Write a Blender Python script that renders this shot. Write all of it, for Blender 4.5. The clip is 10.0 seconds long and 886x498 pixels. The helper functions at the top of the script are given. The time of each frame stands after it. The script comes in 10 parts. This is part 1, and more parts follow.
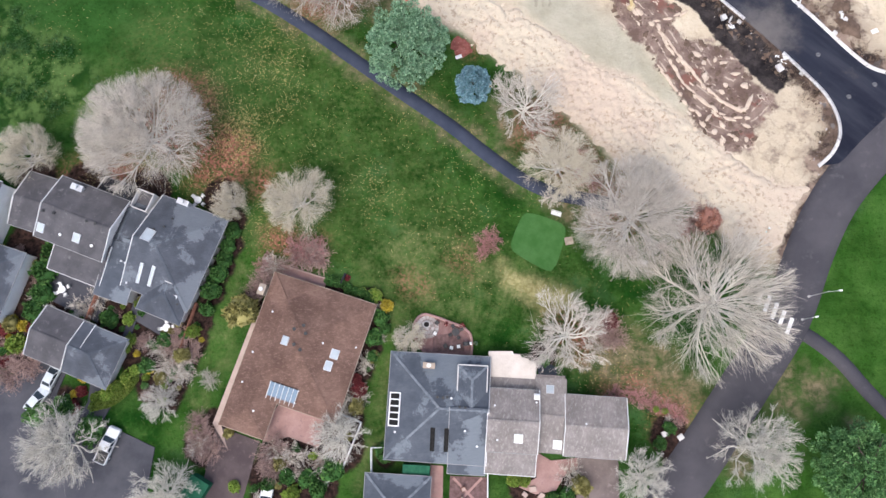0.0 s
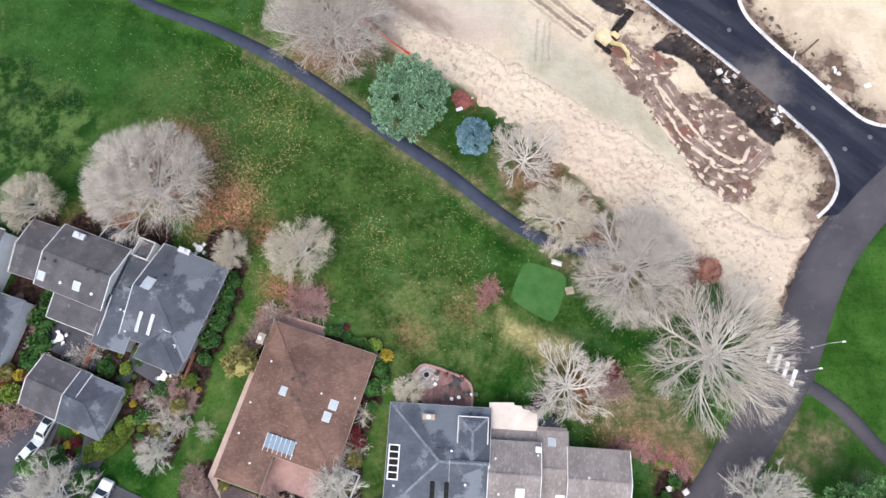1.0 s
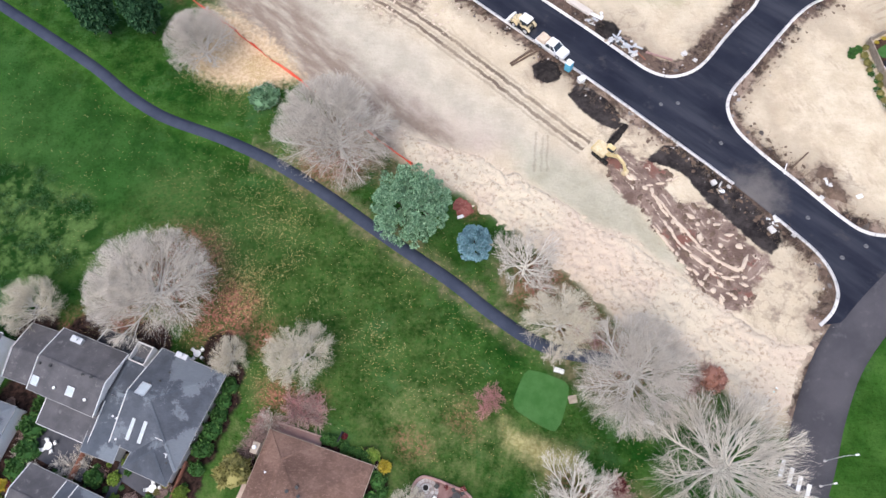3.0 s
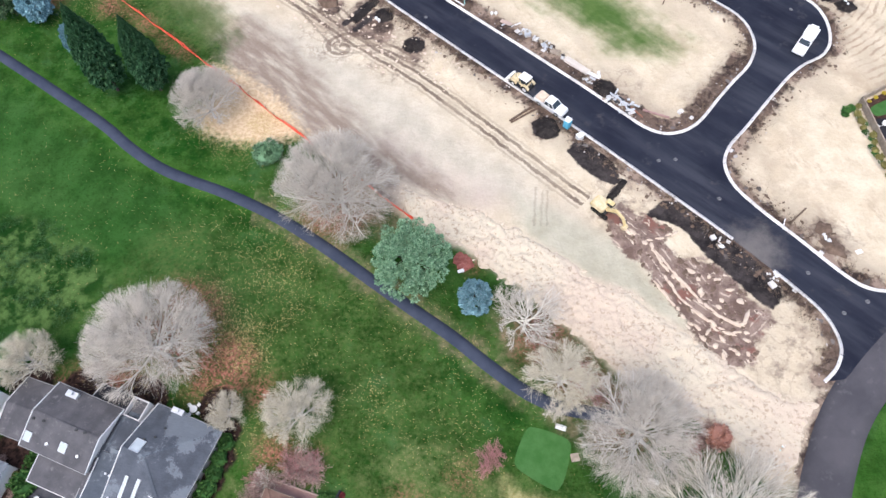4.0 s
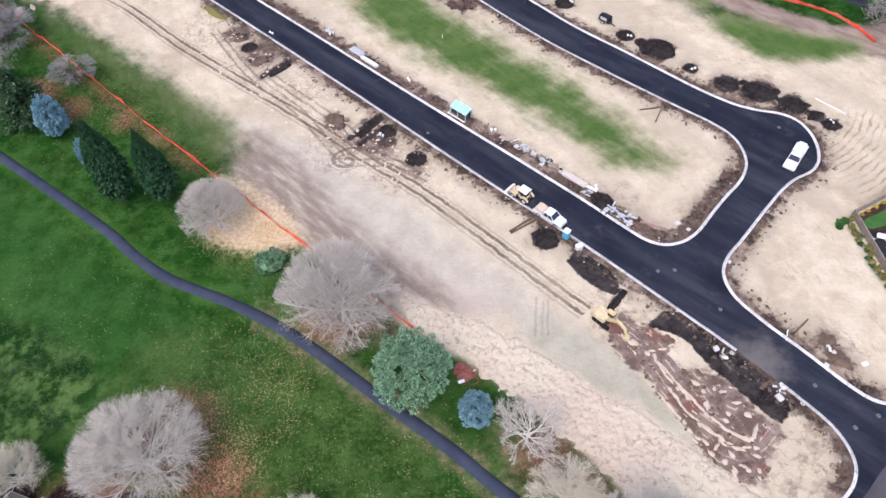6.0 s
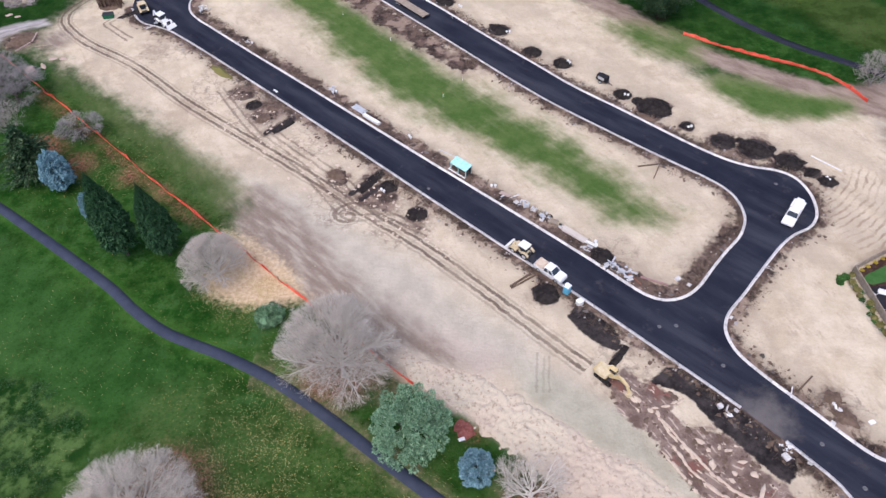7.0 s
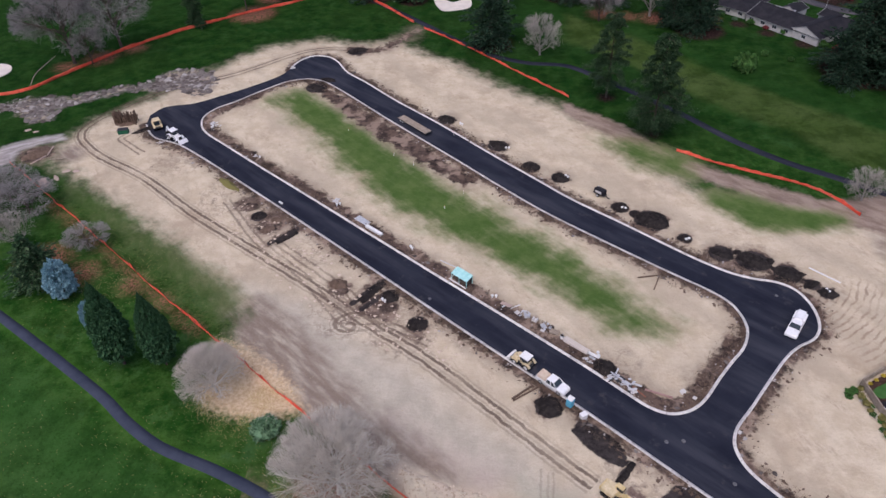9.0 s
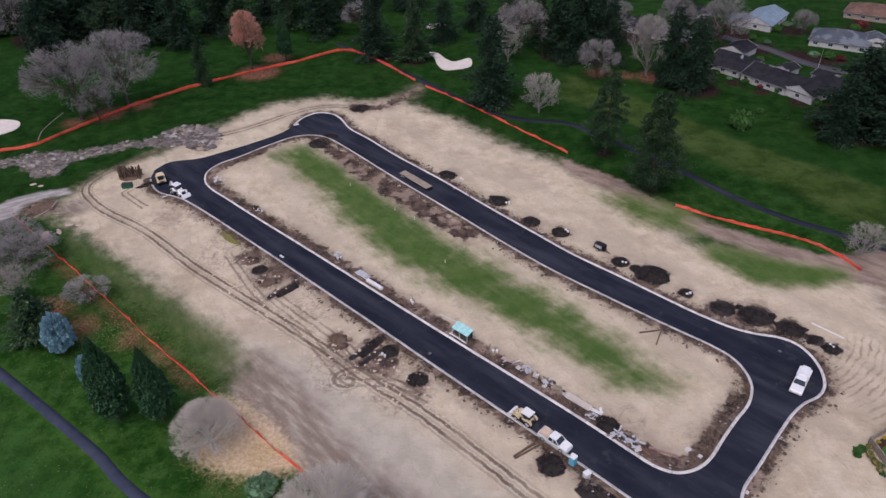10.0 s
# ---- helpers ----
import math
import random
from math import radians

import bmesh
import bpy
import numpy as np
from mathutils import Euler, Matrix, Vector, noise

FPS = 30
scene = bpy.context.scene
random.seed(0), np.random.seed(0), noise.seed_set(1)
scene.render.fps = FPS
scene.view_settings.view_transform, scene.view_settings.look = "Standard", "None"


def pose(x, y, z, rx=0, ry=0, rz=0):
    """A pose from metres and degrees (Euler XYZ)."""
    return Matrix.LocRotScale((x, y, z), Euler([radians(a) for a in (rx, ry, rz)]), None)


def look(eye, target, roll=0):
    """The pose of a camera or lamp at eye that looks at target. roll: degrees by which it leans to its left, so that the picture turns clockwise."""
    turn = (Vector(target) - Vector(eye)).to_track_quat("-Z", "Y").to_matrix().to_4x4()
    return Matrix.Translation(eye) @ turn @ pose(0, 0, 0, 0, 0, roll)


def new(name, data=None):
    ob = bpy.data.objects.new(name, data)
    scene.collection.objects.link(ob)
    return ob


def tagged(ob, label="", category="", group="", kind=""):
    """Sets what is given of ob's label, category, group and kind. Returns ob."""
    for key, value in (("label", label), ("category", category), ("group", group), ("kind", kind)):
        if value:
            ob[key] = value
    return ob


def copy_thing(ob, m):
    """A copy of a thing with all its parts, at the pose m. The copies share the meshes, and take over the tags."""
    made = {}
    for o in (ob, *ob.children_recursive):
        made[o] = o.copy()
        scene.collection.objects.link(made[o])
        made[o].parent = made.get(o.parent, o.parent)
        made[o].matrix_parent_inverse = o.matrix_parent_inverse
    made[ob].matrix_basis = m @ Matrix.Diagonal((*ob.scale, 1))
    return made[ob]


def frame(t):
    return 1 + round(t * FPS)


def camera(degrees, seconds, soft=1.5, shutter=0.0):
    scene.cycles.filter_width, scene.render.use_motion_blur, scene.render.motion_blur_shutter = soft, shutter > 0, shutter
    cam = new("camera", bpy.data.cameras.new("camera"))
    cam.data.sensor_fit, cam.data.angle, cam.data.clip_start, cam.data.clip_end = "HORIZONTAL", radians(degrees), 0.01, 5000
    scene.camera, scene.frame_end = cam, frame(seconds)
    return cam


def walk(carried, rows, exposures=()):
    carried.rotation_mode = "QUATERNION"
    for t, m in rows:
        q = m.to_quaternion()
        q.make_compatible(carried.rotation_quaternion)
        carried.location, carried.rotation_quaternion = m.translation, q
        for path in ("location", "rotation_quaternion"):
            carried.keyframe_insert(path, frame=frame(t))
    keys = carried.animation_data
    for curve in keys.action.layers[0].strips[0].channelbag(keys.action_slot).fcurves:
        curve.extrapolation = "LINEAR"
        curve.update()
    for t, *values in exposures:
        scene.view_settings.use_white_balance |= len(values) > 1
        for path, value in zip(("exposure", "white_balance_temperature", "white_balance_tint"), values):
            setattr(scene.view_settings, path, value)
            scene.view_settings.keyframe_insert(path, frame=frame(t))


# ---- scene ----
cam = camera(64.8, 10.0)
HEIGHT = 108.0
# seconds, then the turn of the hovering camera in degrees
ROWS = [
    (0.0, 10.511, 2.124, -0.127),
    (0.5, 12.505, 2.127, -0.028),
    (1.0, 14.573, 2.126, 0.068),
    (1.5, 16.697, 2.120, 0.159),
    (2.0, 18.861, 2.110, 0.247),
    (2.5, 21.052, 2.097, 0.332),
    (3.0, 23.260, 2.080, 0.413),
    (3.5, 25.481, 2.060, 0.492),
    (4.0, 27.708, 2.038, 0.567),
    (4.5, 29.940, 2.012, 0.640),
    (5.0, 32.176, 1.985, 0.711),
    (5.5, 34.415, 1.955, 0.779),
    (6.0, 36.659, 1.924, 0.845),
    (6.5, 38.907, 1.892, 0.909),
    (7.0, 41.159, 1.858, 0.972),
    (7.5, 43.416, 1.824, 1.033),
    (8.0, 45.675, 1.789, 1.092),
    (8.5, 47.933, 1.753, 1.151),
    (9.0, 50.183, 1.718, 1.209),
    (9.5, 52.419, 1.683, 1.265),
    (10.0, 54.628, 1.649, 1.322),
]
walk(cam, [(t, pose(0, 0, HEIGHT, rx, ry, rz)) for t, rx, ry, rz in ROWS],
     exposures=[(0.0, 0.60, 6220, 12), (1.5, 0.67, 6200, 11), (2.5, 0.57, 6150, 12), (4.0, 0.72, 6050, 11), (4.5, 0.75, 6000, 13), (5.5, 0.62, 5950, 16), (7.0, 0.31, 5950, 18), (8.5, -0.01, 6050, 20), (10.0, -0.30, 6140, 22)])

# ---- world, sun ----
world = bpy.data.worlds.new("overcast_sky")
scene.world = world
world.use_nodes = True
wn = world.node_tree
sky = wn.nodes.new("ShaderNodeTexSky")
sky.sky_type = 'NISHITA'
sky.sun_disc = False
sky.sun_elevation, sky.sun_rotation = radians(62), radians(200)
sky.air_density, sky.dust_density, sky.ozone_density = 1.0, 4.0, 1.0
wn.links.new(sky.outputs[0], wn.nodes["Background"].inputs[0])
wn.nodes["Background"].inputs[1].default_value = 0.15
sun_data = bpy.data.lights.new("sun", 'SUN')
sun_data.energy, sun_data.angle, sun_data.color = 1.45, radians(50), (1.0, 0.95, 0.88)
sun = new("sun", sun_data)
sun.matrix_world = look((-8, -22, 45), (0, 0, 0))


# ---- materials ----
def mk(name, rough=0.85, spec=0.1, metal=0.0):
    m = bpy.data.materials.new(name)
    m.use_nodes = True
    nt = m.node_tree
    bs = nt.nodes["Principled BSDF"]
    bs.inputs["Roughness"].default_value = rough
    bs.inputs["Specular IOR Level"].default_value = spec
    bs.inputs["Metallic"].default_value = metal
    return m, nt, bs


def put(nt, sock, v):
    if isinstance(v, bpy.types.NodeSocket):
        nt.links.new(v, sock)
    elif isinstance(v, (tuple, list)) and len(v) == 3 and sock.type == 'RGBA':
        sock.default_value = (*v, 1)
    else:
        sock.default_value = v


def coord(nt):
    for n in nt.nodes:
        if n.type == 'TEX_COORD':
            return n.outputs["Object"]
    return nt.nodes.new("ShaderNodeTexCoord").outputs["Object"]


def noi(nt, scale, detail=4.0, rough=0.6, stretch=None, turn=0.0):
    n = nt.nodes.new("ShaderNodeTexNoise")
    n.inputs["Scale"].default_value = scale
    n.inputs["Detail"].default_value = detail
    n.inputs["Roughness"].default_value = rough
    src = coord(nt)
    if stretch:
        for socket, value in (("Rotation", (0, 0, radians(turn))), ("Scale", stretch)):
            mp = nt.nodes.new("ShaderNodeMapping")
            mp.inputs[socket].default_value = value
            nt.links.new(src, mp.inputs[0])
            src = mp.outputs[0]
    nt.links.new(src, n.inputs["Vector"])
    return n.outputs["Fac"]


def mix(nt, fac, a, b, blend='MIX'):
    n = nt.nodes.new("ShaderNodeMix")
    n.data_type, n.blend_type = 'RGBA', blend
    put(nt, n.inputs[0], fac), put(nt, n.inputs[6], a), put(nt, n.inputs[7], b)
    return n.outputs[2]


def maths(nt, op, a, b=0.0, c=0.0):
    n = nt.nodes.new("ShaderNodeMath")
    n.operation = op
    put(nt, n.inputs[0], a), put(nt, n.inputs[1], b), put(nt, n.inputs[2], c)
    return n.outputs[0]


def ramp(nt, v, lo, hi):
    n = nt.nodes.new("ShaderNodeMapRange")
    n.interpolation_type = 'SMOOTHSTEP'
    put(nt, n.inputs[0], v), put(nt, n.inputs[1], lo), put(nt, n.inputs[2], hi)
    return n.outputs[0]


def bumped(nt, bs, h, strength, dist=0.05):
    n = nt.nodes.new("ShaderNodeBump")
    n.inputs["Strength"].default_value, n.inputs["Distance"].default_value = strength, dist
    nt.links.new(h, n.inputs["Height"])
    nt.links.new(n.outputs[0], bs.inputs["Normal"])


def per_object(nt, col, amount):
    """Lightens or darkens col a little from object to object."""
    r = nt.nodes.new("ShaderNodeObjectInfo").outputs["Random"]
    return mix(nt, 1.0, col, mix(nt, r, (1 - amount,) * 3, (1 + amount,) * 3), 'MULTIPLY')


def plain(name, c1, c2, scale=0.6, rough=0.85, fine=9.0, bump=0.3, spec=0.08, metal=0.0, vary=0.0, wear=None):
    """Two tones of one surface, mottled at two scales, with fine relief."""
    m, nt, bs = mk(name, rough, spec, metal)
    a = noi(nt, scale, 5)
    b = noi(nt, fine, 3)
    col = mix(nt, ramp(nt, a, 0.3, 0.7), c1, c2)
    col = mix(nt, 1.0, col, mix(nt, b, (0.82,) * 3, (1.18,) * 3), 'MULTIPLY')
    if wear:
        col = mix(nt, ramp(nt, noi(nt, scale * 2.7, 6, 0.7), 0.56, 0.68), col, wear)
    if vary:
        col = per_object(nt, col, vary)
    put(nt, bs.inputs["Base Color"], col)
    if bump:
        bumped(nt, bs, b, bump)
    return m


def leafy(name, c1, c2, c3, rough=0.6, vary=0.15):
    """Foliage: each leaf or spray has its own tone."""
    m, nt, bs = mk(name, rough, 0.06)
    r = nt.nodes.new("ShaderNodeNewGeometry").outputs["Random Per Island"]
    col = mix(nt, ramp(nt, r, 0.0, 0.7), c1, c2)
    col = mix(nt, ramp(nt, r, 0.75, 1.0), col, c3)
    col = mix(nt, ramp(nt, noi(nt, 0.5, 2), 0.35, 0.7), col, mix(nt, 0.5, col, c2))
    put(nt, bs.inputs["Base Color"], per_object(nt, col, vary))
    return m


M = {}
M["bark_grey"] = plain("bark_grey", (0.58, 0.55, 0.51), (0.72, 0.695, 0.65), 1.5, vary=0.1)
M["bark_far"] = plain("bark_far", (0.20, 0.18, 0.165), (0.30, 0.275, 0.25), 1.5, vary=0.1)
M["bark_pale"] = plain("bark_pale", (0.66, 0.625, 0.55), (0.78, 0.745, 0.67), 1.5, vary=0.08)
M["bark_dark"] = plain("bark_dark", (0.05, 0.04, 0.035), (0.09, 0.07, 0.06), 1.5)
M["twig_grey"] = leafy("twig_grey", (0.46, 0.42, 0.365), (0.58, 0.535, 0.47), (0.70, 0.65, 0.575), 0.85, 0.08)
M["twig_far"] = leafy("twig_far", (0.30, 0.275, 0.25), (0.40, 0.37, 0.335), (0.50, 0.465, 0.42), 0.85, 0.1)
M["twig_tan"] = leafy("twig_tan", (0.48, 0.44, 0.34), (0.60, 0.55, 0.44), (0.70, 0.65, 0.53), 0.85, 0.08)
M["twig_pale"] = leafy("twig_pale", (0.50, 0.455, 0.385), (0.62, 0.57, 0.49), (0.72, 0.67, 0.59), 0.85, 0.08)
M["twig_white"] = leafy("twig_white", (0.50, 0.475, 0.41), (0.62, 0.59, 0.52), (0.73, 0.70, 0.62), 0.85, 0.08)
M["twig_dark"] = leafy("twig_dark", (0.20, 0.188, 0.185), (0.28, 0.265, 0.26), (0.37, 0.35, 0.34), 0.85, 0.1)
M["twig_red"] = leafy("twig_red", (0.36, 0.17, 0.17), (0.46, 0.24, 0.23), (0.54, 0.32, 0.29), 0.8, 0.1)
M["needle_green"] = leafy("needle_green", (0.075, 0.16, 0.09), (0.25, 0.43, 0.26), (0.47, 0.66, 0.45))
M["needle_dark"] = leafy("needle_dark", (0.010, 0.026, 0.016), (0.024, 0.052, 0.03), (0.05, 0.085, 0.05))
M["needle_fir"] = leafy("needle_fir", (0.010, 0.028, 0.014), (0.034, 0.072, 0.032), (0.13, 0.19, 0.095))
M["needle_blue"] = leafy("needle_blue", (0.10, 0.21, 0.26), (0.22, 0.38, 0.44), (0.42, 0.60, 0.66))
M["needle_cypress"] = leafy("needle_cypress", (0.022, 0.066, 0.030), (0.048, 0.12, 0.055), (0.095, 0.18, 0.085))
M["leaf_rust"] = leafy("leaf_rust", (0.40, 0.19, 0.14), (0.52, 0.28, 0.21), (0.62, 0.38, 0.30))
M["leaf_green"] = leafy("leaf_green", (0.030, 0.085, 0.022), (0.066, 0.15, 0.04), (0.13, 0.24, 0.065), vary=0.3)
M["leaf_evergreen"] = leafy("leaf_evergreen", (0.05, 0.13, 0.045), (0.14, 0.29, 0.10), (0.26, 0.43, 0.18))
M["leaf_sage"] = leafy("leaf_sage", (0.07, 0.15, 0.075), (0.14, 0.25, 0.14), (0.24, 0.36, 0.22))
M["leaf_weed"] = leafy("leaf_weed", (0.022, 0.075, 0.022), (0.055, 0.135, 0.045), (0.13, 0.21, 0.09))
M["leaf_lime"] = leafy("leaf_lime", (0.12, 0.20, 0.03), (0.22, 0.30, 0.06), (0.34, 0.38, 0.10), vary=0.3)
M["leaf_yellow"] = leafy("leaf_yellow", (0.38, 0.30, 0.03), (0.52, 0.42, 0.06), (0.62, 0.52, 0.15), vary=0.2)
M["leaf_olive"] = leafy("leaf_olive", (0.13, 0.13, 0.04), (0.22, 0.20, 0.07), (0.30, 0.27, 0.11), vary=0.2)
M["leaf_maroon"] = leafy("leaf_maroon", (0.10, 0.02, 0.025), (0.17, 0.04, 0.04), (0.24, 0.08, 0.07), vary=0.2)
M["fallen"] = leafy("fallen", (0.30, 0.17, 0.07), (0.47, 0.37, 0.16), (0.68, 0.60, 0.36), 0.8, 0)
M["weed_dry"] = leafy("weed_dry", (0.075, 0.055, 0.042), (0.16, 0.12, 0.09), (0.30, 0.24, 0.17), 0.9, 0)
M["straw"] = leafy("straw", (0.50, 0.40, 0.30), (0.60, 0.51, 0.39), (0.66, 0.57, 0.45), 0.9, 0)
M["rubble"] = leafy("rubble", (0.075, 0.062, 0.055), (0.17, 0.15, 0.14), (0.42, 0.40, 0.38), 0.9, 0)
M["twig_pink"] = leafy("twig_pink", (0.30, 0.20, 0.18), (0.40, 0.285, 0.25), (0.50, 0.38, 0.33), 0.85, 0.12)
a_new, ant, abs_ = mk("asphalt_new", 0.75, 0.08)
tone = mix(ant, ramp(ant, noi(ant, 0.10, 5), 0.3, 0.7), (0.0125, 0.0142, 0.0245), (0.0225, 0.0255, 0.0385))
tone = mix(ant, ramp(ant, noi(ant, 1.0, 5, 0.6, (0.04, 0.28, 1), 42.2), 0.4, 0.75), tone, (0.043, 0.046, 0.060))
tone = mix(ant, maths(ant, 'MULTIPLY', ramp(ant, noi(ant, 0.22, 7, 0.7), 0.57, 0.72), 0.8), tone, (0.062, 0.060, 0.064))
dust = ant.nodes.new("ShaderNodeVectorMath")
dust.operation = 'DISTANCE'
ant.links.new(coord(ant), dust.inputs[0])
dust.inputs[1].default_value = (49.0, 56.0, 0.075)
tone = mix(ant, maths(ant, 'MULTIPLY', ramp(ant, maths(ant, 'ADD', dust.outputs["Value"], maths(ant, 'MULTIPLY', noi(ant, 0.4, 5, 0.7), 9.0)), 12.0, 4.5), 0.8), tone, (0.16, 0.145, 0.135))
put(ant, abs_.inputs["Base Color"], mix(ant, 1.0, tone, mix(ant, noi(ant, 14, 3), (0.8,) * 3, (1.2,) * 3), 'MULTIPLY'))
bumped(ant, abs_, noi(ant, 14, 3), 0.15)
M["asphalt_new"] = a_new
M["asphalt_old"] = plain("asphalt_old", (0.060, 0.058, 0.066), (0.085, 0.08, 0.088), 0.15, 0.85, 10, 0.2, wear=(0.10, 0.095, 0.10))
M["asphalt_path"] = plain("asphalt_path", (0.036, 0.044, 0.068), (0.054, 0.063, 0.090), 0.2, 0.85, 10, 0.15)
M["asphalt_drive"] = plain("asphalt_drive", (0.052, 0.054, 0.065), (0.085, 0.085, 0.096), 0.25, 0.85, 9, 0.2)
M["asphalt_brown"] = plain("asphalt_brown", (0.070, 0.054, 0.056), (0.105, 0.082, 0.082), 0.3, 0.85, 9, 0.2, wear=(0.13, 0.10, 0.10))
M["concrete"] = plain("concrete", (0.52, 0.50, 0.48), (0.68, 0.66, 0.63), 0.5, 0.85, 8, 0.2, wear=(0.33, 0.30, 0.27))
M["kerb_concrete"] = plain("kerb_concrete", (0.54, 0.52, 0.50), (0.68, 0.66, 0.63), 0.5, 0.85, 8, 0.2, vary=0.12, wear=(0.36, 0.33, 0.30))
M["concrete_dark"] = plain("concrete_dark", (0.16, 0.15, 0.14), (0.24, 0.22, 0.205), 0.5, 0.9, 8, 0.2)
M["concrete_pink"] = plain("concrete_pink", (0.31, 0.192, 0.172), (0.385, 0.25, 0.222), 0.5, 0.85, 7, 0.2, wear=(0.27, 0.175, 0.16))
M["concrete_brown"] = plain("concrete_brown", (0.135, 0.108, 0.100), (0.195, 0.16, 0.148), 0.35, 0.85, 8, 0.2, wear=(0.24, 0.20, 0.185))
M["paver_rose"] = plain("paver_rose", (0.225, 0.130, 0.122), (0.31, 0.195, 0.18), 1.2, 0.85, 8, 0.3, vary=0.25)
M["paver_dark"] = plain("paver_dark", (0.085, 0.052, 0.050), (0.15, 0.098, 0.092), 1.6, 0.85, 10, 0.3, vary=0.25)
M["concrete_buff"] = plain("concrete_buff", (0.42, 0.32, 0.27), (0.50, 0.39, 0.335), 0.5, 0.85, 7, 0.2)
M["concrete_cream"] = plain("concrete_cream", (0.54, 0.48, 0.42), (0.64, 0.58, 0.52), 0.5, 0.85, 7, 0.15)
M["paint_white"] = plain("paint_white", (0.74, 0.74, 0.72), (0.80, 0.80, 0.79), 0.8, 0.5, 6, 0.05)
for nm, dark, mid_tone, worn_tone in (("roof_slate", (0.066, 0.076, 0.093), (0.100, 0.113, 0.133), (0.20, 0.226, 0.252)), ("roof_charcoal", (0.062, 0.069, 0.083), (0.096, 0.106, 0.125), (0.185, 0.205, 0.23))):
    rm, rnt, rbs = mk(nm, 0.8, 0.08)
    grain = noi(rnt, 6.0, 4, 0.7)
    tab = noi(rnt, 1.0, 2, 0.5, (1.1, 6.5, 3.0), -12)
    tone = mix(rnt, ramp(rnt, noi(rnt, 0.35, 4), 0.3, 0.7), dark, mid_tone)
    patch = maths(rnt, 'ADD', noi(rnt, 0.16, 3, 0.5), maths(rnt, 'MULTIPLY', maths(rnt, 'SUBTRACT', noi(rnt, 1.5, 6, 0.75), 0.5), 0.34))
    tone = mix(rnt, maths(rnt, 'MULTIPLY', ramp(rnt, patch, 0.52, 0.58), 0.62), tone, worn_tone)
    tone = mix(rnt, 1.0, tone, mix(rnt, grain, (0.84,) * 3, (1.16,) * 3), 'MULTIPLY')
    put(rnt, rbs.inputs["Base Color"], mix(rnt, 1.0, tone, mix(rnt, tab, (0.86,) * 3, (1.14,) * 3), 'MULTIPLY'))
    bumped(rnt, rbs, maths(rnt, 'ADD', grain, tab), 0.45)
    M[nm] = rm
M["roof_grey"] = plain("roof_grey", (0.072, 0.070, 0.076), (0.112, 0.108, 0.114), 0.35, 0.85, 7, 0.4, wear=(0.15, 0.146, 0.148))
for nm, dark, mid_tone, worn_tone, slope_turn in (("roof_shake", (0.185, 0.165, 0.155), (0.28, 0.253, 0.238), (0.40, 0.372, 0.35), 4), ("roof_brown", (0.108, 0.066, 0.052), (0.188, 0.118, 0.092), (0.25, 0.165, 0.130), -18)):
    rm, rnt, rbs = mk(nm, 0.9, 0.06)
    grain = noi(rnt, 7.0, 4, 0.75)
    shake = noi(rnt, 1.0, 5, 0.75, (3.0, 1.5, 1.5), slope_turn)
    tone = mix(rnt, ramp(rnt, noi(rnt, 0.22, 5, 0.65), 0.32, 0.68), dark, mid_tone)
    tone = mix(rnt, maths(rnt, 'MULTIPLY', ramp(rnt, shake, 0.5, 0.66), 0.6), tone, worn_tone)
    tone = mix(rnt, maths(rnt, 'MULTIPLY', ramp(rnt, shake, 0.46, 0.34), 0.45), tone, dark)
    put(rnt, rbs.inputs["Base Color"], mix(rnt, 1.0, tone, mix(rnt, grain, (0.7,) * 3, (1.3,) * 3), 'MULTIPLY'))
    bumped(rnt, rbs, maths(rnt, 'ADD', grain, shake), 0.7)
    M[nm] = rm
M["roof_pale"] = plain("roof_pale", (0.11, 0.125, 0.145), (0.22, 0.245, 0.27), 1.2, 0.8, 6, 0.3)
M["roof_dark"] = plain("roof_dark", (0.018, 0.018, 0.023), (0.034, 0.033, 0.038), 0.3, 0.85, 5, 0.3)
M["roof_blue"] = plain("roof_blue", (0.16, 0.22, 0.28), (0.22, 0.29, 0.35), 0.3, 0.8, 5, 0.3)
M["siding_white"] = plain("siding_white", (0.50, 0.49, 0.47), (0.62, 0.60, 0.58), 0.6, 0.7, 5, 0.1)
M["siding_tan"] = plain("siding_tan", (0.34, 0.28, 0.22), (0.42, 0.35, 0.28), 0.6, 0.75, 5, 0.1)
M["siding_grey"] = plain("siding_grey", (0.28, 0.28, 0.28), (0.36, 0.36, 0.36), 0.6, 0.75, 5, 0.1)
M["mesh_orange"] = plain("mesh_orange", (0.64, 0.072, 0.042), (0.78, 0.155, 0.095), 0.5, 0.6, 12, 0.3)
M["soil_black"] = plain("soil_black", (0.014, 0.012, 0.012), (0.035, 0.03, 0.028), 0.9, 0.95, 3, 1.0, wear=(0.06, 0.048, 0.04))
M["soil_brown"] = plain("soil_brown", (0.10, 0.07, 0.052), (0.17, 0.12, 0.09), 0.9, 0.95, 3, 1.0)
M["gravel"] = plain("gravel", (0.30, 0.27, 0.25), (0.46, 0.43, 0.41), 0.8, 0.9, 4, 0.8, vary=0.3)
M["wood_grey"] = plain("wood_grey", (0.26, 0.21, 0.16), (0.38, 0.32, 0.26), 1.2, 0.85, 9, 0.3)
M["wood_red"] = plain("wood_red", (0.20, 0.09, 0.06), (0.28, 0.13, 0.09), 1.2, 0.85, 9, 0.3)
M["metal_dark"] = plain("metal_dark", (0.03, 0.03, 0.032), (0.06, 0.06, 0.06), 2, 0.5, 9, 0.1, 0.4, 0.3)
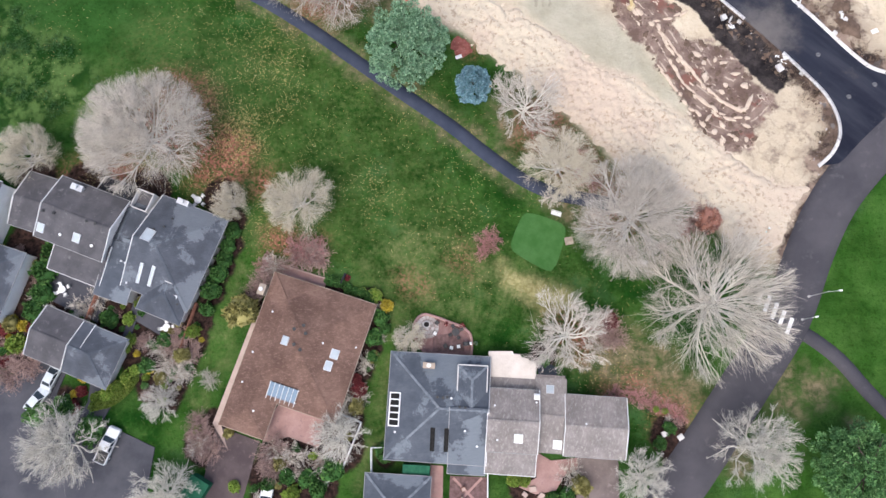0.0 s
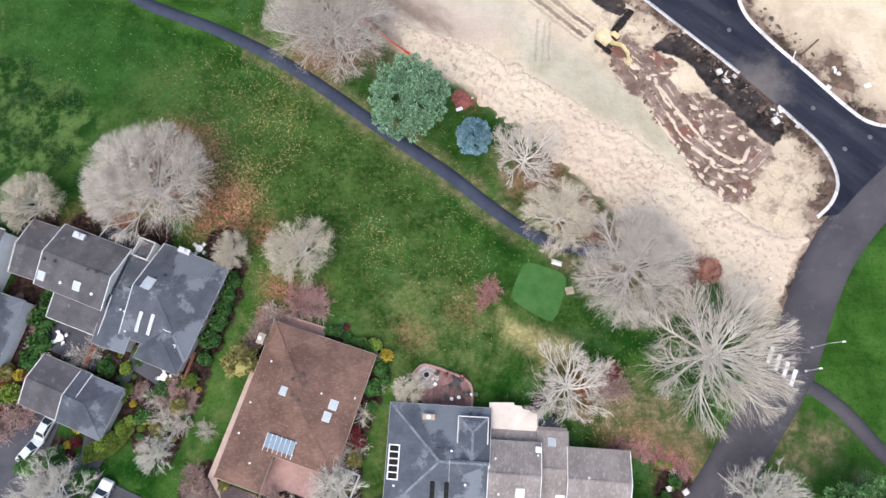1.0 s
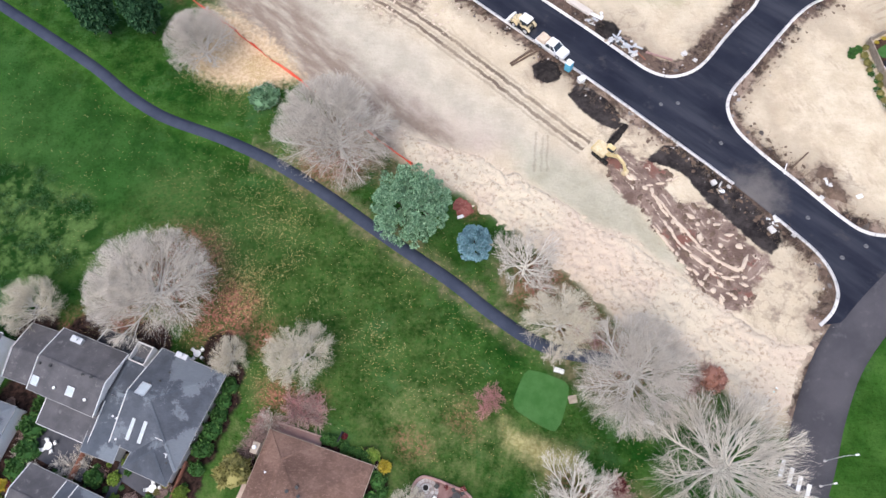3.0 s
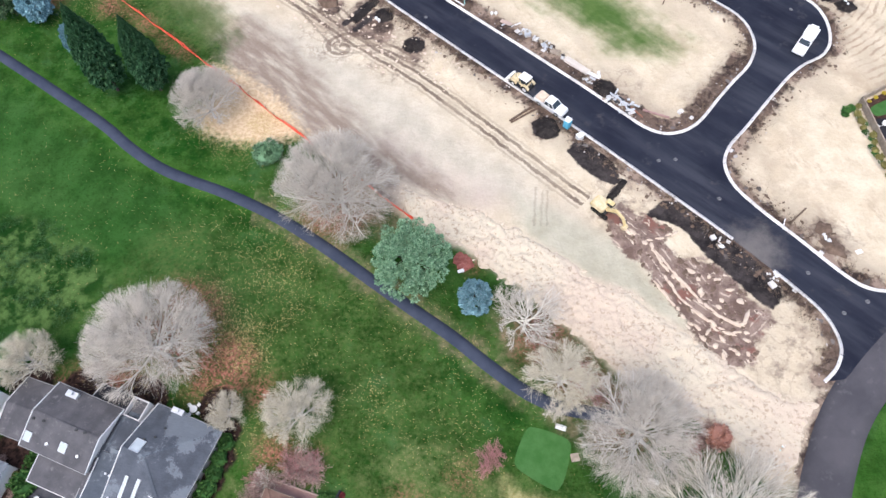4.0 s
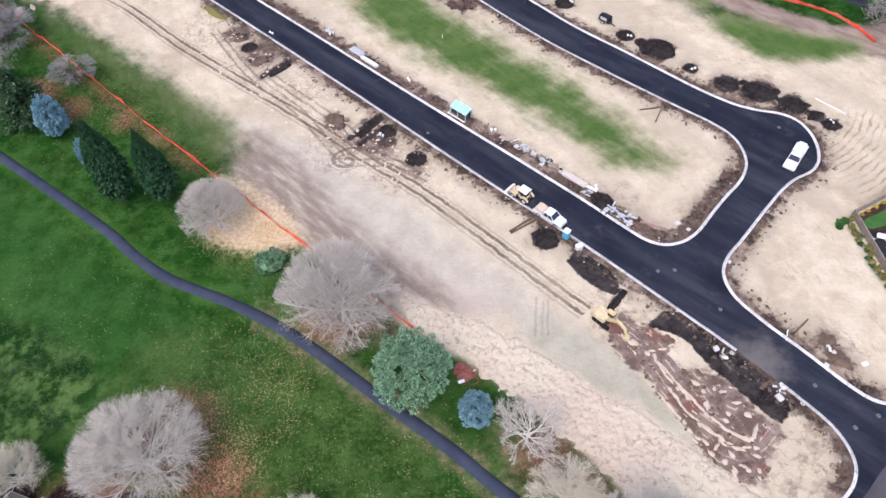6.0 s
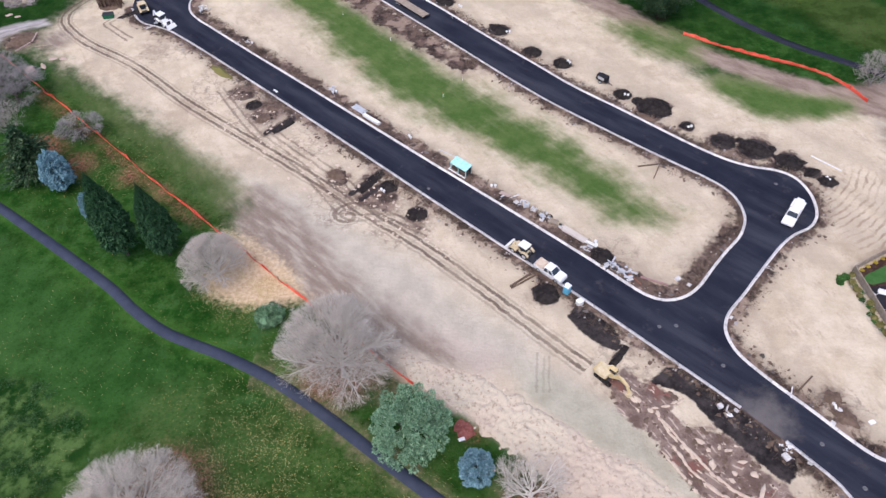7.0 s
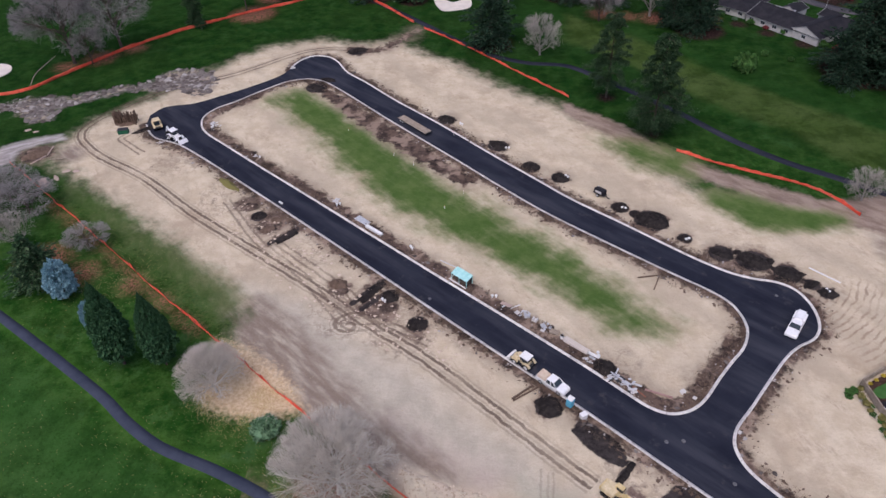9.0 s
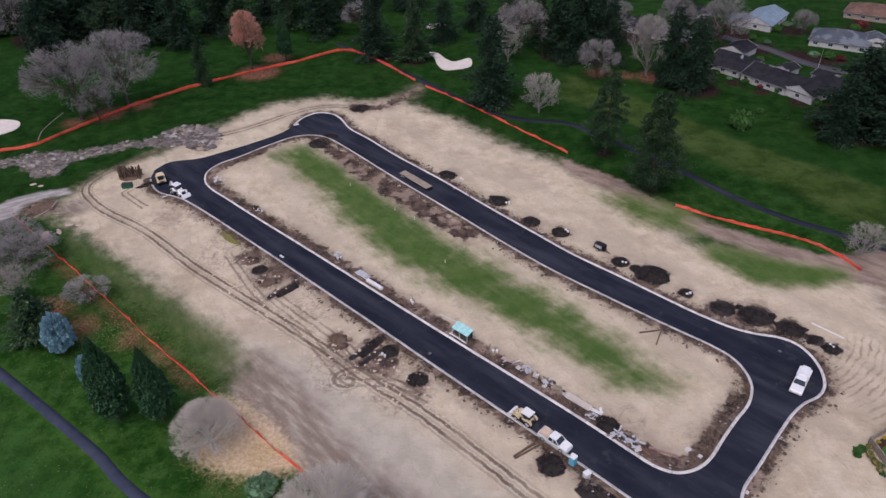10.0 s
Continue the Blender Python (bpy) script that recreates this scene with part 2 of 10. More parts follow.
M["metal_pale"] = plain("metal_pale", (0.55, 0.56, 0.57), (0.66, 0.67, 0.68), 2, 0.4, 9, 0.05, 0.5, 0.4)
M["rubber"] = plain("rubber", (0.012, 0.012, 0.012), (0.025, 0.024, 0.023), 2, 0.8, 9, 0.2)
M["car_white"] = plain("car_white", (0.76, 0.77, 0.78), (0.82, 0.82, 0.82), 1, 0.25, 3, 0.0, 0.5)
M["car_silver"] = plain("car_silver", (0.52, 0.56, 0.57), (0.60, 0.64, 0.65), 1, 0.3, 3, 0.0, 0.5, 0.3)
M["yellow_paint"] = plain("yellow_paint", (0.60, 0.47, 0.22), (0.70, 0.58, 0.34), 1.5, 0.5, 6, 0.1, wear=(0.55, 0.45, 0.30))
M["cream_paint"] = plain("cream_paint", (0.56, 0.46, 0.28), (0.68, 0.58, 0.39), 1.5, 0.5, 6, 0.1, wear=(0.50, 0.38, 0.24))
M["teal_wrap"] = plain("teal_wrap", (0.30, 0.62, 0.60), (0.45, 0.74, 0.72), 1.0, 0.45, 4, 0.1, 0.4)
M["blue_plastic"] = plain("blue_plastic", (0.10, 0.42, 0.60), (0.16, 0.50, 0.68), 1.0, 0.45, 4, 0.05, 0.4)
M["bunker_sand"] = plain("bunker_sand", (0.62, 0.56, 0.50), (0.70, 0.64, 0.57), 0.4, 0.95, 4, 0.3)
M["green_turf"] = plain("green_turf", (0.038, 0.112, 0.026), (0.060, 0.142, 0.042), 0.4, 0.9, 12, 0.2)
M["tarp_green"] = plain("tarp_green", (0.015, 0.09, 0.05), (0.03, 0.13, 0.07), 1.0, 0.6, 5, 0.1)
M["brick_red"] = plain("brick_red", (0.36, 0.20, 0.18), (0.46, 0.27, 0.24), 2.0, 0.85, 10, 0.3)
M["sand_lump"] = plain("sand_lump", (0.50, 0.40, 0.31), (0.62, 0.52, 0.41), 1.2, 0.95, 5, 0.6)
M["iron"] = plain("iron", (0.10, 0.10, 0.105), (0.16, 0.16, 0.165), 2, 0.7, 9, 0.2)
M["bark_red"] = plain("bark_red", (0.17, 0.055, 0.045), (0.30, 0.11, 0.09), 1.2, 0.95, 6, 0.8, wear=(0.36, 0.20, 0.16))
M["mulch"] = plain("mulch", (0.030, 0.018, 0.014), (0.075, 0.042, 0.032), 0.9, 0.95, 5, 0.8, wear=(0.14, 0.075, 0.06))

g, gnt, gbs = mk("pane", 0.08, 0.5)
put(gnt, gbs.inputs["Base Color"], (0.03, 0.04, 0.05))
M["pane"] = g
g, gnt, gbs = mk("skylight_pane", 0.15, 0.5)
put(gnt, gbs.inputs["Base Color"], mix(gnt, noi(gnt, 0.8, 2), (0.36, 0.41, 0.44), (0.52, 0.57, 0.60)))
M["skylight"] = g


def ground_material():
    """Turf, sand, soil, leaf litter and rock, laid by the distance to the edge of each area."""
    m, nt, bs = mk("ground", 0.95, 0.03)

    def edge(name, amp, scale, lo, hi, det=6):
        a = nt.nodes.new("ShaderNodeAttribute")
        a.attribute_name = name
        n = maths(nt, 'MULTIPLY', maths(nt, 'SUBTRACT', noi(nt, scale, det, 0.65), 0.5), amp)
        return ramp(nt, maths(nt, 'ADD', a.outputs["Fac"], n), lo, hi)

    big, mid, fine, tiny = noi(nt, 0.035, 3), noi(nt, 0.22, 5, 0.65), noi(nt, 1.3, 5, 0.7), noi(nt, 5.0, 3)
    turf = mix(nt, ramp(nt, mid, 0.38, 0.62), (0.012, 0.056, 0.008), (0.042, 0.102, 0.021))
    turf = mix(nt, ramp(nt, big, 0.45, 0.65), turf, mix(nt, 0.5, turf, (0.064, 0.128, 0.030)))
    turf = mix(nt, ramp(nt, noi(nt, 0.11, 6, 0.7), 0.52, 0.66), turf, (0.045, 0.112, 0.034))
    turf = mix(nt, ramp(nt, fine, 0.54, 0.74), turf, (0.078, 0.128, 0.036))
    # same turf in darker tones: dimmer light far off, put into the colour
    far_dim = mix(nt, ramp(nt, mid, 0.35, 0.65), (0.007, 0.033, 0.006), (0.016, 0.050, 0.010))
    lawn = mix(nt, ramp(nt, mid, 0.35, 0.7), (0.034, 0.098, 0.016), (0.060, 0.135, 0.028))
    turf = mix(nt, edge("lawn", 2.0, 0.3, -1.0, 1.0), turf, lawn)
    stripes = noi(nt, 0.05, 4, 0.6)
    fair = mix(nt, ramp(nt, stripes, 0.3, 0.7), (0.026, 0.086, 0.017), (0.046, 0.112, 0.028))
    turf = mix(nt, edge("fairway", 5.0, 0.12, -4.0, 4.0), turf, fair)
    turf = mix(nt, maths(nt, 'MULTIPLY', edge("far_dim", 2.0, 0.05, -0.5, 1.5, 3), 0.75), turf, far_dim)
    turf = mix(nt, maths(nt, 'MULTIPLY', edge("mown", 6.0, 0.1, -3.0, 3.0, 4), 0.8), turf, mix(nt, ramp(nt, stripes, 0.35, 0.65), (0.052, 0.086, 0.020), (0.076, 0.112, 0.034)))
    turf = mix(nt, maths(nt, 'MULTIPLY', edge("meadow", 8.0, 0.3, -2.0, 4.0), ramp(nt, fine, 0.28, 0.85)), turf, (0.096, 0.130, 0.042))
    col = mix(nt, 1.0, turf, mix(nt, tiny, (0.60,) * 3, (1.16,) * 3), 'MULTIPLY')
    speck = maths(nt, 'MULTIPLY', ramp(nt, noi(nt, 2.4, 3, 0.6), 0.53, 0.68), 0.7)
    col = mix(nt, speck, col, mix(nt, 1.0, col, (0.55, 0.62, 0.5), 'MULTIPLY'))
    tuft = maths(nt, 'MULTIPLY', ramp(nt, noi(nt, 0.13, 8, 0.72), 0.36, 0.62), 1.0)
    col = mix(nt, 1.0, col, mix(nt, tuft, (0.62, 0.68, 0.58), (1.14, 1.12, 1.07)), 'MULTIPLY')
    lean = mix(nt, ramp(nt, fine, 0.3, 0.7), (0.066, 0.122, 0.028), (0.155, 0.165, 0.068))
    col = mix(nt, maths(nt, 'MULTIPLY', maths(nt, 'MULTIPLY', edge("lean", 6.0, 0.25, -1.5, 2.5), ramp(nt, noi(nt, 0.17, 6, 0.7), 0.42, 0.58)), 0.7), col, lean)
    shade = maths(nt, 'MULTIPLY', edge("rank", 9.0, 0.14, -1.5, 3.5, 5), 0.9)
    rank = mix(nt, ramp(nt, noi(nt, 0.3, 6, 0.7), 0.42, 0.62), (0.008, 0.034, 0.006), (0.082, 0.140, 0.040))
    col = mix(nt, shade, col, rank)
    scrub = mix(nt, ramp(nt, noi(nt, 0.6, 7, 0.75), 0.36, 0.64), (0.055, 0.075, 0.028), (0.215, 0.17, 0.105))
    col = mix(nt, maths(nt, 'MULTIPLY', edge("scrub", 5.0, 0.35, -1.4, 2.4), ramp(nt, noi(nt, 0.4, 6, 0.7), 0.3, 0.6)), col, scrub)
    litter = mix(nt, ramp(nt, fine, 0.35, 0.65), (0.17, 0.065, 0.045), (0.36, 0.14, 0.11))
    col = mix(nt, maths(nt, 'MULTIPLY', edge("litter", 7.0, 0.3, 0.0, 7.0), ramp(nt, noi(nt, 2.6, 5, 0.75), 0.36, 0.62)), col, litter)
    dry = mix(nt, ramp(nt, fine, 0.35, 0.65), (0.30, 0.26, 0.11), (0.48, 0.42, 0.21))
    col = mix(nt, maths(nt, 'MULTIPLY', edge("dry", 4.0, 0.5, -1.4, 2.0), 0.75), col, dry)
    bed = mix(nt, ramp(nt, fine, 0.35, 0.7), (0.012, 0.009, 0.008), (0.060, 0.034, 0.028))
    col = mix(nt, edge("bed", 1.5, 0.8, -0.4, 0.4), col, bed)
    # the building site
    sand = mix(nt, ramp(nt, mid, 0.3, 0.7), (0.52, 0.432, 0.305), (0.645, 0.56, 0.42))
    sand = mix(nt, maths(nt, 'MULTIPLY', ramp(nt, noi(nt, 0.06, 6, 0.7), 0.5, 0.68), 0.8), sand, (0.41, 0.325, 0.23))
    sand = mix(nt, maths(nt, 'MULTIPLY', ramp(nt, noi(nt, 1.0, 7, 0.72, (0.16, 0.4, 1), 60), 0.54, 0.68), 0.55), sand, (0.37, 0.285, 0.20))
    sand = mix(nt, maths(nt, 'MULTIPLY', ramp(nt, fine, 0.5, 0.75), 0.35), sand, (0.42, 0.34, 0.25))
    drift = ramp(nt, noi(nt, 1.0, 4, 0.5, (0.035, 0.11, 1), 55), 0.42, 0.66)
    sand = mix(nt, maths(nt, 'MULTIPLY', drift, 0.65), sand, (0.445, 0.375, 0.275))
    clod = maths(nt, 'MULTIPLY', ramp(nt, noi(nt, 0.9, 6, 0.75), 0.62, 0.69), ramp(nt, noi(nt, 0.045, 3), 0.5, 0.62))
    sand = mix(nt, maths(nt, 'MULTIPLY', clod, 0.8), sand, (0.29, 0.215, 0.16))
    pale = mix(nt, ramp(nt, mid, 0.3, 0.7), (0.43, 0.385, 0.305), (0.53, 0.48, 0.385))
    sand = mix(nt, edge("pale", 10.0, 0.07, -5.0, 6.0, 3), sand, pale)
    sand = mix(nt, maths(nt, 'MULTIPLY', edge("blush", 5.0, 0.15, -2.0, 6.0, 4), 0.45), sand, mix(nt, fine, (0.45, 0.345, 0.315), (0.37, 0.275, 0.25)))
    sand = mix(nt, maths(nt, 'MULTIPLY', edge("damp", 4.0, 0.18, -1.8, 3.0, 4), 0.85), sand, mix(nt, ramp(nt, mid, 0.3, 0.7), (0.345, 0.33, 0.245), (0.43, 0.405, 0.315)))
    scuff_grain = noi(nt, 1.0, 4, 0.55, (0.14, 0.55, 1), 42)
    scuff = mix(nt, ramp(nt, scuff_grain, 0.35, 0.62), mix(nt, fine, (0.40, 0.345, 0.275), (0.30, 0.245, 0.195)), mix(nt, fine, (0.29, 0.235, 0.185), (0.20, 0.15, 0.12)))
    sand = mix(nt, maths(nt, 'MULTIPLY', edge("scuff", 7.0, 0.2, -4.0, 2.5), ramp(nt, scuff_grain, 0.15, 0.5)), sand, scuff)
    rings = nt.nodes.new("ShaderNodeAttribute")
    rings.attribute_name = "arc"
    swing = maths(nt, 'SINE', maths(nt, 'ADD', maths(nt, 'MULTIPLY', rings.outputs["Fac"], 4.2), maths(nt, 'MULTIPLY', noi(nt, 0.25, 4), 9.0)))
    sand = mix(nt, maths(nt, 'MULTIPLY', maths(nt, 'MULTIPLY', ramp(nt, swing, 0.2, 0.95), ramp(nt, noi(nt, 0.3, 5, 0.7), 0.32, 0.62)), edge("arcs", 8.0, 0.2, -1.0, 5.0)), sand, (0.33, 0.245, 0.175))
    straw = mix(nt, ramp(nt, noi(nt, 0.16, 4, 0.6), 0.4, 0.62), (0.60, 0.52, 0.40), (0.54, 0.44, 0.345))
    pock = maths(nt, 'MULTIPLY', ramp(nt, noi(nt, 1.25, 5, 0.7), 0.56, 0.66), ramp(nt, noi(nt, 0.12, 3), 0.36, 0.6))
    straw = mix(nt, maths(nt, 'MULTIPLY', pock, 0.75), straw, (0.33, 0.25, 0.185))
    sand = mix(nt, edge("straw", 3.0, 0.4, -1.5, 1.5), sand, straw)
    streak = noi(nt, 1.0, 5, 0.6, (0.12, 0.5, 1), 48)
    col = mix(nt, maths(nt, 'POWER', ramp(nt, maths(nt, 'ADD', edge("sand", 2.6, 0.16, -2.0, 2.0, 4), maths(nt, 'MULTIPLY', maths(nt, 'SUBTRACT', noi(nt, 0.5, 6, 0.7, (0.35, 0.8, 1), 48), 0.5), 0.5)), 0.05, 0.95), 1.9), col, sand)
    thin = mix(nt, ramp(nt, noi(nt, 1.0, 5, 0.6, (0.1, 0.3, 1), 70), 0.35, 0.68), (0.060, 0.100, 0.028), (0.125, 0.145, 0.062))
    col = mix(nt, maths(nt, 'MULTIPLY', ramp(nt, maths(nt, 'ADD', edge("thin", 9.0, 0.1, -5.0, 5.0, 5), maths(nt, 'MULTIPLY', maths(nt, 'SUBTRACT', streak, 0.5), 0.7)), 0.1, 1.0), 0.75), col, thin)
    soil_grain = noi(nt, 0.3, 9, 0.7)
    brown = mix(nt, ramp(nt, noi(nt, 1.0, 7, 0.7, (0.12, 0.4, 1), 41), 0.35, 0.65), (0.20, 0.145, 0.115), (0.33, 0.26, 0.205))
    col = mix(nt, edge("brown", 5.0, 0.35, -1.2, 1.6), col, brown)
    strip = mix(nt, ramp(nt, mid, 0.3, 0.7), (0.056, 0.110, 0.024), (0.092, 0.142, 0.040))
    strip = mix(nt, maths(nt, 'MULTIPLY', ramp(nt, fine, 0.5, 0.8), 0.5), strip, (0.115, 0.155, 0.055))
    brush = maths(nt, 'MULTIPLY', maths(nt, 'SUBTRACT', streak, 0.5), 0.7)
    col = mix(nt, maths(nt, 'MULTIPLY', ramp(nt, maths(nt, 'ADD', edge("strip", 6.0, 0.09, -3.4, 1.2, 4), brush), 0.1, 1.1), 0.75), col, (0.25, 0.25, 0.125))
    col = mix(nt, ramp(nt, maths(nt, 'ADD', edge("strip", 6.0, 0.09, -2.2, 2.2, 4), brush), 0.1, 1.05), col, strip)
    verge = mix(nt, ramp(nt, soil_grain, 0.36, 0.62), (0.030, 0.023, 0.021), (0.135, 0.095, 0.075))
    verge = mix(nt, ramp(nt, noi(nt, 0.19, 4, 0.6), 0.5, 0.62), verge, (0.27, 0.20, 0.155))
    col = mix(nt, maths(nt, 'MULTIPLY', edge("verge", 9.0, 0.16, -3.0, 2.2), 0.6), col, (0.28, 0.22, 0.165))
    col = mix(nt, edge("verge", 8.0, 0.33, -0.1, 1.3, 8), col, verge)
    wander = maths(nt, 'MULTIPLY', maths(nt, 'SUBTRACT', noi(nt, 0.35, 3), 0.5), 0.9)
    crumb = maths(nt, 'MULTIPLY', maths(nt, 'SUBTRACT', noi(nt, 2.2, 4, 0.7), 0.5), 0.8)
    for name, wheels, dark in (("rut_main", ((-0.95, 0.33, 0.86), (0.95, 0.33, 0.86), (0.1, 0.2, 0.28), (-1.9, 0.18, 0.3), (2.0, 0.2, 0.34)), 1.0), ("rut_loop", ((-0.9, 0.28, 0.65), (0.9, 0.28, 0.65)), 0.9), ("rut_more", ((-0.8, 0.26, 0.75), (0.8, 0.26, 0.75)), 0.9), ("rut_ring", ((0.0, 0.42, 0.8), (1.1, 0.14, 0.4)), 0.9), ("rut_side", ((-1.3, 0.16, 0.5), (-0.3, 0.14, 0.4), (0.9, 0.16, 0.5)), 0.8)):
        ra = nt.nodes.new("ShaderNodeAttribute")
        ra.attribute_name = name
        worn = maths(nt, 'MULTIPLY_ADD', ramp(nt, noi(nt, 0.1, 3), 0.36, 0.56), 0.35, 0.65)
        across = maths(nt, 'ADD', ra.outputs["Fac"], wander)
        for off, half, amount in wheels:
            gauge = maths(nt, 'ADD', maths(nt, 'ABSOLUTE', maths(nt, 'SUBTRACT', across, off)), crumb)
            col = mix(nt, maths(nt, 'MULTIPLY', ramp(nt, gauge, half + 0.18, half - 0.12), maths(nt, 'MULTIPLY', worn, amount * dark)), col, (0.118, 0.082, 0.064))
    crack = maths(nt, 'ABSOLUTE', maths(nt, 'SUBTRACT', noi(nt, 0.28, 3, 0.5), 0.5))
    crack = maths(nt, 'MULTIPLY', ramp(nt, maths(nt, 'ADD', crack, maths(nt, 'MULTIPLY', maths(nt, 'SUBTRACT', fine, 0.5), 0.12)), 0.045, 0.004), edge("churn", 8.0, 0.15, -2.0, 3.0))
    col = mix(nt, maths(nt, 'MULTIPLY', crack, 0.4), col, (0.27, 0.205, 0.155))
    blotch = maths(nt, 'MULTIPLY', ramp(nt, noi(nt, 0.42, 7, 0.72), 0.52, 0.64), edge("churn", 8.0, 0.15, -2.0, 3.0))
    col = mix(nt, maths(nt, 'MULTIPLY', blotch, 0.65), col, (0.20, 0.15, 0.12))
    mud = mix(nt, ramp(nt, soil_grain, 0.36, 0.64), (0.135, 0.092, 0.074), (0.27, 0.20, 0.165))
    mud = mix(nt, ramp(nt, noi(nt, 0.2, 3), 0.56, 0.66), mud, (0.20, 0.10, 0.078))
    islet = noi(nt, 1.0, 4, 0.6, (0.3, 0.95, 1), 52)
    mud = mix(nt, ramp(nt, islet, 0.62, 0.65), mud, (0.60, 0.50, 0.39))
    lane = nt.nodes.new("ShaderNodeAttribute")
    lane.attribute_name = "lane"
    lanes = maths(nt, 'SINE', maths(nt, 'ADD', maths(nt, 'MULTIPLY', lane.outputs["Fac"], 4.6), maths(nt, 'MULTIPLY', noi(nt, 0.3, 4), 5.0)))
    ridge = maths(nt, 'MULTIPLY', ramp(nt, lanes, 0.72, 0.95), ramp(nt, noi(nt, 0.3, 4, 0.6), 0.5, 0.6))
    mud = mix(nt, maths(nt, 'MULTIPLY', ridge, 0.7), mud, (0.57, 0.47, 0.37))
    col = mix(nt, edge("mud", 5.0, 0.45, -0.5, 0.5), col, mud)
    black = mix(nt, ramp(nt, soil_grain, 0.34, 0.68), (0.015, 0.013, 0.014), (0.065, 0.055, 0.052))
    col = mix(nt, edge("black", 1.4, 0.9, -0.2, 0.2), col, black)
    rock = mix(nt, ramp(nt, noi(nt, 0.45, 7, 0.75), 0.4, 0.6), (0.085, 0.068, 0.058), (0.27, 0.245, 0.225))
    rock = mix(nt, ramp(nt, noi(nt, 0.12, 5, 0.6), 0.5, 0.6), rock, (0.34, 0.285, 0.22))
    col = mix(nt, edge("rocks", 12.0, 0.16, -2.0, 2.4), col, rock)
    silt = mix(nt, ramp(nt, noi(nt, 1.0, 6, 0.7, (0.15, 0.6, 1), -32), 0.35, 0.65), (0.27, 0.24, 0.225), (0.46, 0.43, 0.41))
    col = mix(nt, edge("silt", 3.0, 0.3, -1.2, 1.2), col, silt)
    chips = mix(nt, ramp(nt, fine, 0.35, 0.65), (0.50, 0.36, 0.22), (0.66, 0.52, 0.35))
    col = mix(nt, edge("chips", 7.0, 1.1, -1.6, 2.2, 8), col, chips)
    put(nt, bs.inputs["Base Color"], col)
    bumped(nt, bs, maths(nt, 'ADD', maths(nt, 'ADD', fine, maths(nt, 'MULTIPLY', noi(nt, 0.4, 6, 0.65), 1.6)), maths(nt, 'MULTIPLY', tiny, 0.4)), 0.8, 0.22)
    return m


M["ground"] = ground_material()
st, snt, sbs = mk("straw_ground", 0.95, 0.03)
tone = mix(snt, ramp(snt, noi(snt, 0.07, 3, 0.5), 0.4, 0.6), (0.59, 0.515, 0.395), (0.565, 0.465, 0.365))
tone = mix(snt, ramp(snt, noi(snt, 1.3, 5, 0.7), 0.52, 0.66), tone, (0.38, 0.295, 0.22))
put(snt, sbs.inputs["Base Color"], mix(snt, 1.0, tone, mix(snt, noi(snt, 6, 3), (0.85,) * 3, (1.12,) * 3), 'MULTIPLY'))
bumped(snt, sbs, noi(snt, 5, 5, 0.7), 0.7, 0.12)
M["straw_ground"] = st


# ---- small helpers ----
def mesh_of(name, verts, faces):
    """A mesh from arrays; all faces have the same number of corners."""
    verts, faces = np.asarray(verts, np.float32), np.asarray(faces, np.int32)
    me = bpy.data.meshes.new(name)
    me.vertices.add(len(verts))
    me.vertices.foreach_set("co", verts.ravel())
    k, n = faces.shape[1], len(faces)
    me.loops.add(n * k)
    me.loops.foreach_set("vertex_index", faces.ravel())
    me.polygons.add(n)
    me.polygons.foreach_set("loop_start", np.arange(0, n * k, k, dtype=np.int32))
    me.update(calc_edges=True)
    return me


def thing(name, label, category, group="", kind="", m=None):
    ob = new(name)
    ob.empty_display_size = 0.5
    if m is not None:
        ob.matrix_basis = m
    return tagged(ob, label, category, group, kind)


def part(name, data, material, parent=None, label="", m=None, smooth=False):
    """Links a bmesh or a mesh as one object under a thing or part."""
    if isinstance(data, bmesh.types.BMesh):
        me = bpy.data.meshes.new(name)
        bmesh.ops.recalc_face_normals(data, faces=data.faces)
        data.to_mesh(me)
        data.free()
    else:
        me = data
    if not me.materials:
        me.materials.append(M[material])
    if smooth:
        me.polygons.foreach_set("use_smooth", [True] * len(me.polygons))
    ob = new(name, me)
    if m is not None:
        ob.matrix_basis = m
    ob.parent = parent
    if label:
        ob["label"] = label
    return ob


def box(x0, x1, y0, y1, z0, z1, bevel=0.0, bm=None, seg=1):
    bm = bm or bmesh.new()
    r = bmesh.ops.create_cube(bm, size=1.0)
    for v in r["verts"]:
        v.co = Vector((x0 + (v.co.x + 0.5) * (x1 - x0), y0 + (v.co.y + 0.5) * (y1 - y0), z0 + (v.co.z + 0.5) * (z1 - z0)))
    if bevel:
        es = list({e for v in r["verts"] for e in v.link_edges})
        bmesh.ops.bevel(bm, geom=es, offset=bevel, segments=seg, affect='EDGES')
    return bm


def cyl(r, z0, z1, sides=12, r2=None, bm=None, m=None):
    bm = bm or bmesh.new()
    got = bmesh.ops.create_cone(bm, cap_ends=True, segments=sides, radius1=r, radius2=r if r2 is None else r2, depth=z1 - z0)
    bmesh.ops.translate(bm, verts=got["verts"], vec=(0, 0, (z0 + z1) / 2))
    if m is not None:
        bmesh.ops.transform(bm, matrix=m, verts=got["verts"])
    return bm


def prism(outline, z0, z1, bm=None):
    """An upright solid over a flat outline."""
    bm = bm or bmesh.new()
    lo = [bm.verts.new((x, y, z0)) for x, y in outline]
    hi = [bm.verts.new((x, y, z1)) for x, y in outline]
    n = len(lo)
    bm.faces.new(hi), bm.faces.new(lo[::-1])
    for i in range(n):
        bm.faces.new((lo[i], lo[(i + 1) % n], hi[(i + 1) % n], hi[i]))
    return bm


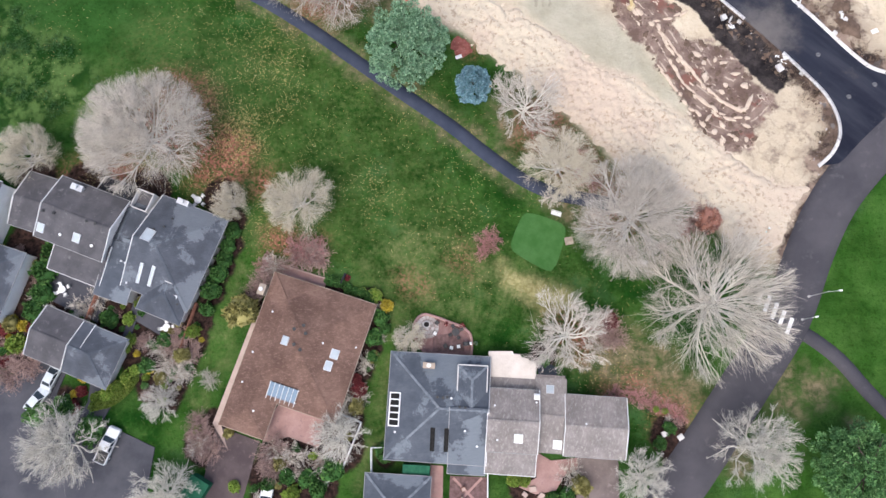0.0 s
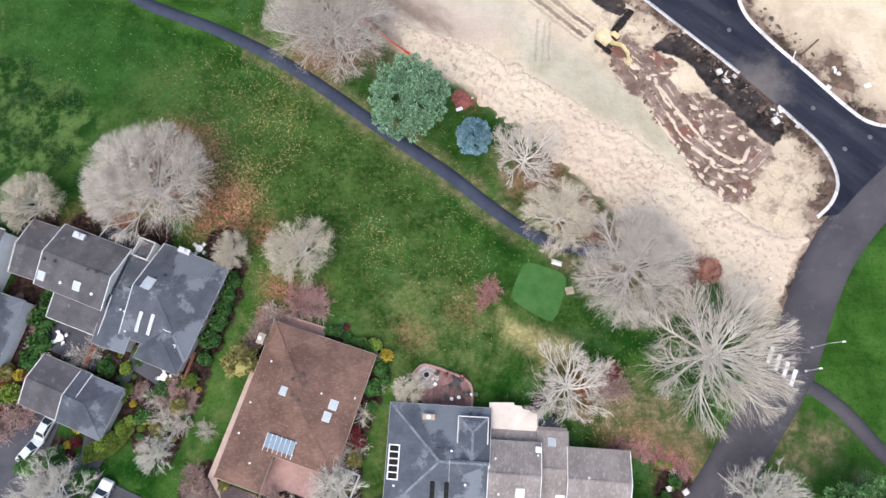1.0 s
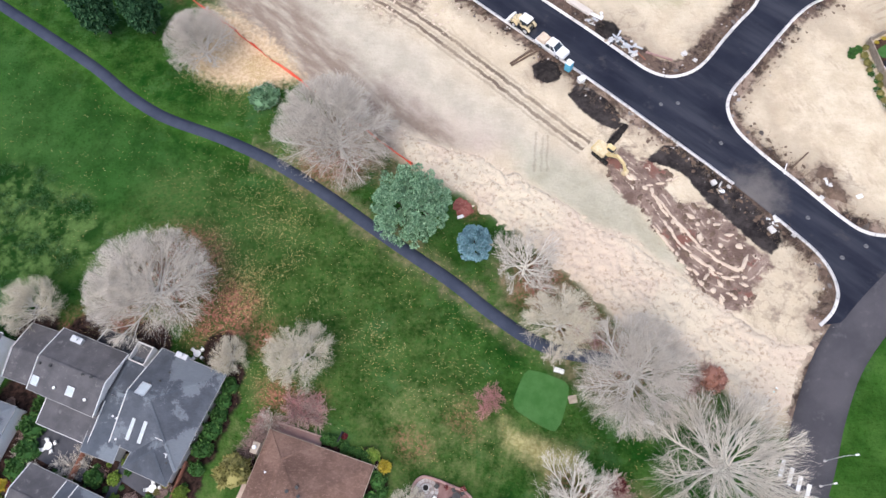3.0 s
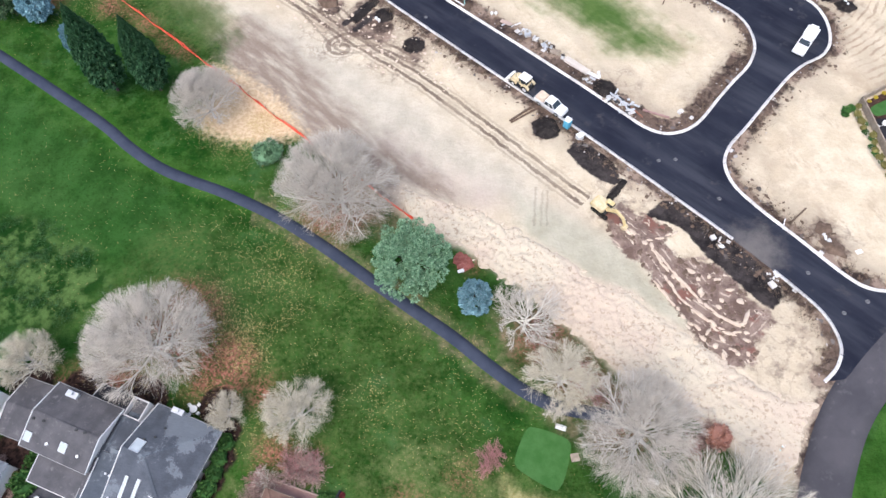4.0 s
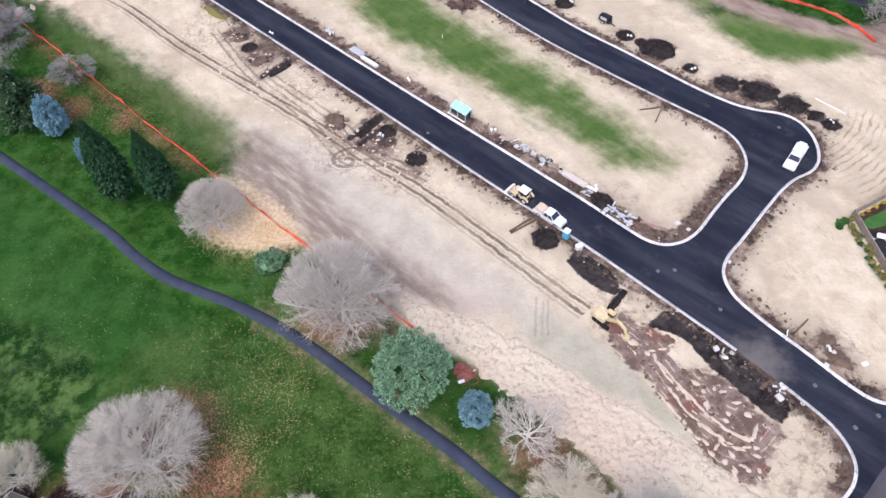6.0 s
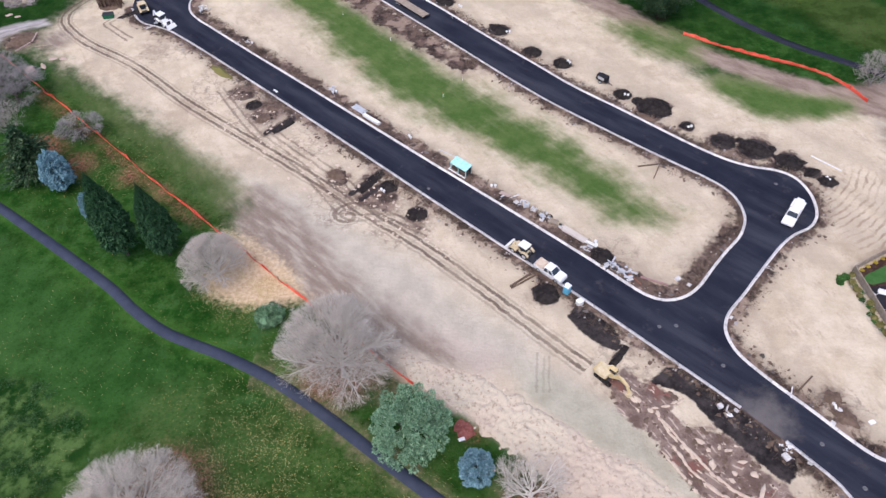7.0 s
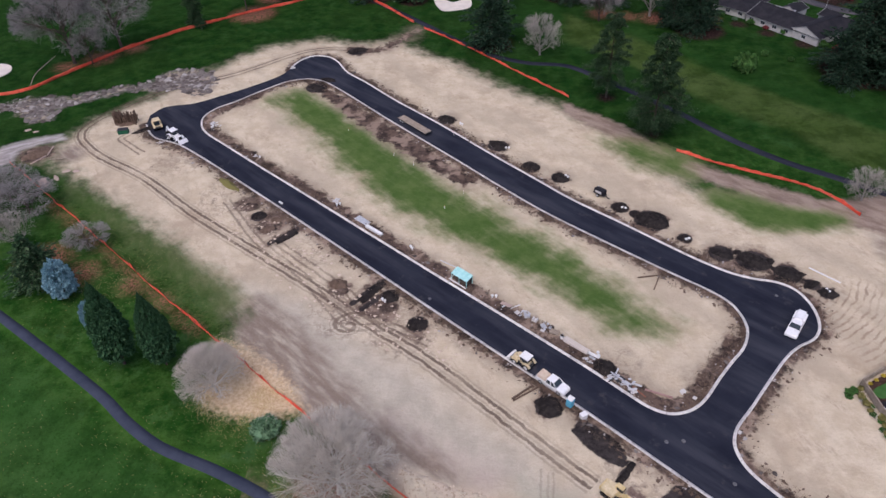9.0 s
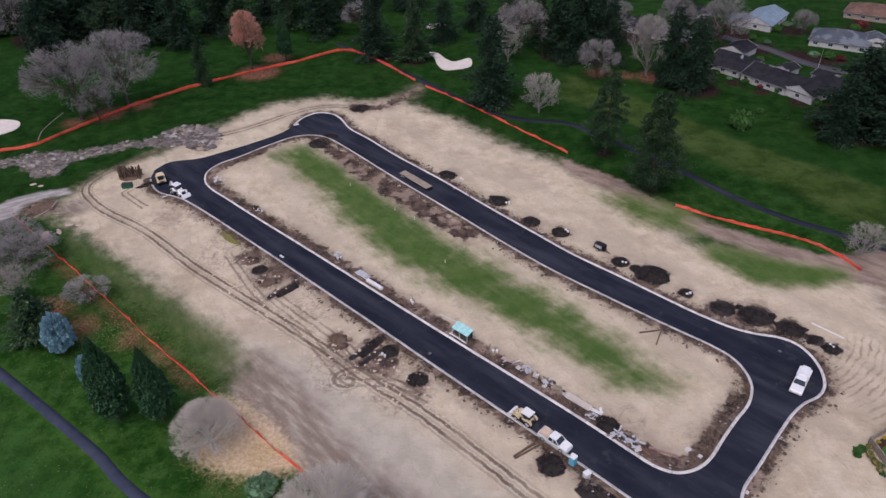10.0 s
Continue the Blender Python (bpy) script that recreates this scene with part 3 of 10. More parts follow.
def smooth_line(pts, step=1.0, closed=False):
    """A Catmull-Rom curve through the points, in steps of about that many metres."""
    p = np.array(pts, float)
    n = len(p)
    out = []
    for i in range(n if closed else n - 1):
        if closed:
            a, b, c, d = p[(i - 1) % n], p[i], p[(i + 1) % n], p[(i + 2) % n]
        else:
            a, b, c, d = p[max(i - 1, 0)], p[i], p[i + 1], p[min(i + 2, n - 1)]
        k = max(1, int(np.linalg.norm(c - b) / step))
        # centripetal knots keep uneven points free of loops
        t1 = np.linalg.norm(b - a) ** 0.5 or 1e-6
        t2 = np.linalg.norm(c - b) ** 0.5 or 1e-6
        t3 = np.linalg.norm(d - c) ** 0.5 or 1e-6
        m1 = (c - b) + t2 * ((b - a) / t1 - (c - a) / (t1 + t2)) if t1 > 1e-5 else (c - b)
        m2 = (c - b) + t2 * ((d - c) / t3 - (d - b) / (t2 + t3)) if t3 > 1e-5 else (c - b)
        for s in np.arange(k) / k:
            h = s * s * s, s * s
            out.append((2 * h[0] - 3 * h[1] + 1) * b + (h[0] - 2 * h[1] + s) * m1 + (-2 * h[0] + 3 * h[1]) * c + (h[0] - h[1]) * m2)
    if not closed:
        out.append(p[-1])
    return np.array(out)


def sides_of(line, closed=False):
    """Unit vectors to the left of a line."""
    d = np.roll(line, -1, 0) - np.roll(line, 1, 0)
    if not closed:
        d[0], d[-1] = line[1] - line[0], line[-1] - line[-2]
    d /= np.maximum(np.linalg.norm(d, axis=1, keepdims=True), 1e-9)
    return np.stack([-d[:, 1], d[:, 0]], 1)


def sweep(line, profile, closed=False, wobble=0.0, rng=None):
    """A profile of (offset to the left, height) drawn along a line on the ground."""
    nrm = sides_of(line, closed)
    n, k = len(line), len(profile)
    V = np.zeros((n, k, 3))
    for j, (o, z) in enumerate(profile):
        off = o + (wobble * rng.standard_normal(n) if wobble else 0)
        V[:, j, :2] = line + nrm * (off[:, None] if wobble else off)
        V[:, j, 2] = z
    F = []
    for i in range(n if closed else n - 1):
        a, b = i * k, ((i + 1) % n) * k
        for j in range(k - 1):
            F.append((a + j + 1, a + j, b + j, b + j + 1))
    return mesh_of("sweep", V.reshape(-1, 3), F)


def sheet(outline, z, holes=()):
    """A flat piece of ground cover with turned-down rim."""
    from mathutils.geometry import tessellate_polygon
    loops = [[Vector((x, y, 0)) for x, y in loop] for loop in (outline, *holes)]
    flat = [p for loop in loops for p in loop]
    tris = tessellate_polygon(loops)
    bm = bmesh.new()
    vs = [bm.verts.new((p.x, p.y, z)) for p in flat]
    for a, b, c in tris:
        try:
            f = bm.faces.new((vs[a], vs[b], vs[c]))
        except ValueError:
            continue
    bm.normal_update()
    for f in bm.faces:
        if f.normal.z < 0:
            f.normal_flip()
    start = 0
    for loop in loops:
        n = len(loop)
        low = [bm.verts.new((p.x, p.y, z - 0.25)) for p in loop]
        for i in range(n):
            j = (i + 1) % n
            bm.faces.new((vs[start + i], vs[start + j], low[j], low[i]))
        start += n
    return bm


def lattice(x, y, scale, seed):
    """Smooth value noise in -1..1."""
    x, y = np.asarray(x, float) * scale, np.asarray(y, float) * scale
    xi, yi = np.floor(x).astype(np.int64), np.floor(y).astype(np.int64)
    fx, fy = x - xi, y - yi
    fx, fy = fx * fx * (3 - 2 * fx), fy * fy * (3 - 2 * fy)

    def h(a, b):
        v = (a * 374761393 + b * 668265263 + seed * 974634777) & 0xFFFFFFFF
        v = ((v ^ (v >> 13)) * 1274126177) & 0xFFFFFFFF
        return ((v ^ (v >> 16)) & 0xFFFF) / 32767.5 - 1
    return (h(xi, yi) * (1 - fx) + h(xi + 1, yi) * fx) * (1 - fy) + (h(xi, yi + 1) * (1 - fx) + h(xi + 1, yi + 1) * fx) * fy


def line_distance(x, y, line, closed=False):
    d = np.full(x.shape, 1e9)
    pts = list(line) + ([line[0]] if closed else [])
    for (ax, ay), (bx, by) in zip(pts, pts[1:]):
        ux, uy = bx - ax, by - ay
        t = np.clip(((x - ax) * ux + (y - ay) * uy) / max(ux * ux + uy * uy, 1e-9), 0, 1)
        d = np.minimum(d, np.hypot(x - ax - t * ux, y - ay - t * uy))
    return d


def side_distance(x, y, line):
    """Metres to the right of the line (left: minus), 40 past its ends."""
    best, val = np.full(x.shape, 1e9), np.full(x.shape, 40.0)
    last = len(line) - 2
    for i, ((ax, ay), (bx, by)) in enumerate(zip(line, line[1:])):
        ux, uy = bx - ax, by - ay
        t = ((x - ax) * ux + (y - ay) * uy) / max(ux * ux + uy * uy, 1e-9)
        out = ((t < 0) & (i == 0)) | ((t > 1) & (i == last))
        t = np.clip(t, 0, 1)
        d = np.hypot(x - ax - t * ux, y - ay - t * uy)
        near = d < best
        sign = np.where((x - ax) * uy - (y - ay) * ux > 0, 1.0, -1.0)
        val = np.where(near, np.where(out, 40.0, sign * d), val)
        best = np.minimum(best, d)
    return val


def nearest(*fields):
    """Of several signed distances the one that is least in size."""
    f = np.stack(fields)
    return np.take_along_axis(f, np.abs(f).argmin(0)[None], 0)[0]


def area_distance(x, y, outline):
    """Metres inside the outline (outside: minus)."""
    d = line_distance(x, y, outline, True)
    inside = np.zeros(x.shape, bool)
    for (ax, ay), (bx, by) in zip(outline, list(outline[1:]) + [outline[0]]):
        cross = (ay > y) != (by > y)
        with np.errstate(divide='ignore', invalid='ignore'):
            inside ^= cross & (x < (bx - ax) * (y - ay) / (by - ay) + ax)
    return np.where(inside, d, -d)


def blob_distance(x, y, blobs):
    d = np.full(x.shape, -99.0)
    for bx, by, r in blobs:
        d = np.maximum(d, r - np.hypot(x - bx, y - by))
    return d


# ---- lines of the plan ----
KERB_WEST = [(55.2, 32.8), (57.6, 34.9), (59.2, 38.2), (59.0, 41.2), (57.7, 44.5), (53.9, 49.3), (45.8, 58.1), (37.2, 66.6), (24.4, 79.0),
             (8.9, 93.3), (-7.0, 107.9), (-23.4, 123.2), (-56.8, 153.8), (-80.5, 174.9), (-86.7, 179.7), (-91.2, 181.9), (-94.5, 183.3), (-97.8, 186.6), (-100.9, 192.0)]
EDGE_FAR = [(-101.7, 198.0), (-98.7, 203.2), (-89.6, 205.6), (-81.7, 210.7), (-73.5, 216.8), (-65.3, 224.4), (-62.3, 229.8)]
KERB_FAR = [(-62.3, 229.8), (-61.1, 234.5), (-58.7, 238.3), (-55.0, 240.6), (-49.6, 239.2), (-45.5, 234.4), (-43.2, 229.6), (-40.9, 225.8), (-34.4, 218.9), (-23.6, 206.0), (-8.0, 189.2),
            (7.0, 171.9), (18.9, 158.6), (27.4, 149.2), (38.4, 139.0), (49.6, 128.3), (55.0, 123.5), (60.1, 119.8), (64.5, 117.9), (69.0, 116.7), (72.2, 114.3),
            (73.8, 110.1), (73.9, 105.9), (72.8, 101.9), (70.5, 99.2), (67.3, 97.6), (63.8, 94.8), (59.6, 90.2), (52.6, 82.0), (48.5, 77.3),
            (47.2, 73.9), (47.9, 69.6), (51.0, 65.0), (57.0, 58.2), (63.4, 50.9), (65.9, 48.9), (69.2, 48.2), (73.5, 48.6)]
KERB_ISLAND = [(-83.7, 196.4), (-81.1, 201.9), (-76.5, 205.9), (-67.3, 215.2), (-60.5, 220.7), (-54.7, 221.9), (-49.5, 220.3), (-43.7, 214.9), (-24.3, 192.7), (-4.4, 170.6),
               (10.9, 153.3), (20.5, 143.1), (31.7, 132.9), (42.0, 123.8), (48.4, 118.4), (53.5, 114.1), (56.6, 110.6), (58.0, 106.8), (58.1, 102.4),
               (56.0, 97.6), (51.8, 92.9), (48.4, 88.9), (44.4, 84.0), (41.7, 81.9), (38.0, 80.9), (34.5, 82.0), (30.6, 85.4), (24.4, 91.4),
               (13.5, 101.4), (-5.8, 118.7), (-17.5, 129.3), (-43.0, 152.5), (-59.7, 167.5), (-73.2, 179.9), (-79.6, 185.9), (-82.6, 190.4)]
COLLECTOR = [(22.0, -30.0), (29.0, -18.0), (34.2, -10.9), (41.4, -0.9), (48.3, 9.2), (52.9, 19.6), (57.0, 27.0), (62.6, 33.6), (72.0, 42.0), (95.0, 60.0), (150.0, 104.0)]
CART_PATH = [(-150, 142), (-118.0, 117.0), (-101.0, 105.5), (-83.8, 93.6), (-71.2, 84.6), (-64.5, 78.9), (-57.0, 73.9), (-44.3, 68.5), (-34.1, 63.2), (-25.2, 57.2), (-17.4, 51.3),
             (-9.9, 45.7), (-2.4, 40.2), (3.0, 35.6), (9.2, 31.0), (13.7, 28.9), (19.5, 27.7), (26.0, 26.0)]
FAR_PATH = [(-60.0, 318.0), (-40.0, 296.0), (-19.6, 272.2), (-5.5, 254.6), (9.2, 238.6), (21.2, 231.6), (34.9, 228.5), (45.2, 218.4), (65.9, 193.8), (77.9, 176.5), (89.5, 164.4), (97.8, 158.4), (120.0, 140.0)]
FOOT_PATH = [(48.5, 7.9), (52.0, 5.6), (55.5, 2.6), (59.0, -1.9), (62.6, -5.8), (70.0, -12.0)]
FENCE_WEST = [(-134.0, 171.0), (-109.0, 149.0), (-87.2, 129.8), (-72.2, 116.3), (-55.6, 102.0), (-44.3, 92.4), (-34.2, 83.4), (-31.3, 81.0), (-16.4, 68.4), (-9.8, 62.6)]
FENCE_FAR = [(-180, 208), (-161.8, 213.3), (-151.8, 217.2), (-143.3, 229.5), (-130.0, 248.7), (-113.4, 266.0), (-90.8, 283.9), (-74.9, 293.4), (-54.6, 307.4), (-40.6, 295.9), (-20.5, 269.6)]
FENCE_FAR2 = [(-16.4, 264.0), (-5.5, 252.6), (9.2, 235.0), (22.2, 219.1), (33.1, 205.6)]
FENCE_EAST = [(59.8, 172.2), (68.4, 166.3), (77.5, 160.7), (88.8, 154.6), (93.9, 149.3), (97.9, 140.8)]
RUTS = [(-31.0, 244.5), (-56.8, 245.9), (-80.2, 227.8), (-102.6, 214.7), (-116.0, 199.5), (-120.0, 188.2), (-112.4, 177.5), (-90.8, 162.1), (-72.6, 145.8),
        (-50.0, 128.0), (-33.6, 115.2), (-22.5, 105.4), (-11.4, 97.0), (0.4, 86.2), (12.2, 74.8), (21.5, 66.0)]
SAND = [(60, 34.5), (56.5, 30.5), (53.6, 25.5), (51.0, 20.6), (48.2, 16.9), (44.4, 16.4), (36.4, 24.3), (31.5, 29.5), (24.5, 32.7), (16.8, 40.9), (3.2, 53.5), (-13.1, 63.8), (-31.3, 80.6), (-42.0, 91.0),
        (-50.0, 99.5), (-51.0, 105.0), (-54.0, 111.0), (-60.5, 119.0), (-71.0, 129.0), (-85.0, 141.0), (-100.0, 152.5), (-109.5, 160.5), (-117.5, 167.0), (-124.0, 172.5), (-124.0, 185.0), (-118.0, 197.0), (-110.0, 206.0), (-94.0, 228.0), (-75.5, 250.5), (-56.0, 256.0),
        (-39.5, 251.0), (-26.5, 254.0), (-11.5, 239.5), (-0.6, 231.0), (14.0, 214.0), (29.5, 201.0), (48.5, 179.5), (57.3, 160.0), (66.0, 148.0), (86.0, 139.0),
        (104, 141.0), (150, 150), (150, 108), (95, 66.0), (74, 49.0), (62, 40)]
# spoil heaps: place, half widths, height, turn
HEAPS_WEST = [(-54.2, 143.6, 2.1, 1.7, 0.8, 0), (-10.9, 104.6, 2.2, 2, 1, 0), (-17.6, 113.2, 2.2, 1.7, 0.8, -42), (15.2, 82.8, 2.7, 2.2, 0.7, -40), (26.9, 92, 2.6, 1.9, 0.8, -42), (-6.4, 192.4, 3.2, 1.8, 1.3, -46), (9.2, 176.4, 3.4, 2, 1.2, -46), (17.8, 164.9, 2.6, 2.2, 1.3, 0), (25.4, 159.4, 2.6, 1.9, 1, -40), (39.2, 145.6, 2.3, 2, 1.1, 0)]
HEAPS_EAST = [(46, 140, 4.4, 3, 1.7, -42), (52.6, 132.8, 1.9, 1.6, 0.8, 0), (42.6, 142.8, 1.8, 1.4, 0.6, 30), (-47.5, 220.8, 3, 1.8, 0.7, -20), (-50.6, 215.6, 4, 2.2, 0.7, -35), (-40, 244.5, 4.4, 1.6, 1, 25), (59.6, 127, 3.4, 1.8, 0.45, -35), (66.2, 124.2, 4.2, 2.3, 1.5, -38), (72.4, 119.5, 3.6, 2, 1.2, -42), (76.4, 116, 2.2, 1.2, 0.9, 30), (79, 113.2, 2.2, 1.5, 0.8, -30), (63.6, 127.3, 1.2, 0.9, 0.5, 10), (69.9, 124, 1.4, 1, 0.6, 40), (75.4, 119.4, 1.1, 0.8, 0.4, 0)]
HEAPS_BROWN = [(-29.8, 117.4, 2.2, 2, 1.1, 0), (-49, 142, 1.6, 1.2, 0.5, 0), (-50.8, 138, 2, 1.4, 0.5, 30), (62.5, 56.5, 2.4, 1.6, 0.6, -45), (61.8, 60.2, 1.8, 1.4, 0.5, 10), (-128.6, 175.6, 5, 2.6, 1, 38), (43.6, 136.2, 2.6, 1, 0.5, -42)]
LATHS = [(-21.1, 172.1, 1.1), (-15.1, 166.9, 1.1), (-1.0, 152.8, 1.1), (-36.0, 186.3, 1.1), (-5.9, 146.0, 1.1), (-3.9, 182.7, 1.5), (-0.2, 180.0, 1.5)]
HOSE = [(-152.1, 220.7), (-154.6, 229.0), (-154.8, 236.7), (-154.3, 244.7)]
WEST_L, FAR_L, ISLE_L = smooth_line(KERB_WEST, 1.2), smooth_line(KERB_FAR, 1.2), smooth_line(KERB_ISLAND, 1.2, True)
EDGE_L = smooth_line(EDGE_FAR, 1.5)
COLL_L, CART_L, FARP_L, FOOT_L = smooth_line(COLLECTOR, 2), smooth_line(CART_PATH, 1.5), smooth_line(FAR_PATH, 2), smooth_line(FOOT_PATH, 1.5)
RUT_L = smooth_line(RUTS, 1.5)

# ---- ground ----
LITTER = [(-9.8, 14.9, 4.2), (-7.6, 14.4, 4.0), (-0.8, 18.4, 4.2), (14.0, 9.0, 4.8), (15.6, 5.4, 4.4), (-40.5, 35.0, 9.0), (-58.0, 31.0, 10.0), (-49.0, 43.0, 11), (-33.0, 31.0, 5.5), (-30.0, 22.0, 6.0), (-25.0, 20.0, 5.0), (18.0, 33.0, 7.0), (12.0, 40.0, 7.5), (1.0, 54.5, 4.0), (-24.0, 66.0, 10.0), (24.0, 27.0, 8.0),
          (34.5, 22.0, 4.5), (17.0, 6.0, 6.0), (21.0, -1.6, 4.0), (25.0, -1.0, 5.0), (30.0, -4.6, 6.0), (3.0, 20.5, 1.8), (-9.0, 13.0, 3.2), (0.5, 15.0, 2.4), (-66.0, 33.0, 5.0), (-39.5, -9.5, 4.0),
          ]
LITTER += [(-88.0, 283.0, 12.0), (-136.0, 243.0, 9.0), (-146, 236, 7), (-126, 251, 7), (74.0, 270.0, 9), (94.0, 268.0, 7), (84, 269, 7), (12.0, 249.0, 7.0), (54.0, 275.0, 8), (64, 272, 7), (-92.0, 122.0, 7.0), (-103.0, 127.0, 9.0), (-78.0, 118.0, 6.0), (-69, 112, 5), (-84.0, 300.0, 9.0)]
BEDS_WEST = [(-71.4, 21.6, 3.2), (-68.5, 11.0, 3.0), (-66.0, 17.5, 3.0), (-55.0, 9.5, 4.0), (-51.5, 11.5, 2.5), (-50.0, 4.0, 4.5), (-46.5, 3.0, 4.5), (-48.0, 8.0, 4.5), (-71.5, 6.5, 3.5), (-69.0, 3.5, 3.0), (-62.5, -3.5, 2.6),
        (-39.2, 17.5, 2.3), (-37.9, 21.0, 2.2), (-37.3, 25.0, 2.0), (-40.6, 13.6, 2.4), (-42.5, 9.0, 2.6), (-39.7, 29.0, 3.2), (-62.0, 31.5, 4.0), (-52.0, 30.0, 4.0), (-71.0, 33.0, 3.5)]
# round near-black ground patches at the feet of far trees and round far houses
DARK_FAR = [(-200, 342, 24), (-160, 334, 18), (-118, 346, 14), (-60, 366, 16), (42, 297, 10), (54, 296, 10), (88, 257, 9), (132, 220, 13), (9.5, 247, 7), (54.8, 182, 2.5), (45, 205.2, 2.5), (-38, 298, 7), (-22, 294, 6), (104, 262, 3), (112, 253, 3), (122, 243, 3.5), (128, 234, 3), (140, 290, 7), (150, 284, 7), (126, 300, 8), (120, 318, 9), (112, 335, 10), (80, 322, 14), (60, 335, 12), (30, 345, 10), (150, 322, 7), (176, 318, 8), (190, 330, 9), (98, 306, 8)]
BEDS_EAST = [(-15.5, 11.5, 2.6), (-14.3, 8.6, 2.2), (-15.4, 4.8, 2.1), (-16.6, 1.4, 2.2), (-18.0, -2.6, 2.4), (-18.4, -6.2, 2.6), (-21.0, 13.5, 1.8), (-20.0, -10.0, 4.2), (-26.5, -12.5, 4.5), (-30.0, -14.5, 3.4), (-24.0, -16.0, 4.5),
        (-39.8, -9.6, 3.6), (-38.8, -6.8, 2.4), (29.6, -8.4, 3.0), (30.4, -11.0, 2.4), (-34.2, 11.8, 2.0), (8.5, -15.5, 3.0), (-12.6, -11.5, 1.6), (15.6, -15.3, 2.4), (11.2, 3.4, 2.2)]


DIGS = [[(-25.8, 111.2), (-19.6, 118.2)], [(-49.0, 132.4), (-43.2, 138.0)], [(-23.4, 109.2), (-20.4, 112.6)]]
BED_AREAS = [[(-53.8, 11.1), (-51.7, 13.3), (-42.9, 9.7), (-40.1, 7.0), (-43.5, -1.6), (-45.0, -5.4), (-50.9, -2.9), (-53.1, 2.7), (-52.2, 7.1)],
             [(-73.8, 22.6), (-68.0, 20.7), (-62.7, 13.4), (-63.3, 9.8), (-68.3, 6.3), (-71.6, 2.8), (-76.3, 4.5)], [(-59.5, 13.4), (-51.6, 11.5), (-53.4, 6.2), (-59.5, 8.9)],
             [(-31.3, -9.2), (-21.8, -10.0), (-19.8, -5.8), (-16.3, -6.7), (-19.1, -14.1), (-22.1, -16.5), (-33.0, -18.9), (-32.5, -12.4)]]


def relief(x, y):
    """Lie of the land: nearly level, with clods on the loose soil, flat beside roads."""
    flat = np.minimum.reduce([line_distance(x, y, WEST_L[::4]), line_distance(x, y, FAR_L[::4]), line_distance(x, y, ISLE_L[::4], True), line_distance(x, y, COLL_L[::3]) - 4, line_distance(x, y, CART_L[::3]), line_distance(x, y, FARP_L[::3])])
    calm = np.clip((flat - 2.0) / 5.0, 0, 1)
    loose = np.clip(area_distance(x, y, STRAW) / 1.6 + 0.3, 0, 1)
    mud = np.clip(area_distance(x, y, MUD) / 2.0 + 0.3, 0, 1)
    z = 0.10 * lattice(x, y, 0.07, 3) + 0.05 * lattice(x, y, 0.3, 5) - 0.12
    z = z + loose * (0.16 + 0.22 * np.abs(lattice(x, y, 0.45, 7)) + 0.16 * lattice(x, y, 1.0, 9)) + mud * (0.25 * np.abs(lattice(x * 0.5 + y * 0.3, y, 0.7, 8)))
    return calm * z - 0.02


STRAW = [(53.0, 29.2), (49.6, 22.0), (45.0, 18.6), (36.4, 25.0), (24.7, 33.3), (19.1, 39.5), (12.2, 45.4), (3.0, 53.0), (-2.4, 58.0), (-9.4, 63.7), (-14.3, 69.0), (-12.2, 70.6), (-3.0, 65.8), (1.8, 64.6), (8.9, 60.1), (16.3, 54.8), (21.6, 50.6), (27.5, 48.2), (30.4, 44.6), (35.9, 40.6), (40.5, 35.6), (45.1, 32.0)]
MUD = [(24.6, 61.6), (28.7, 62.4), (31.8, 62.6), (36.0, 60.4), (33.9, 57.3), (36.4, 55.0), (40.2, 54.6), (42.4, 53.4), (45.1, 50.2), (46.6, 47.2), (48.8, 44.9), (49.8, 43.1), (46.9, 40.2), (45.2, 36.0), (42.2, 34.6), (40.1, 35.5), (38.4, 38.0), (36.0, 40.2), (35.3, 43.2), (33.2, 46.6), (31.0, 50.6), (29.8, 53.9), (27.6, 54.9), (25.4, 57.7)]
BROWN = [(30.5, 203.0), (47.2, 188.2), (59.1, 169.3), (78.1, 156.4), (92.0, 147.5), (113.6, 150.8), (150, 140), (150, 118), (104.0, 131.8), (87.6, 139.9), (64.1, 157.0), (46.0, 176.0), (30.0, 196.0)]


ROCKY = [[(-172, 207), (-155.6, 207.6), (-150.1, 211.3), (-136.4, 212.4), (-130.7, 208.3), (-134.2, 201.6), (-135.0, 195.9), (-140.1, 194.6), (-148.3, 203.6), (-172, 201)],
         [(-112.4, 220.6), (-103.0, 231.5), (-91.3, 229.2), (-86.4, 220.5), (-88.4, 211.3), (-97.9, 215.9), (-108.6, 216.3)], [(-133.0, 212.3), (-121.9, 218.0), (-111.0, 221.0), (-108.0, 217.5), (-119.2, 213.6), (-130.0, 207.5)]]
SILT = [(-146, 172), (-140.0, 181.3), (-133.8, 185.0), (-126.1, 187.4), (-123.1, 184.1), (-130.5, 181.1), (-134.6, 177.4), (-134.0, 171.4), (-140, 166)]


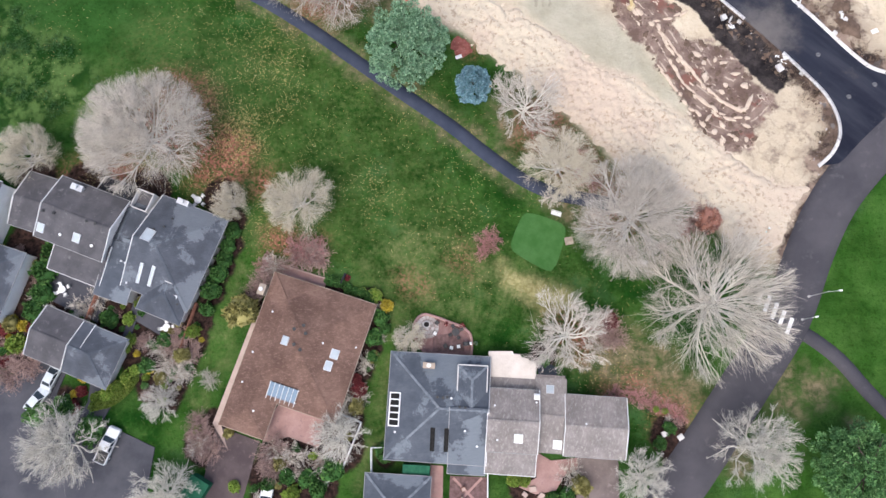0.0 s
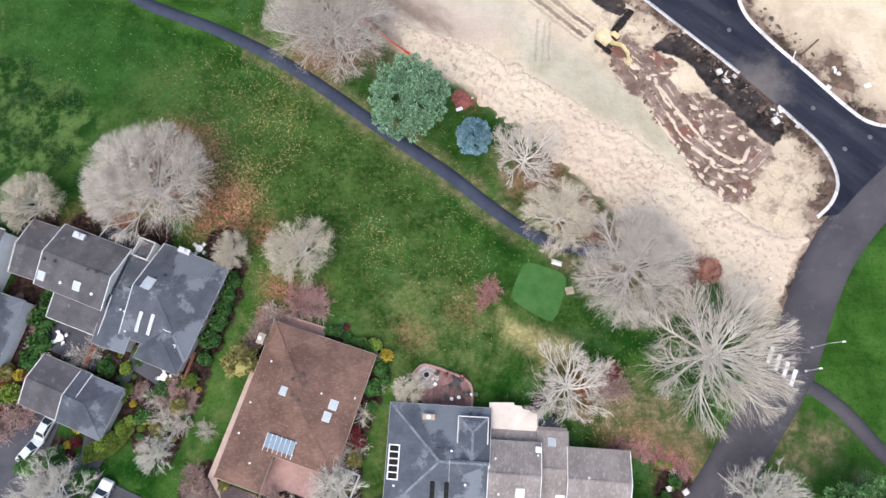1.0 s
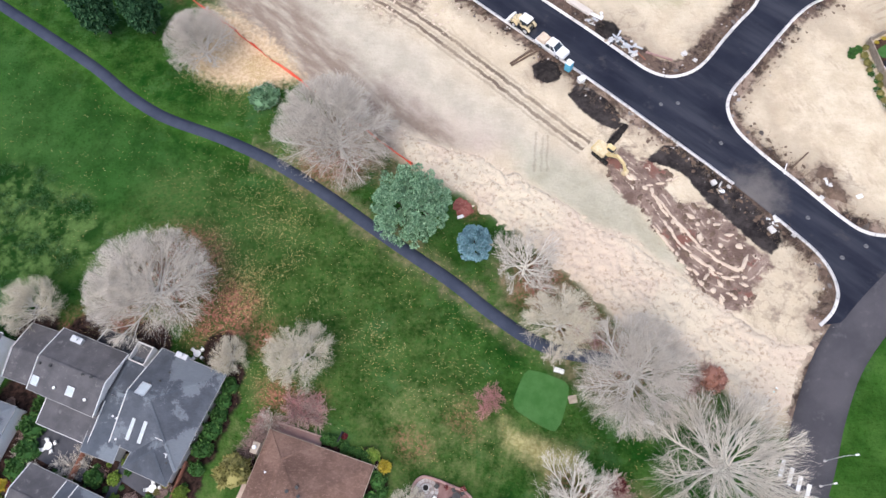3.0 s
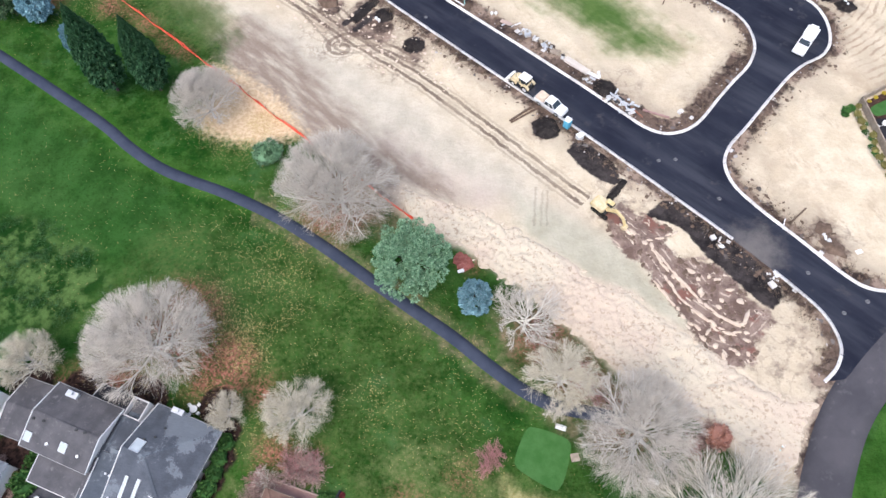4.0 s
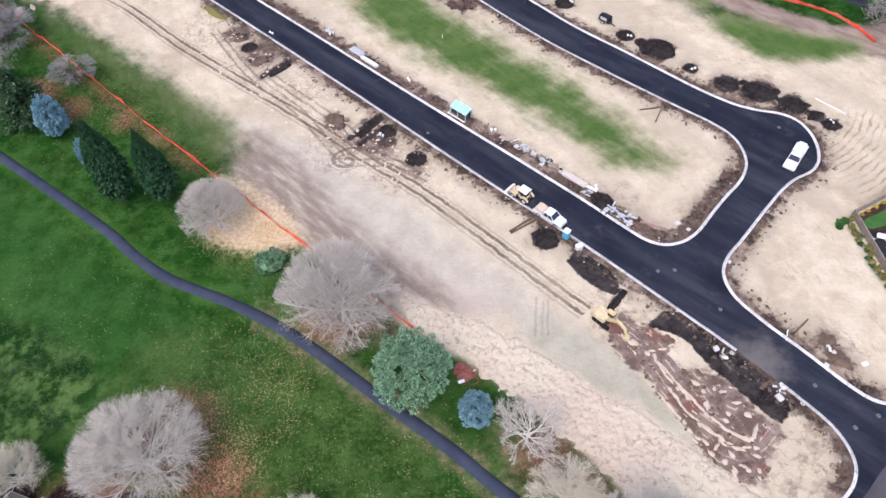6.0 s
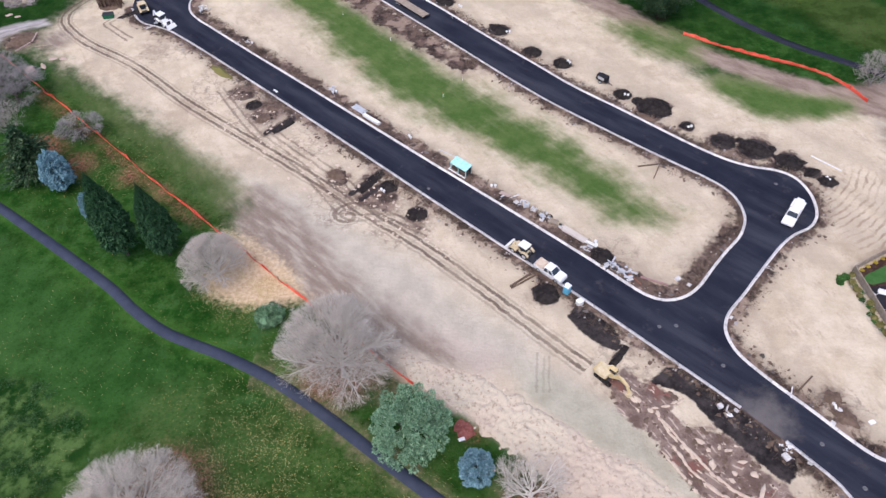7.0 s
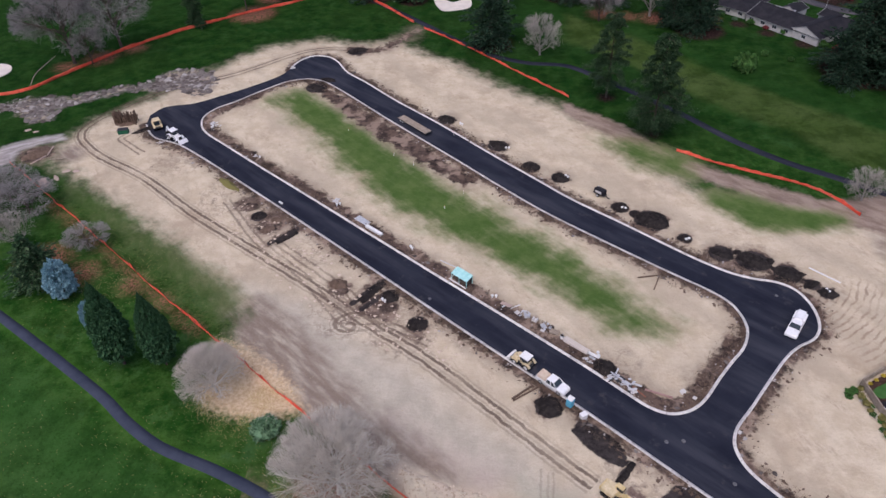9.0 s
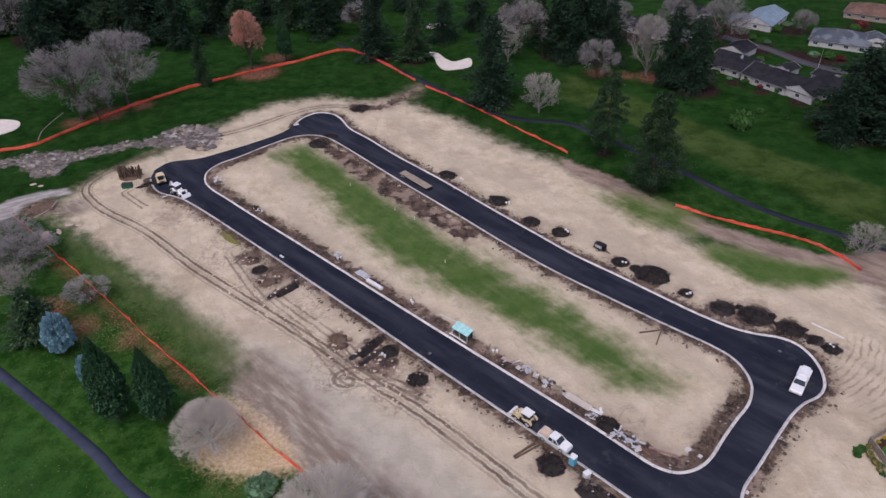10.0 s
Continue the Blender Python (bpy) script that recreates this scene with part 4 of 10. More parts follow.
def build_ground():
    def axis(lo, hi, step):
        core = np.arange(lo, hi + step / 2, step)
        out = np.cumsum(step * 1.35 ** np.arange(1, 28))
        out = out[out < 3500]
        return np.concatenate([lo - out[::-1], core, hi + out])
    xs, ys = axis(-178.0, 128.0, 0.75), axis(-34.0, 312.0, 0.75)
    X, Y = np.meshgrid(xs, ys)
    x, y = X.ravel(), Y.ravel()
    z = relief(x, y)
    nx, ny = len(xs), len(ys)
    i = np.arange(nx * ny).reshape(ny, nx)
    F = np.stack([i[:-1, :-1], i[:-1, 1:], i[1:, 1:], i[1:, :-1]], -1).reshape(-1, 4)
    me = mesh_of("ground", np.stack([x, y, z], 1), F)
    kerb = np.minimum.reduce([line_distance(x, y, WEST_L[::2]), line_distance(x, y, FAR_L[::2]), line_distance(x, y, ISLE_L[::2], True)])
    cart = np.minimum(line_distance(x, y, CART_L[::2]), line_distance(x, y, FARP_L[::2]))
    chips = area_distance(x, y, [(-53.8, 100.7), (-45.6, 98.0), (-36.6, 90.6), (-31.0, 81.9), (-35.0, 80.6), (-40.5, 79.8), (-45.0, 80.2), (-50.5, 82.4), (-55.0, 87.0), (-51.0, 92.0)])
    layers = {
        "sand": area_distance(x, y, SAND) / (1 + 3.4 * np.clip((y - 94) / 16, 0, 1) * np.clip((150 - x) / 40, 0, 1)),
        "straw": area_distance(x, y, STRAW),
        "mud": np.maximum(area_distance(x, y, MUD), blob_distance(x, y, [(27.4, 62.6, 2.6), (30.6, 60.6, 2.8), (24.6, 63.6, 1.8)])),
        "brown": area_distance(x, y, BROWN),
        "pale": area_distance(x, y, [(-52, 118), (-30.0, 82.0), (-14.0, 70.5), (7.0, 64.0), (21.6, 55.0), (26.0, 53.0), (22.0, 62.0), (8.0, 76.5), (-14.0, 95.0), (-36.0, 112.0)]),
        "strip": 0.7 - 1.0 * np.clip((132 - y) / 25, 0, 1) + 0.36 * np.maximum.reduce([area_distance(x, y, [(-64.0, 207.5), (-55.5, 211.5), (-46.0, 203.5), (-31.0, 184.5), (-14.0, 164.0), (0.0, 147.5), (14.0, 135.0), (26.0, 122.5), (36.0, 113.0), (43.0, 103.5), (40.0, 100.0), (30.0, 103.5), (18.0, 116.0), (6.0, 128.5), (-6.0, 139.0), (-24.0, 155.0), (-40.0, 178.0), (-52.0, 197.0)]),
                                    area_distance(x, y, [(62.8, 148.1), (69.0, 149.2), (78.8, 144.1), (91.7, 139.2), (83.3, 136.8), (71.7, 138.6)]) * 1.6 + 0.8, area_distance(x, y, [(40.2, 178.6), (50.8, 175.2), (61.8, 167.7), (59.0, 162.2), (47.8, 166.7)]) - 1.6]),
        "verge": np.maximum.reduce([blob_distance(x, y, [(q[0], q[1], 1.0 + q[2]) for q in HEAPS_WEST + HEAPS_EAST + HEAPS_BROWN]) - 0.6, 2.5 - kerb, np.where((x - 50) * 105 + (y - 105) * 115 < 0, 4.1, 2.5) - line_distance(x, y, ISLE_L[::2], True), np.where((y > 15) & (y < 34) & (side_distance(x, y, COLL_L[::2]) < 0), 5.0 - line_distance(x, y, COLL_L[::2]), -9), blob_distance(x, y, [(-29, 116, 3), (-19, 109, 4), (-11, 103, 3), (-50, 141, 5), (-58, 149, 4), (61, 121, 5)]), np.maximum.reduce([1.9 - line_distance(x, y, np.array(q, float)) for q in DIGS]),
                                    area_distance(x, y, [(-46, 243), (-32, 248.5), (-19, 266), (-15.5, 263), (-27, 244.5), (-38, 240)]) * 0.6 - 0.2, area_distance(x, y, [(-54, 219), (-44, 213), (-25, 191.5), (-5, 169), (4, 158), (-1, 155.5), (-18, 172), (-34, 190), (-50, 212)])]),
        "rut_main": side_distance(x, y, RUT_L),
        "rut_loop": side_distance(x, y, smooth_line([(-64.7, 151.0), (-51.9, 133.2), (-38.4, 120.0), (-29.6, 108.4), (-25.5, 104.0), (-21.0, 103.8), (-16.0, 103.5), (-10.5, 101.5)], 1.5)),
        "rut_more": nearest(side_distance(x, y, smooth_line([(-49.0, 134.5), (-37.0, 123.6), (-27.5, 115.0), (-21.5, 107.6), (-14.5, 103.0), (-8.0, 98.6)], 1.5)),
                            side_distance(x, y, smooth_line([(-96.0, 175.0), (-103.0, 181.0), (-106.0, 184.0), (-104.0, 187.0)], 1.5))),
        "rut_ring": side_distance(x, y, smooth_line([(-23.0, 108.4), (-26.0, 108.0), (-28.6, 106.2), (-28.4, 103.6), (-26.2, 102.4), (-24.4, 103.4), (-25.0, 105.0), (-27.0, 104.6)], 0.6)),
        "rut_side": np.where(y > 150, side_distance(x, y, smooth_line([(-31.0, 244.5), (-24.0, 256.0), (-18.5, 266.5)], 2)), side_distance(x, y, smooth_line([(13.4, 69.5), (12.9, 65.5), (12.6, 61.0)], 1.5))),
        "scuff": np.maximum(area_distance(x, y, [(-56, 106), (-46.5, 95.0), (-34.0, 83.0), (-18.0, 70.5), (-6.0, 65.5), (-6, 71), (-20.0, 83.0), (-29.0, 94.0), (-38.0, 106.0), (-47, 113)]),
                            blob_distance(x, y, [(-14.0, 70.5, 5.5), (-7.0, 67.5, 4.0), (-20.0, 76.0, 5.0), (-50, 141, 4), (-118, 176, 4), (104, 128, 7)])),
        "damp": area_distance(x, y, [(8.9, 67.5), (17.2, 62.8), (22.8, 59.4), (25.6, 58.5), (31.8, 50.2), (34.3, 46.2), (37.5, 41.5), (33.0, 42.0), (27.6, 47.4), (20.4, 50.2), (14.6, 55.0), (9.6, 60.0)]) + 0.6,
        "blush": blob_distance(x, y, [(-4.5, 69.5, 6.0), (-10.5, 73.0, 6.0), (-15.0, 78.0, 5.0), (2.0, 67.5, 5.0)]),
        "thin": area_distance(x, y, [(-118, 166), (-97.0, 150.5), (-70.0, 131.0), (-51.0, 117.5), (-48.5, 111.0), (-54.5, 105.0), (-66.0, 115.0), (-86.0, 132.5), (-112, 155)]) - 1.5,
        "rank": area_distance(x, y, [(-96, 68), (-80.7, 64.5), (-66.5, 58.0), (-61.5, 52.0), (-64.0, 45.0), (-70.4, 41.1), (-96, 37)]),
        "scrub": np.maximum.reduce([np.where((x > -40) & (x < 24), 1.5 - np.abs(line_distance(x, y, CART_L[::2]) - 1.2), -9), blob_distance(x, y, [(9.5, 42.5, 6.5), (14.5, 35.5, 6.0), (20.0, 31.0, 4.5), (-22.0, 66.0, 8.0), (-15.0, 62.0, 3.5), (15.5, 27.0, 3.4), (20.0, 23.5, 4.0), (47.5, 0.0, 3.4), (51.0, -2.2, 3.2), (47.0, -4.6, 3.0), (39.6, -11.5, 3.4), (54.5, 0.0, 2.0), (57.0, -7.5, 2.0)]),
                                    area_distance(x, y, [(15.0, 2.0), (20.0, 7.0), (26.1, 7.5), (30.9, 4.2), (35.7, -0.9), (31.6, -6.8), (23.5, -2.0)]) + 0.5]),
        "lane": side_distance(x, y, smooth_line([(25.0, 62.5), (30.5, 55.5), (33.6, 49.6), (36.4, 45.4), (40.4, 42.2), (44.6, 41.2), (48.0, 44.0)], 1.0)),
        "arc": np.hypot(x - 62.0, y - 128.0) % 60,
        "arcs": blob_distance(x, y, [(80.0, 106.0, 9.0), (84.0, 97.0, 8.0), (86, 113, 6), (8.0, 104.0, 4)]),
        "black": np.maximum.reduce([blob_distance(x, y, [(q[0], q[1], 0.62 * (q[2] + q[3])) for q in HEAPS_WEST + HEAPS_EAST]) - 0.3,
                                    area_distance(x, y, [(18.6, 77.4), (20.8, 80.4), (24.0, 77.6), (27.2, 74.4), (27.9, 71.9), (27.1, 69.3), (24.1, 70.8), (20.8, 73.8)]),
                                    area_distance(x, y, [(31.4, 63.2), (34.8, 66.2), (37.4, 66.0), (39.2, 64.4), (43.2, 60.0), (47.4, 56.0), (49.9, 52.4), (52.3, 49.4), (51.9, 47.0), (49.9, 44.9), (48.4, 46.1), (45.5, 49.5), (42.6, 53.1), (41.1, 54.7), (37.3, 60.7)]),
                                    area_distance(x, y, [(28.0, 71.0), (29.0, 70.0), (25.8, 66.2), (24.9, 67.2)]), np.maximum.reduce([0.75 - line_distance(x, y, np.array(q, float)) for q in DIGS])]),
        "rocks": np.maximum.reduce([area_distance(x, y, q) for q in ROCKY]),
        "churn": blob_distance(x, y, [(51, 38, 8), (-28, 108, 8), (-14, 102, 8), (-52, 140, 9), (-38, 128, 7), (-64, 152, 9), (60, 122, 6), (62, 58, 6), (28, 66, 7), (66, 126, 6), (30, 92, 5), (-84, 172, 9), (46, 88, 5)]),
        "silt": area_distance(x, y, SILT),
        # painted dimming grows with distance and out past both sides
        "far_dim": np.clip((y - 150) / 30 + np.clip((np.abs(x + 20) - 105) / 40, 0, 2), -3, 3),
        "litter": np.maximum(blob_distance(x, y, LITTER), 3.6 - line_distance(x, y, [(-112.0, 150.0), (-90.0, 130.2), (-74.2, 116.3), (-58.6, 103.0)])),
        "bed": np.maximum.reduce([blob_distance(x, y, BEDS_WEST + BEDS_EAST), 0.25 * blob_distance(x, y, DARK_FAR)] + [area_distance(x, y, b) for b in BED_AREAS]),
        "chips": chips,
        "lawn": np.maximum.reduce([area_distance(x, y, [(-47.5, -9.0), (-38.0, 20.0), (-29.5, 24.0), (-36.0, 7.0), (-41.0, -12.0)]), area_distance(x, y, [(-18.0, -18.0), (-11.5, 6.0), (-13.5, 13.0), (-17.0, 5.0), (-21.0, -18)]),
                                   area_distance(x, y, [(54.0, 16.0), (66.0, 32.0), (95.0, 55.0), (110.0, 20.0), (70.0, -30.0), (37.0, -22.0), (45.0, -6.0)]),
                                   2.2 - cart]),
        "fairway": np.maximum.reduce([area_distance(x, y, [(-150, 134), (-117, 107), (-88.5, 90), (-64.0, 72.5), (-49.0, 63.5), (-36.5, 56.5), (-30.0, 47.5), (-36.0, 44.0), (-45.0, 46.5), (-58.5, 51.0), (-71.5, 58.0), (-90.0, 68.0), (-150, 104)]),
                                      area_distance(x, y, [(150, 170), (95, 188), (58, 215), (20, 262), (-12, 330), (30, 330), (70, 250), (105, 215), (150, 195)]),
                                      area_distance(x, y, [(-250, 300), (-150, 262), (-110, 300), (-70, 320), (-90, 360), (-250, 360)])]),
        "lean": np.maximum.reduce([area_distance(x, y, [(-18.5, -18), (-13.4, 2), (-12.2, 12), (-18, 17), (-12, 24), (2, 22), (12, 10), (12, 4), (2, 8), (-9, 10.5), (-9.5, 4), (-13, -14)]), area_distance(x, y, [(-46, -8), (-41.5, 2), (-38.5, 14), (-36, 26), (-31, 22), (-35, 8), (-41, -8)]), area_distance(x, y, [(22, 3), (30, 1), (36, -6), (33, -8), (24, -3)])]),
        "mown": area_distance(x, y, [(40, 275), (63, 252), (74, 239), (86, 218), (99, 204), (123, 180), (112, 158), (102, 169), (95, 183), (82, 195), (69, 211), (57, 229), (37, 250)]),
        "dry": area_distance(x, y, [(4.4, 19.0), (7.4, 16.3), (12.6, 14.6), (15.9, 13.4), (16.5, 10.4), (12.4, 10.1), (8.6, 12.0), (5.3, 14.3)]),
        "meadow": np.maximum.reduce([area_distance(x, y, [(-112, 152), (-62, 106), (-48, 98), (-46, 112), (-62, 130), (-84, 146)]) + 1, blob_distance(x, y, [(-50, 52, 12), (-38, 46, 12), (-24, 34, 10), (-6, 24, 8), (-14, 44, 10), (-84, 52, 10), (-74, 46, 8), (-28, 38, 9), (-10, 32, 8), (4, 14, 6), (10, 18, 4.5), (-3, 17, 8), (-1, 11, 6), (-30, 50, 9), (-58, 44, 8), (-12, 0, 4.5), (-14, -8, 4.5), (-10, 9, 5), (-6, 13, 7), (-13, 17, 7), (-20, 24, 8), (-40, 3, 3), (-37, 14, 3), (26, 4, 7), (-22, 46, 9)]), area_distance(x, y, [(6, 20), (10.0, 13.5), (18, 13), (17, 15.5), (9, 17)]) + 2]),
    }
    for name, d in layers.items():
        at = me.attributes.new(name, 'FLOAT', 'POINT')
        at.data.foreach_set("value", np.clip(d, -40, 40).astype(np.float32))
    me.polygons.foreach_set("use_smooth", [True] * len(me.polygons))
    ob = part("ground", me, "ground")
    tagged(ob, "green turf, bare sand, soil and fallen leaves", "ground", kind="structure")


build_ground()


def lumps(x, y, cell, seed):
    """Rounded clods packed side by side: height 0..1."""
    gx, gy = np.floor(x / cell), np.floor(y / cell)
    top = np.zeros(x.shape)
    for i in (-1, 0, 1):
        for j in (-1, 0, 1):
            cx, cy = gx + i, gy + j
            jx = lattice(cx, cy, 1.0, seed) * 0.5 + 0.5
            jy = lattice(cx, cy, 1.0, seed + 1) * 0.5 + 0.5
            size = cell * (0.62 + 0.24 * lattice(cx, cy, 1.0, seed + 2))
            d = np.hypot(x - (cx + jx) * cell, y - (cy + jy) * cell) / size
            top = np.maximum(top, np.sqrt(np.clip(1 - d * d, 0, 1)) * (0.6 + 0.4 * lattice(cx, cy, 1.0, seed + 3)))
    return top


def straw_cover():
    """A thick uneven layer of straw and sand clods with a ragged edge."""
    X, Y = np.meshgrid(np.arange(-17, 57, 0.2), np.arange(16, 73, 0.2))
    x, y = X.ravel(), Y.ravel()
    d = area_distance(x, y, STRAW) + 0.9 * lattice(x, y, 0.35, 31) + 0.6 * lattice(x, y, 1.1, 32)
    fade = np.clip(d / 0.7, 0, 1)
    rough = np.clip(0.62 + 0.55 * lattice(x, y, 0.11, 33), 0.2, 1)
    z = relief(x, y) - 0.06 + fade * (0.16 + rough * (0.42 * lumps(x, y, 0.9, 40) + 0.2 * lumps(x, y, 0.5, 50)) + 0.05 * lattice(x, y, 2.4, 34))
    ny, nx = X.shape
    i = np.arange(nx * ny).reshape(ny, nx)
    F = np.stack([i[:-1, :-1], i[:-1, 1:], i[1:, 1:], i[1:, :-1]], -1).reshape(-1, 4)
    F = F[(d[F] > -0.25).any(1)]
    used, F = np.unique(F, return_inverse=True)
    me = mesh_of("straw_cover", np.stack([x, y, z], 1)[used], F.reshape(-1, 4))
    tagged(part("straw_cover", me, "straw_ground", smooth=True), "pale lumpy layer of straw and sand clods", "ground", kind="structure")


straw_cover()


def gz(x, y):
    return float(relief(np.array([x], float), np.array([y], float))[0])


# ---- roads, kerbs, paths ----
outer = np.concatenate([WEST_L, EDGE_L, FAR_L[1:], np.array([(68.0, 41.5), (62.0, 36.0), (58.5, 33.2)])])
tagged(part("road_new", sheet([tuple(p) for p in outer], 0.075, [[tuple(p) for p in ISLE_L]]), "asphalt_new"), "fresh black asphalt loop road", "road", kind="structure")
tagged(part("road_old", sweep(COLL_L, [(3.6, -0.2), (3.6, 0.06), (1.8, 0.085), (0, 0.095), (-1.8, 0.085), (-3.6, 0.06), (-3.6, -0.2)][::-1]), "asphalt_old"), "worn grey asphalt road", "road", kind="structure")
KERB = [(0.22, 0.05), (0.22, 0.21), (0.19, 0.235), (-0.03, 0.235), (-0.08, 0.21), (-0.12, 0.10), (-0.36, 0.09), (-0.36, 0.02)]
KERB_BED = [(0.2, -0.1), (0.2, 0.045), (-0.34, 0.045), (-0.34, -0.1)]


def kerb_sections(bed, line, sgn, closed, length=3.05, joint=0.05):
    """Cast kerb lengths laid end to end with open joints."""
    pts = np.concatenate([line, line[:1]]) if closed else np.asarray(line)
    run = np.concatenate([[0], np.cumsum(np.linalg.norm(np.diff(pts, axis=0), axis=1))])
    n = max(1, round(run[-1] / length))
    for k in range(n):
        a, b = run[-1] * k / n + joint / 2, run[-1] * (k + 1) / n - joint / 2
        at = np.linspace(a, b, 4)
        chunk = np.stack([np.interp(at, run, pts[:, i]) for i in (0, 1)], 1)
        part("kerb_section", sweep(chunk, [(o * sgn, z) for o, z in KERB]), "kerb_concrete", bed)


first, last = np.where((WEST_L[:, 1] > 51.3))[0][0], np.where(WEST_L[:, 1] > 57.6)[0][0]
for nm, ln, sgn, cl in (("kerb_west", WEST_L[:first + 1], 1, False), ("kerb_west_far", WEST_L[last:], 1, False), ("kerb_outer", FAR_L, 1, False), ("kerb_island", ISLE_L, -1, True)):
    bed = tagged(part(nm, sweep(ln, [(o * sgn, z) for o, z in KERB_BED], cl), "concrete_dark"), "pale new concrete kerb and gutter in sections", "kerb", kind="structure")
    kerb_sections(bed, ln, sgn, cl)
PATH_P = [(1.1, -0.2), (1.1, 0.03), (0, 0.05), (-1.1, 0.03), (-1.1, -0.2)][::-1]
tagged(part("cart_path", sweep(CART_L, PATH_P), "asphalt_path"), "narrow bluish asphalt cart path", "path", kind="structure")
tagged(part("cart_path_far", sweep(FARP_L, [(o * 1.2, z) for o, z in PATH_P]), "asphalt_new"), "narrow dark asphalt cart path", "path", kind="structure")
tagged(part("foot_path", sweep(FOOT_L, PATH_P), "asphalt_old"), "grey asphalt footpath joining the road", "path", kind="structure")
for k in range(5):
    ang = math.atan2(10.4, 4.6)
    tagged(part("crosswalk_bar", box(-1.35, 1.35, -0.3, 0.3, 0.0, 0.008), "paint_white", m=pose(44.5 + k * 1.0, 12.3 - k * 1.15, 0.098, 0, 0, math.degrees(ang))), "worn white painted crossing bar", "road marking", "crossing bars", "structure")
# putting green with its apron
tagged(part("putting_green", sheet([tuple(p) for p in smooth_line([(8.6, 25.2), (9.2, 25.7), (14.8, 23.9), (15.3, 23.2), (13.7, 17.4), (12.9, 16.4), (12.2, 16.5), (7.0, 19.7), (6.7, 20.4)], 0.8, True)], 0.05), "green_turf"), "closely mown bright green tee", "tee", kind="structure")


# ---- trees and shrubs ----
def tubes(segs, sides=3):
    """Thin tapered tubes from rows of start, end, and the two radii."""
    s = np.asarray(segs, float)
    a, b, ra, rb = s[:, 0:3], s[:, 3:6], s[:, 6], s[:, 7]
    d = b - a
    d /= np.maximum(np.linalg.norm(d, axis=1, keepdims=True), 1e-9)
    ref = np.where(np.abs(d[:, 2:3]) > 0.9, np.array([[1.0, 0, 0]]), np.array([[0, 0, 1.0]]))
    u = np.cross(d, ref)
    u /= np.linalg.norm(u, axis=1, keepdims=True)
    v = np.cross(d, u)
    n = len(s)
    V = np.zeros((n, 2, sides, 3))
    for k in range(sides):
        w = math.cos(2 * math.pi * k / sides) * u + math.sin(2 * math.pi * k / sides) * v
        V[:, 0, k], V[:, 1, k] = a + w * ra[:, None], b + w * rb[:, None]
    base = (np.arange(n) * 2 * sides)[:, None]
    F = np.stack([np.concatenate([base + k, base + (k + 1) % sides, base + sides + (k + 1) % sides, base + sides + k], 1) for k in range(sides)], 1)
    return V.reshape(-1, 3), F.reshape(-1, 4)


def ribbons(rng, segs, wide):
    """Finest twigs: flat tapered slivers from rows of start and end."""
    s = np.asarray(segs, float)
    a, b = s[:, 0:3], s[:, 3:6]
    side = np.cross(b - a, rng.standard_normal(a.shape))
    side /= np.maximum(np.linalg.norm(side, axis=1, keepdims=True), 1e-9)
    w = wide * (0.7 + 0.6 * rng.random((len(s), 1)))
    V = np.stack([a + side * w, a - side * w, b - side * w * 0.45, b + side * w * 0.45], 1).reshape(-1, 3)
    return V, np.arange(len(s) * 4).reshape(-1, 4)


def sprays(rng, centres, along, length, width, roll=1.0, fold=0.25):
    """Small bent leaf or needle sprays: two quads each, in a shallow V."""
    n = len(centres)
    along = along / np.maximum(np.linalg.norm(along, axis=1, keepdims=True), 1e-9)
    r = rng.standard_normal((n, 3)) * roll + np.array([0, 0, 0.001])
    side = np.cross(along, r)
    side /= np.maximum(np.linalg.norm(side, axis=1, keepdims=True), 1e-9)
    up = np.cross(side, along)
    L, W = length[:, None], width[:, None]
    p0 = centres - along * L * 0.5
    p1 = centres + along * L * 0.5
    q = centres + up * W * fold
    V = np.stack([p0, q + side * W * 0.5, p1, q - side * W * 0.5], 1)
    F = np.arange(n * 4).reshape(n, 4)
    return V.reshape(-1, 3), F


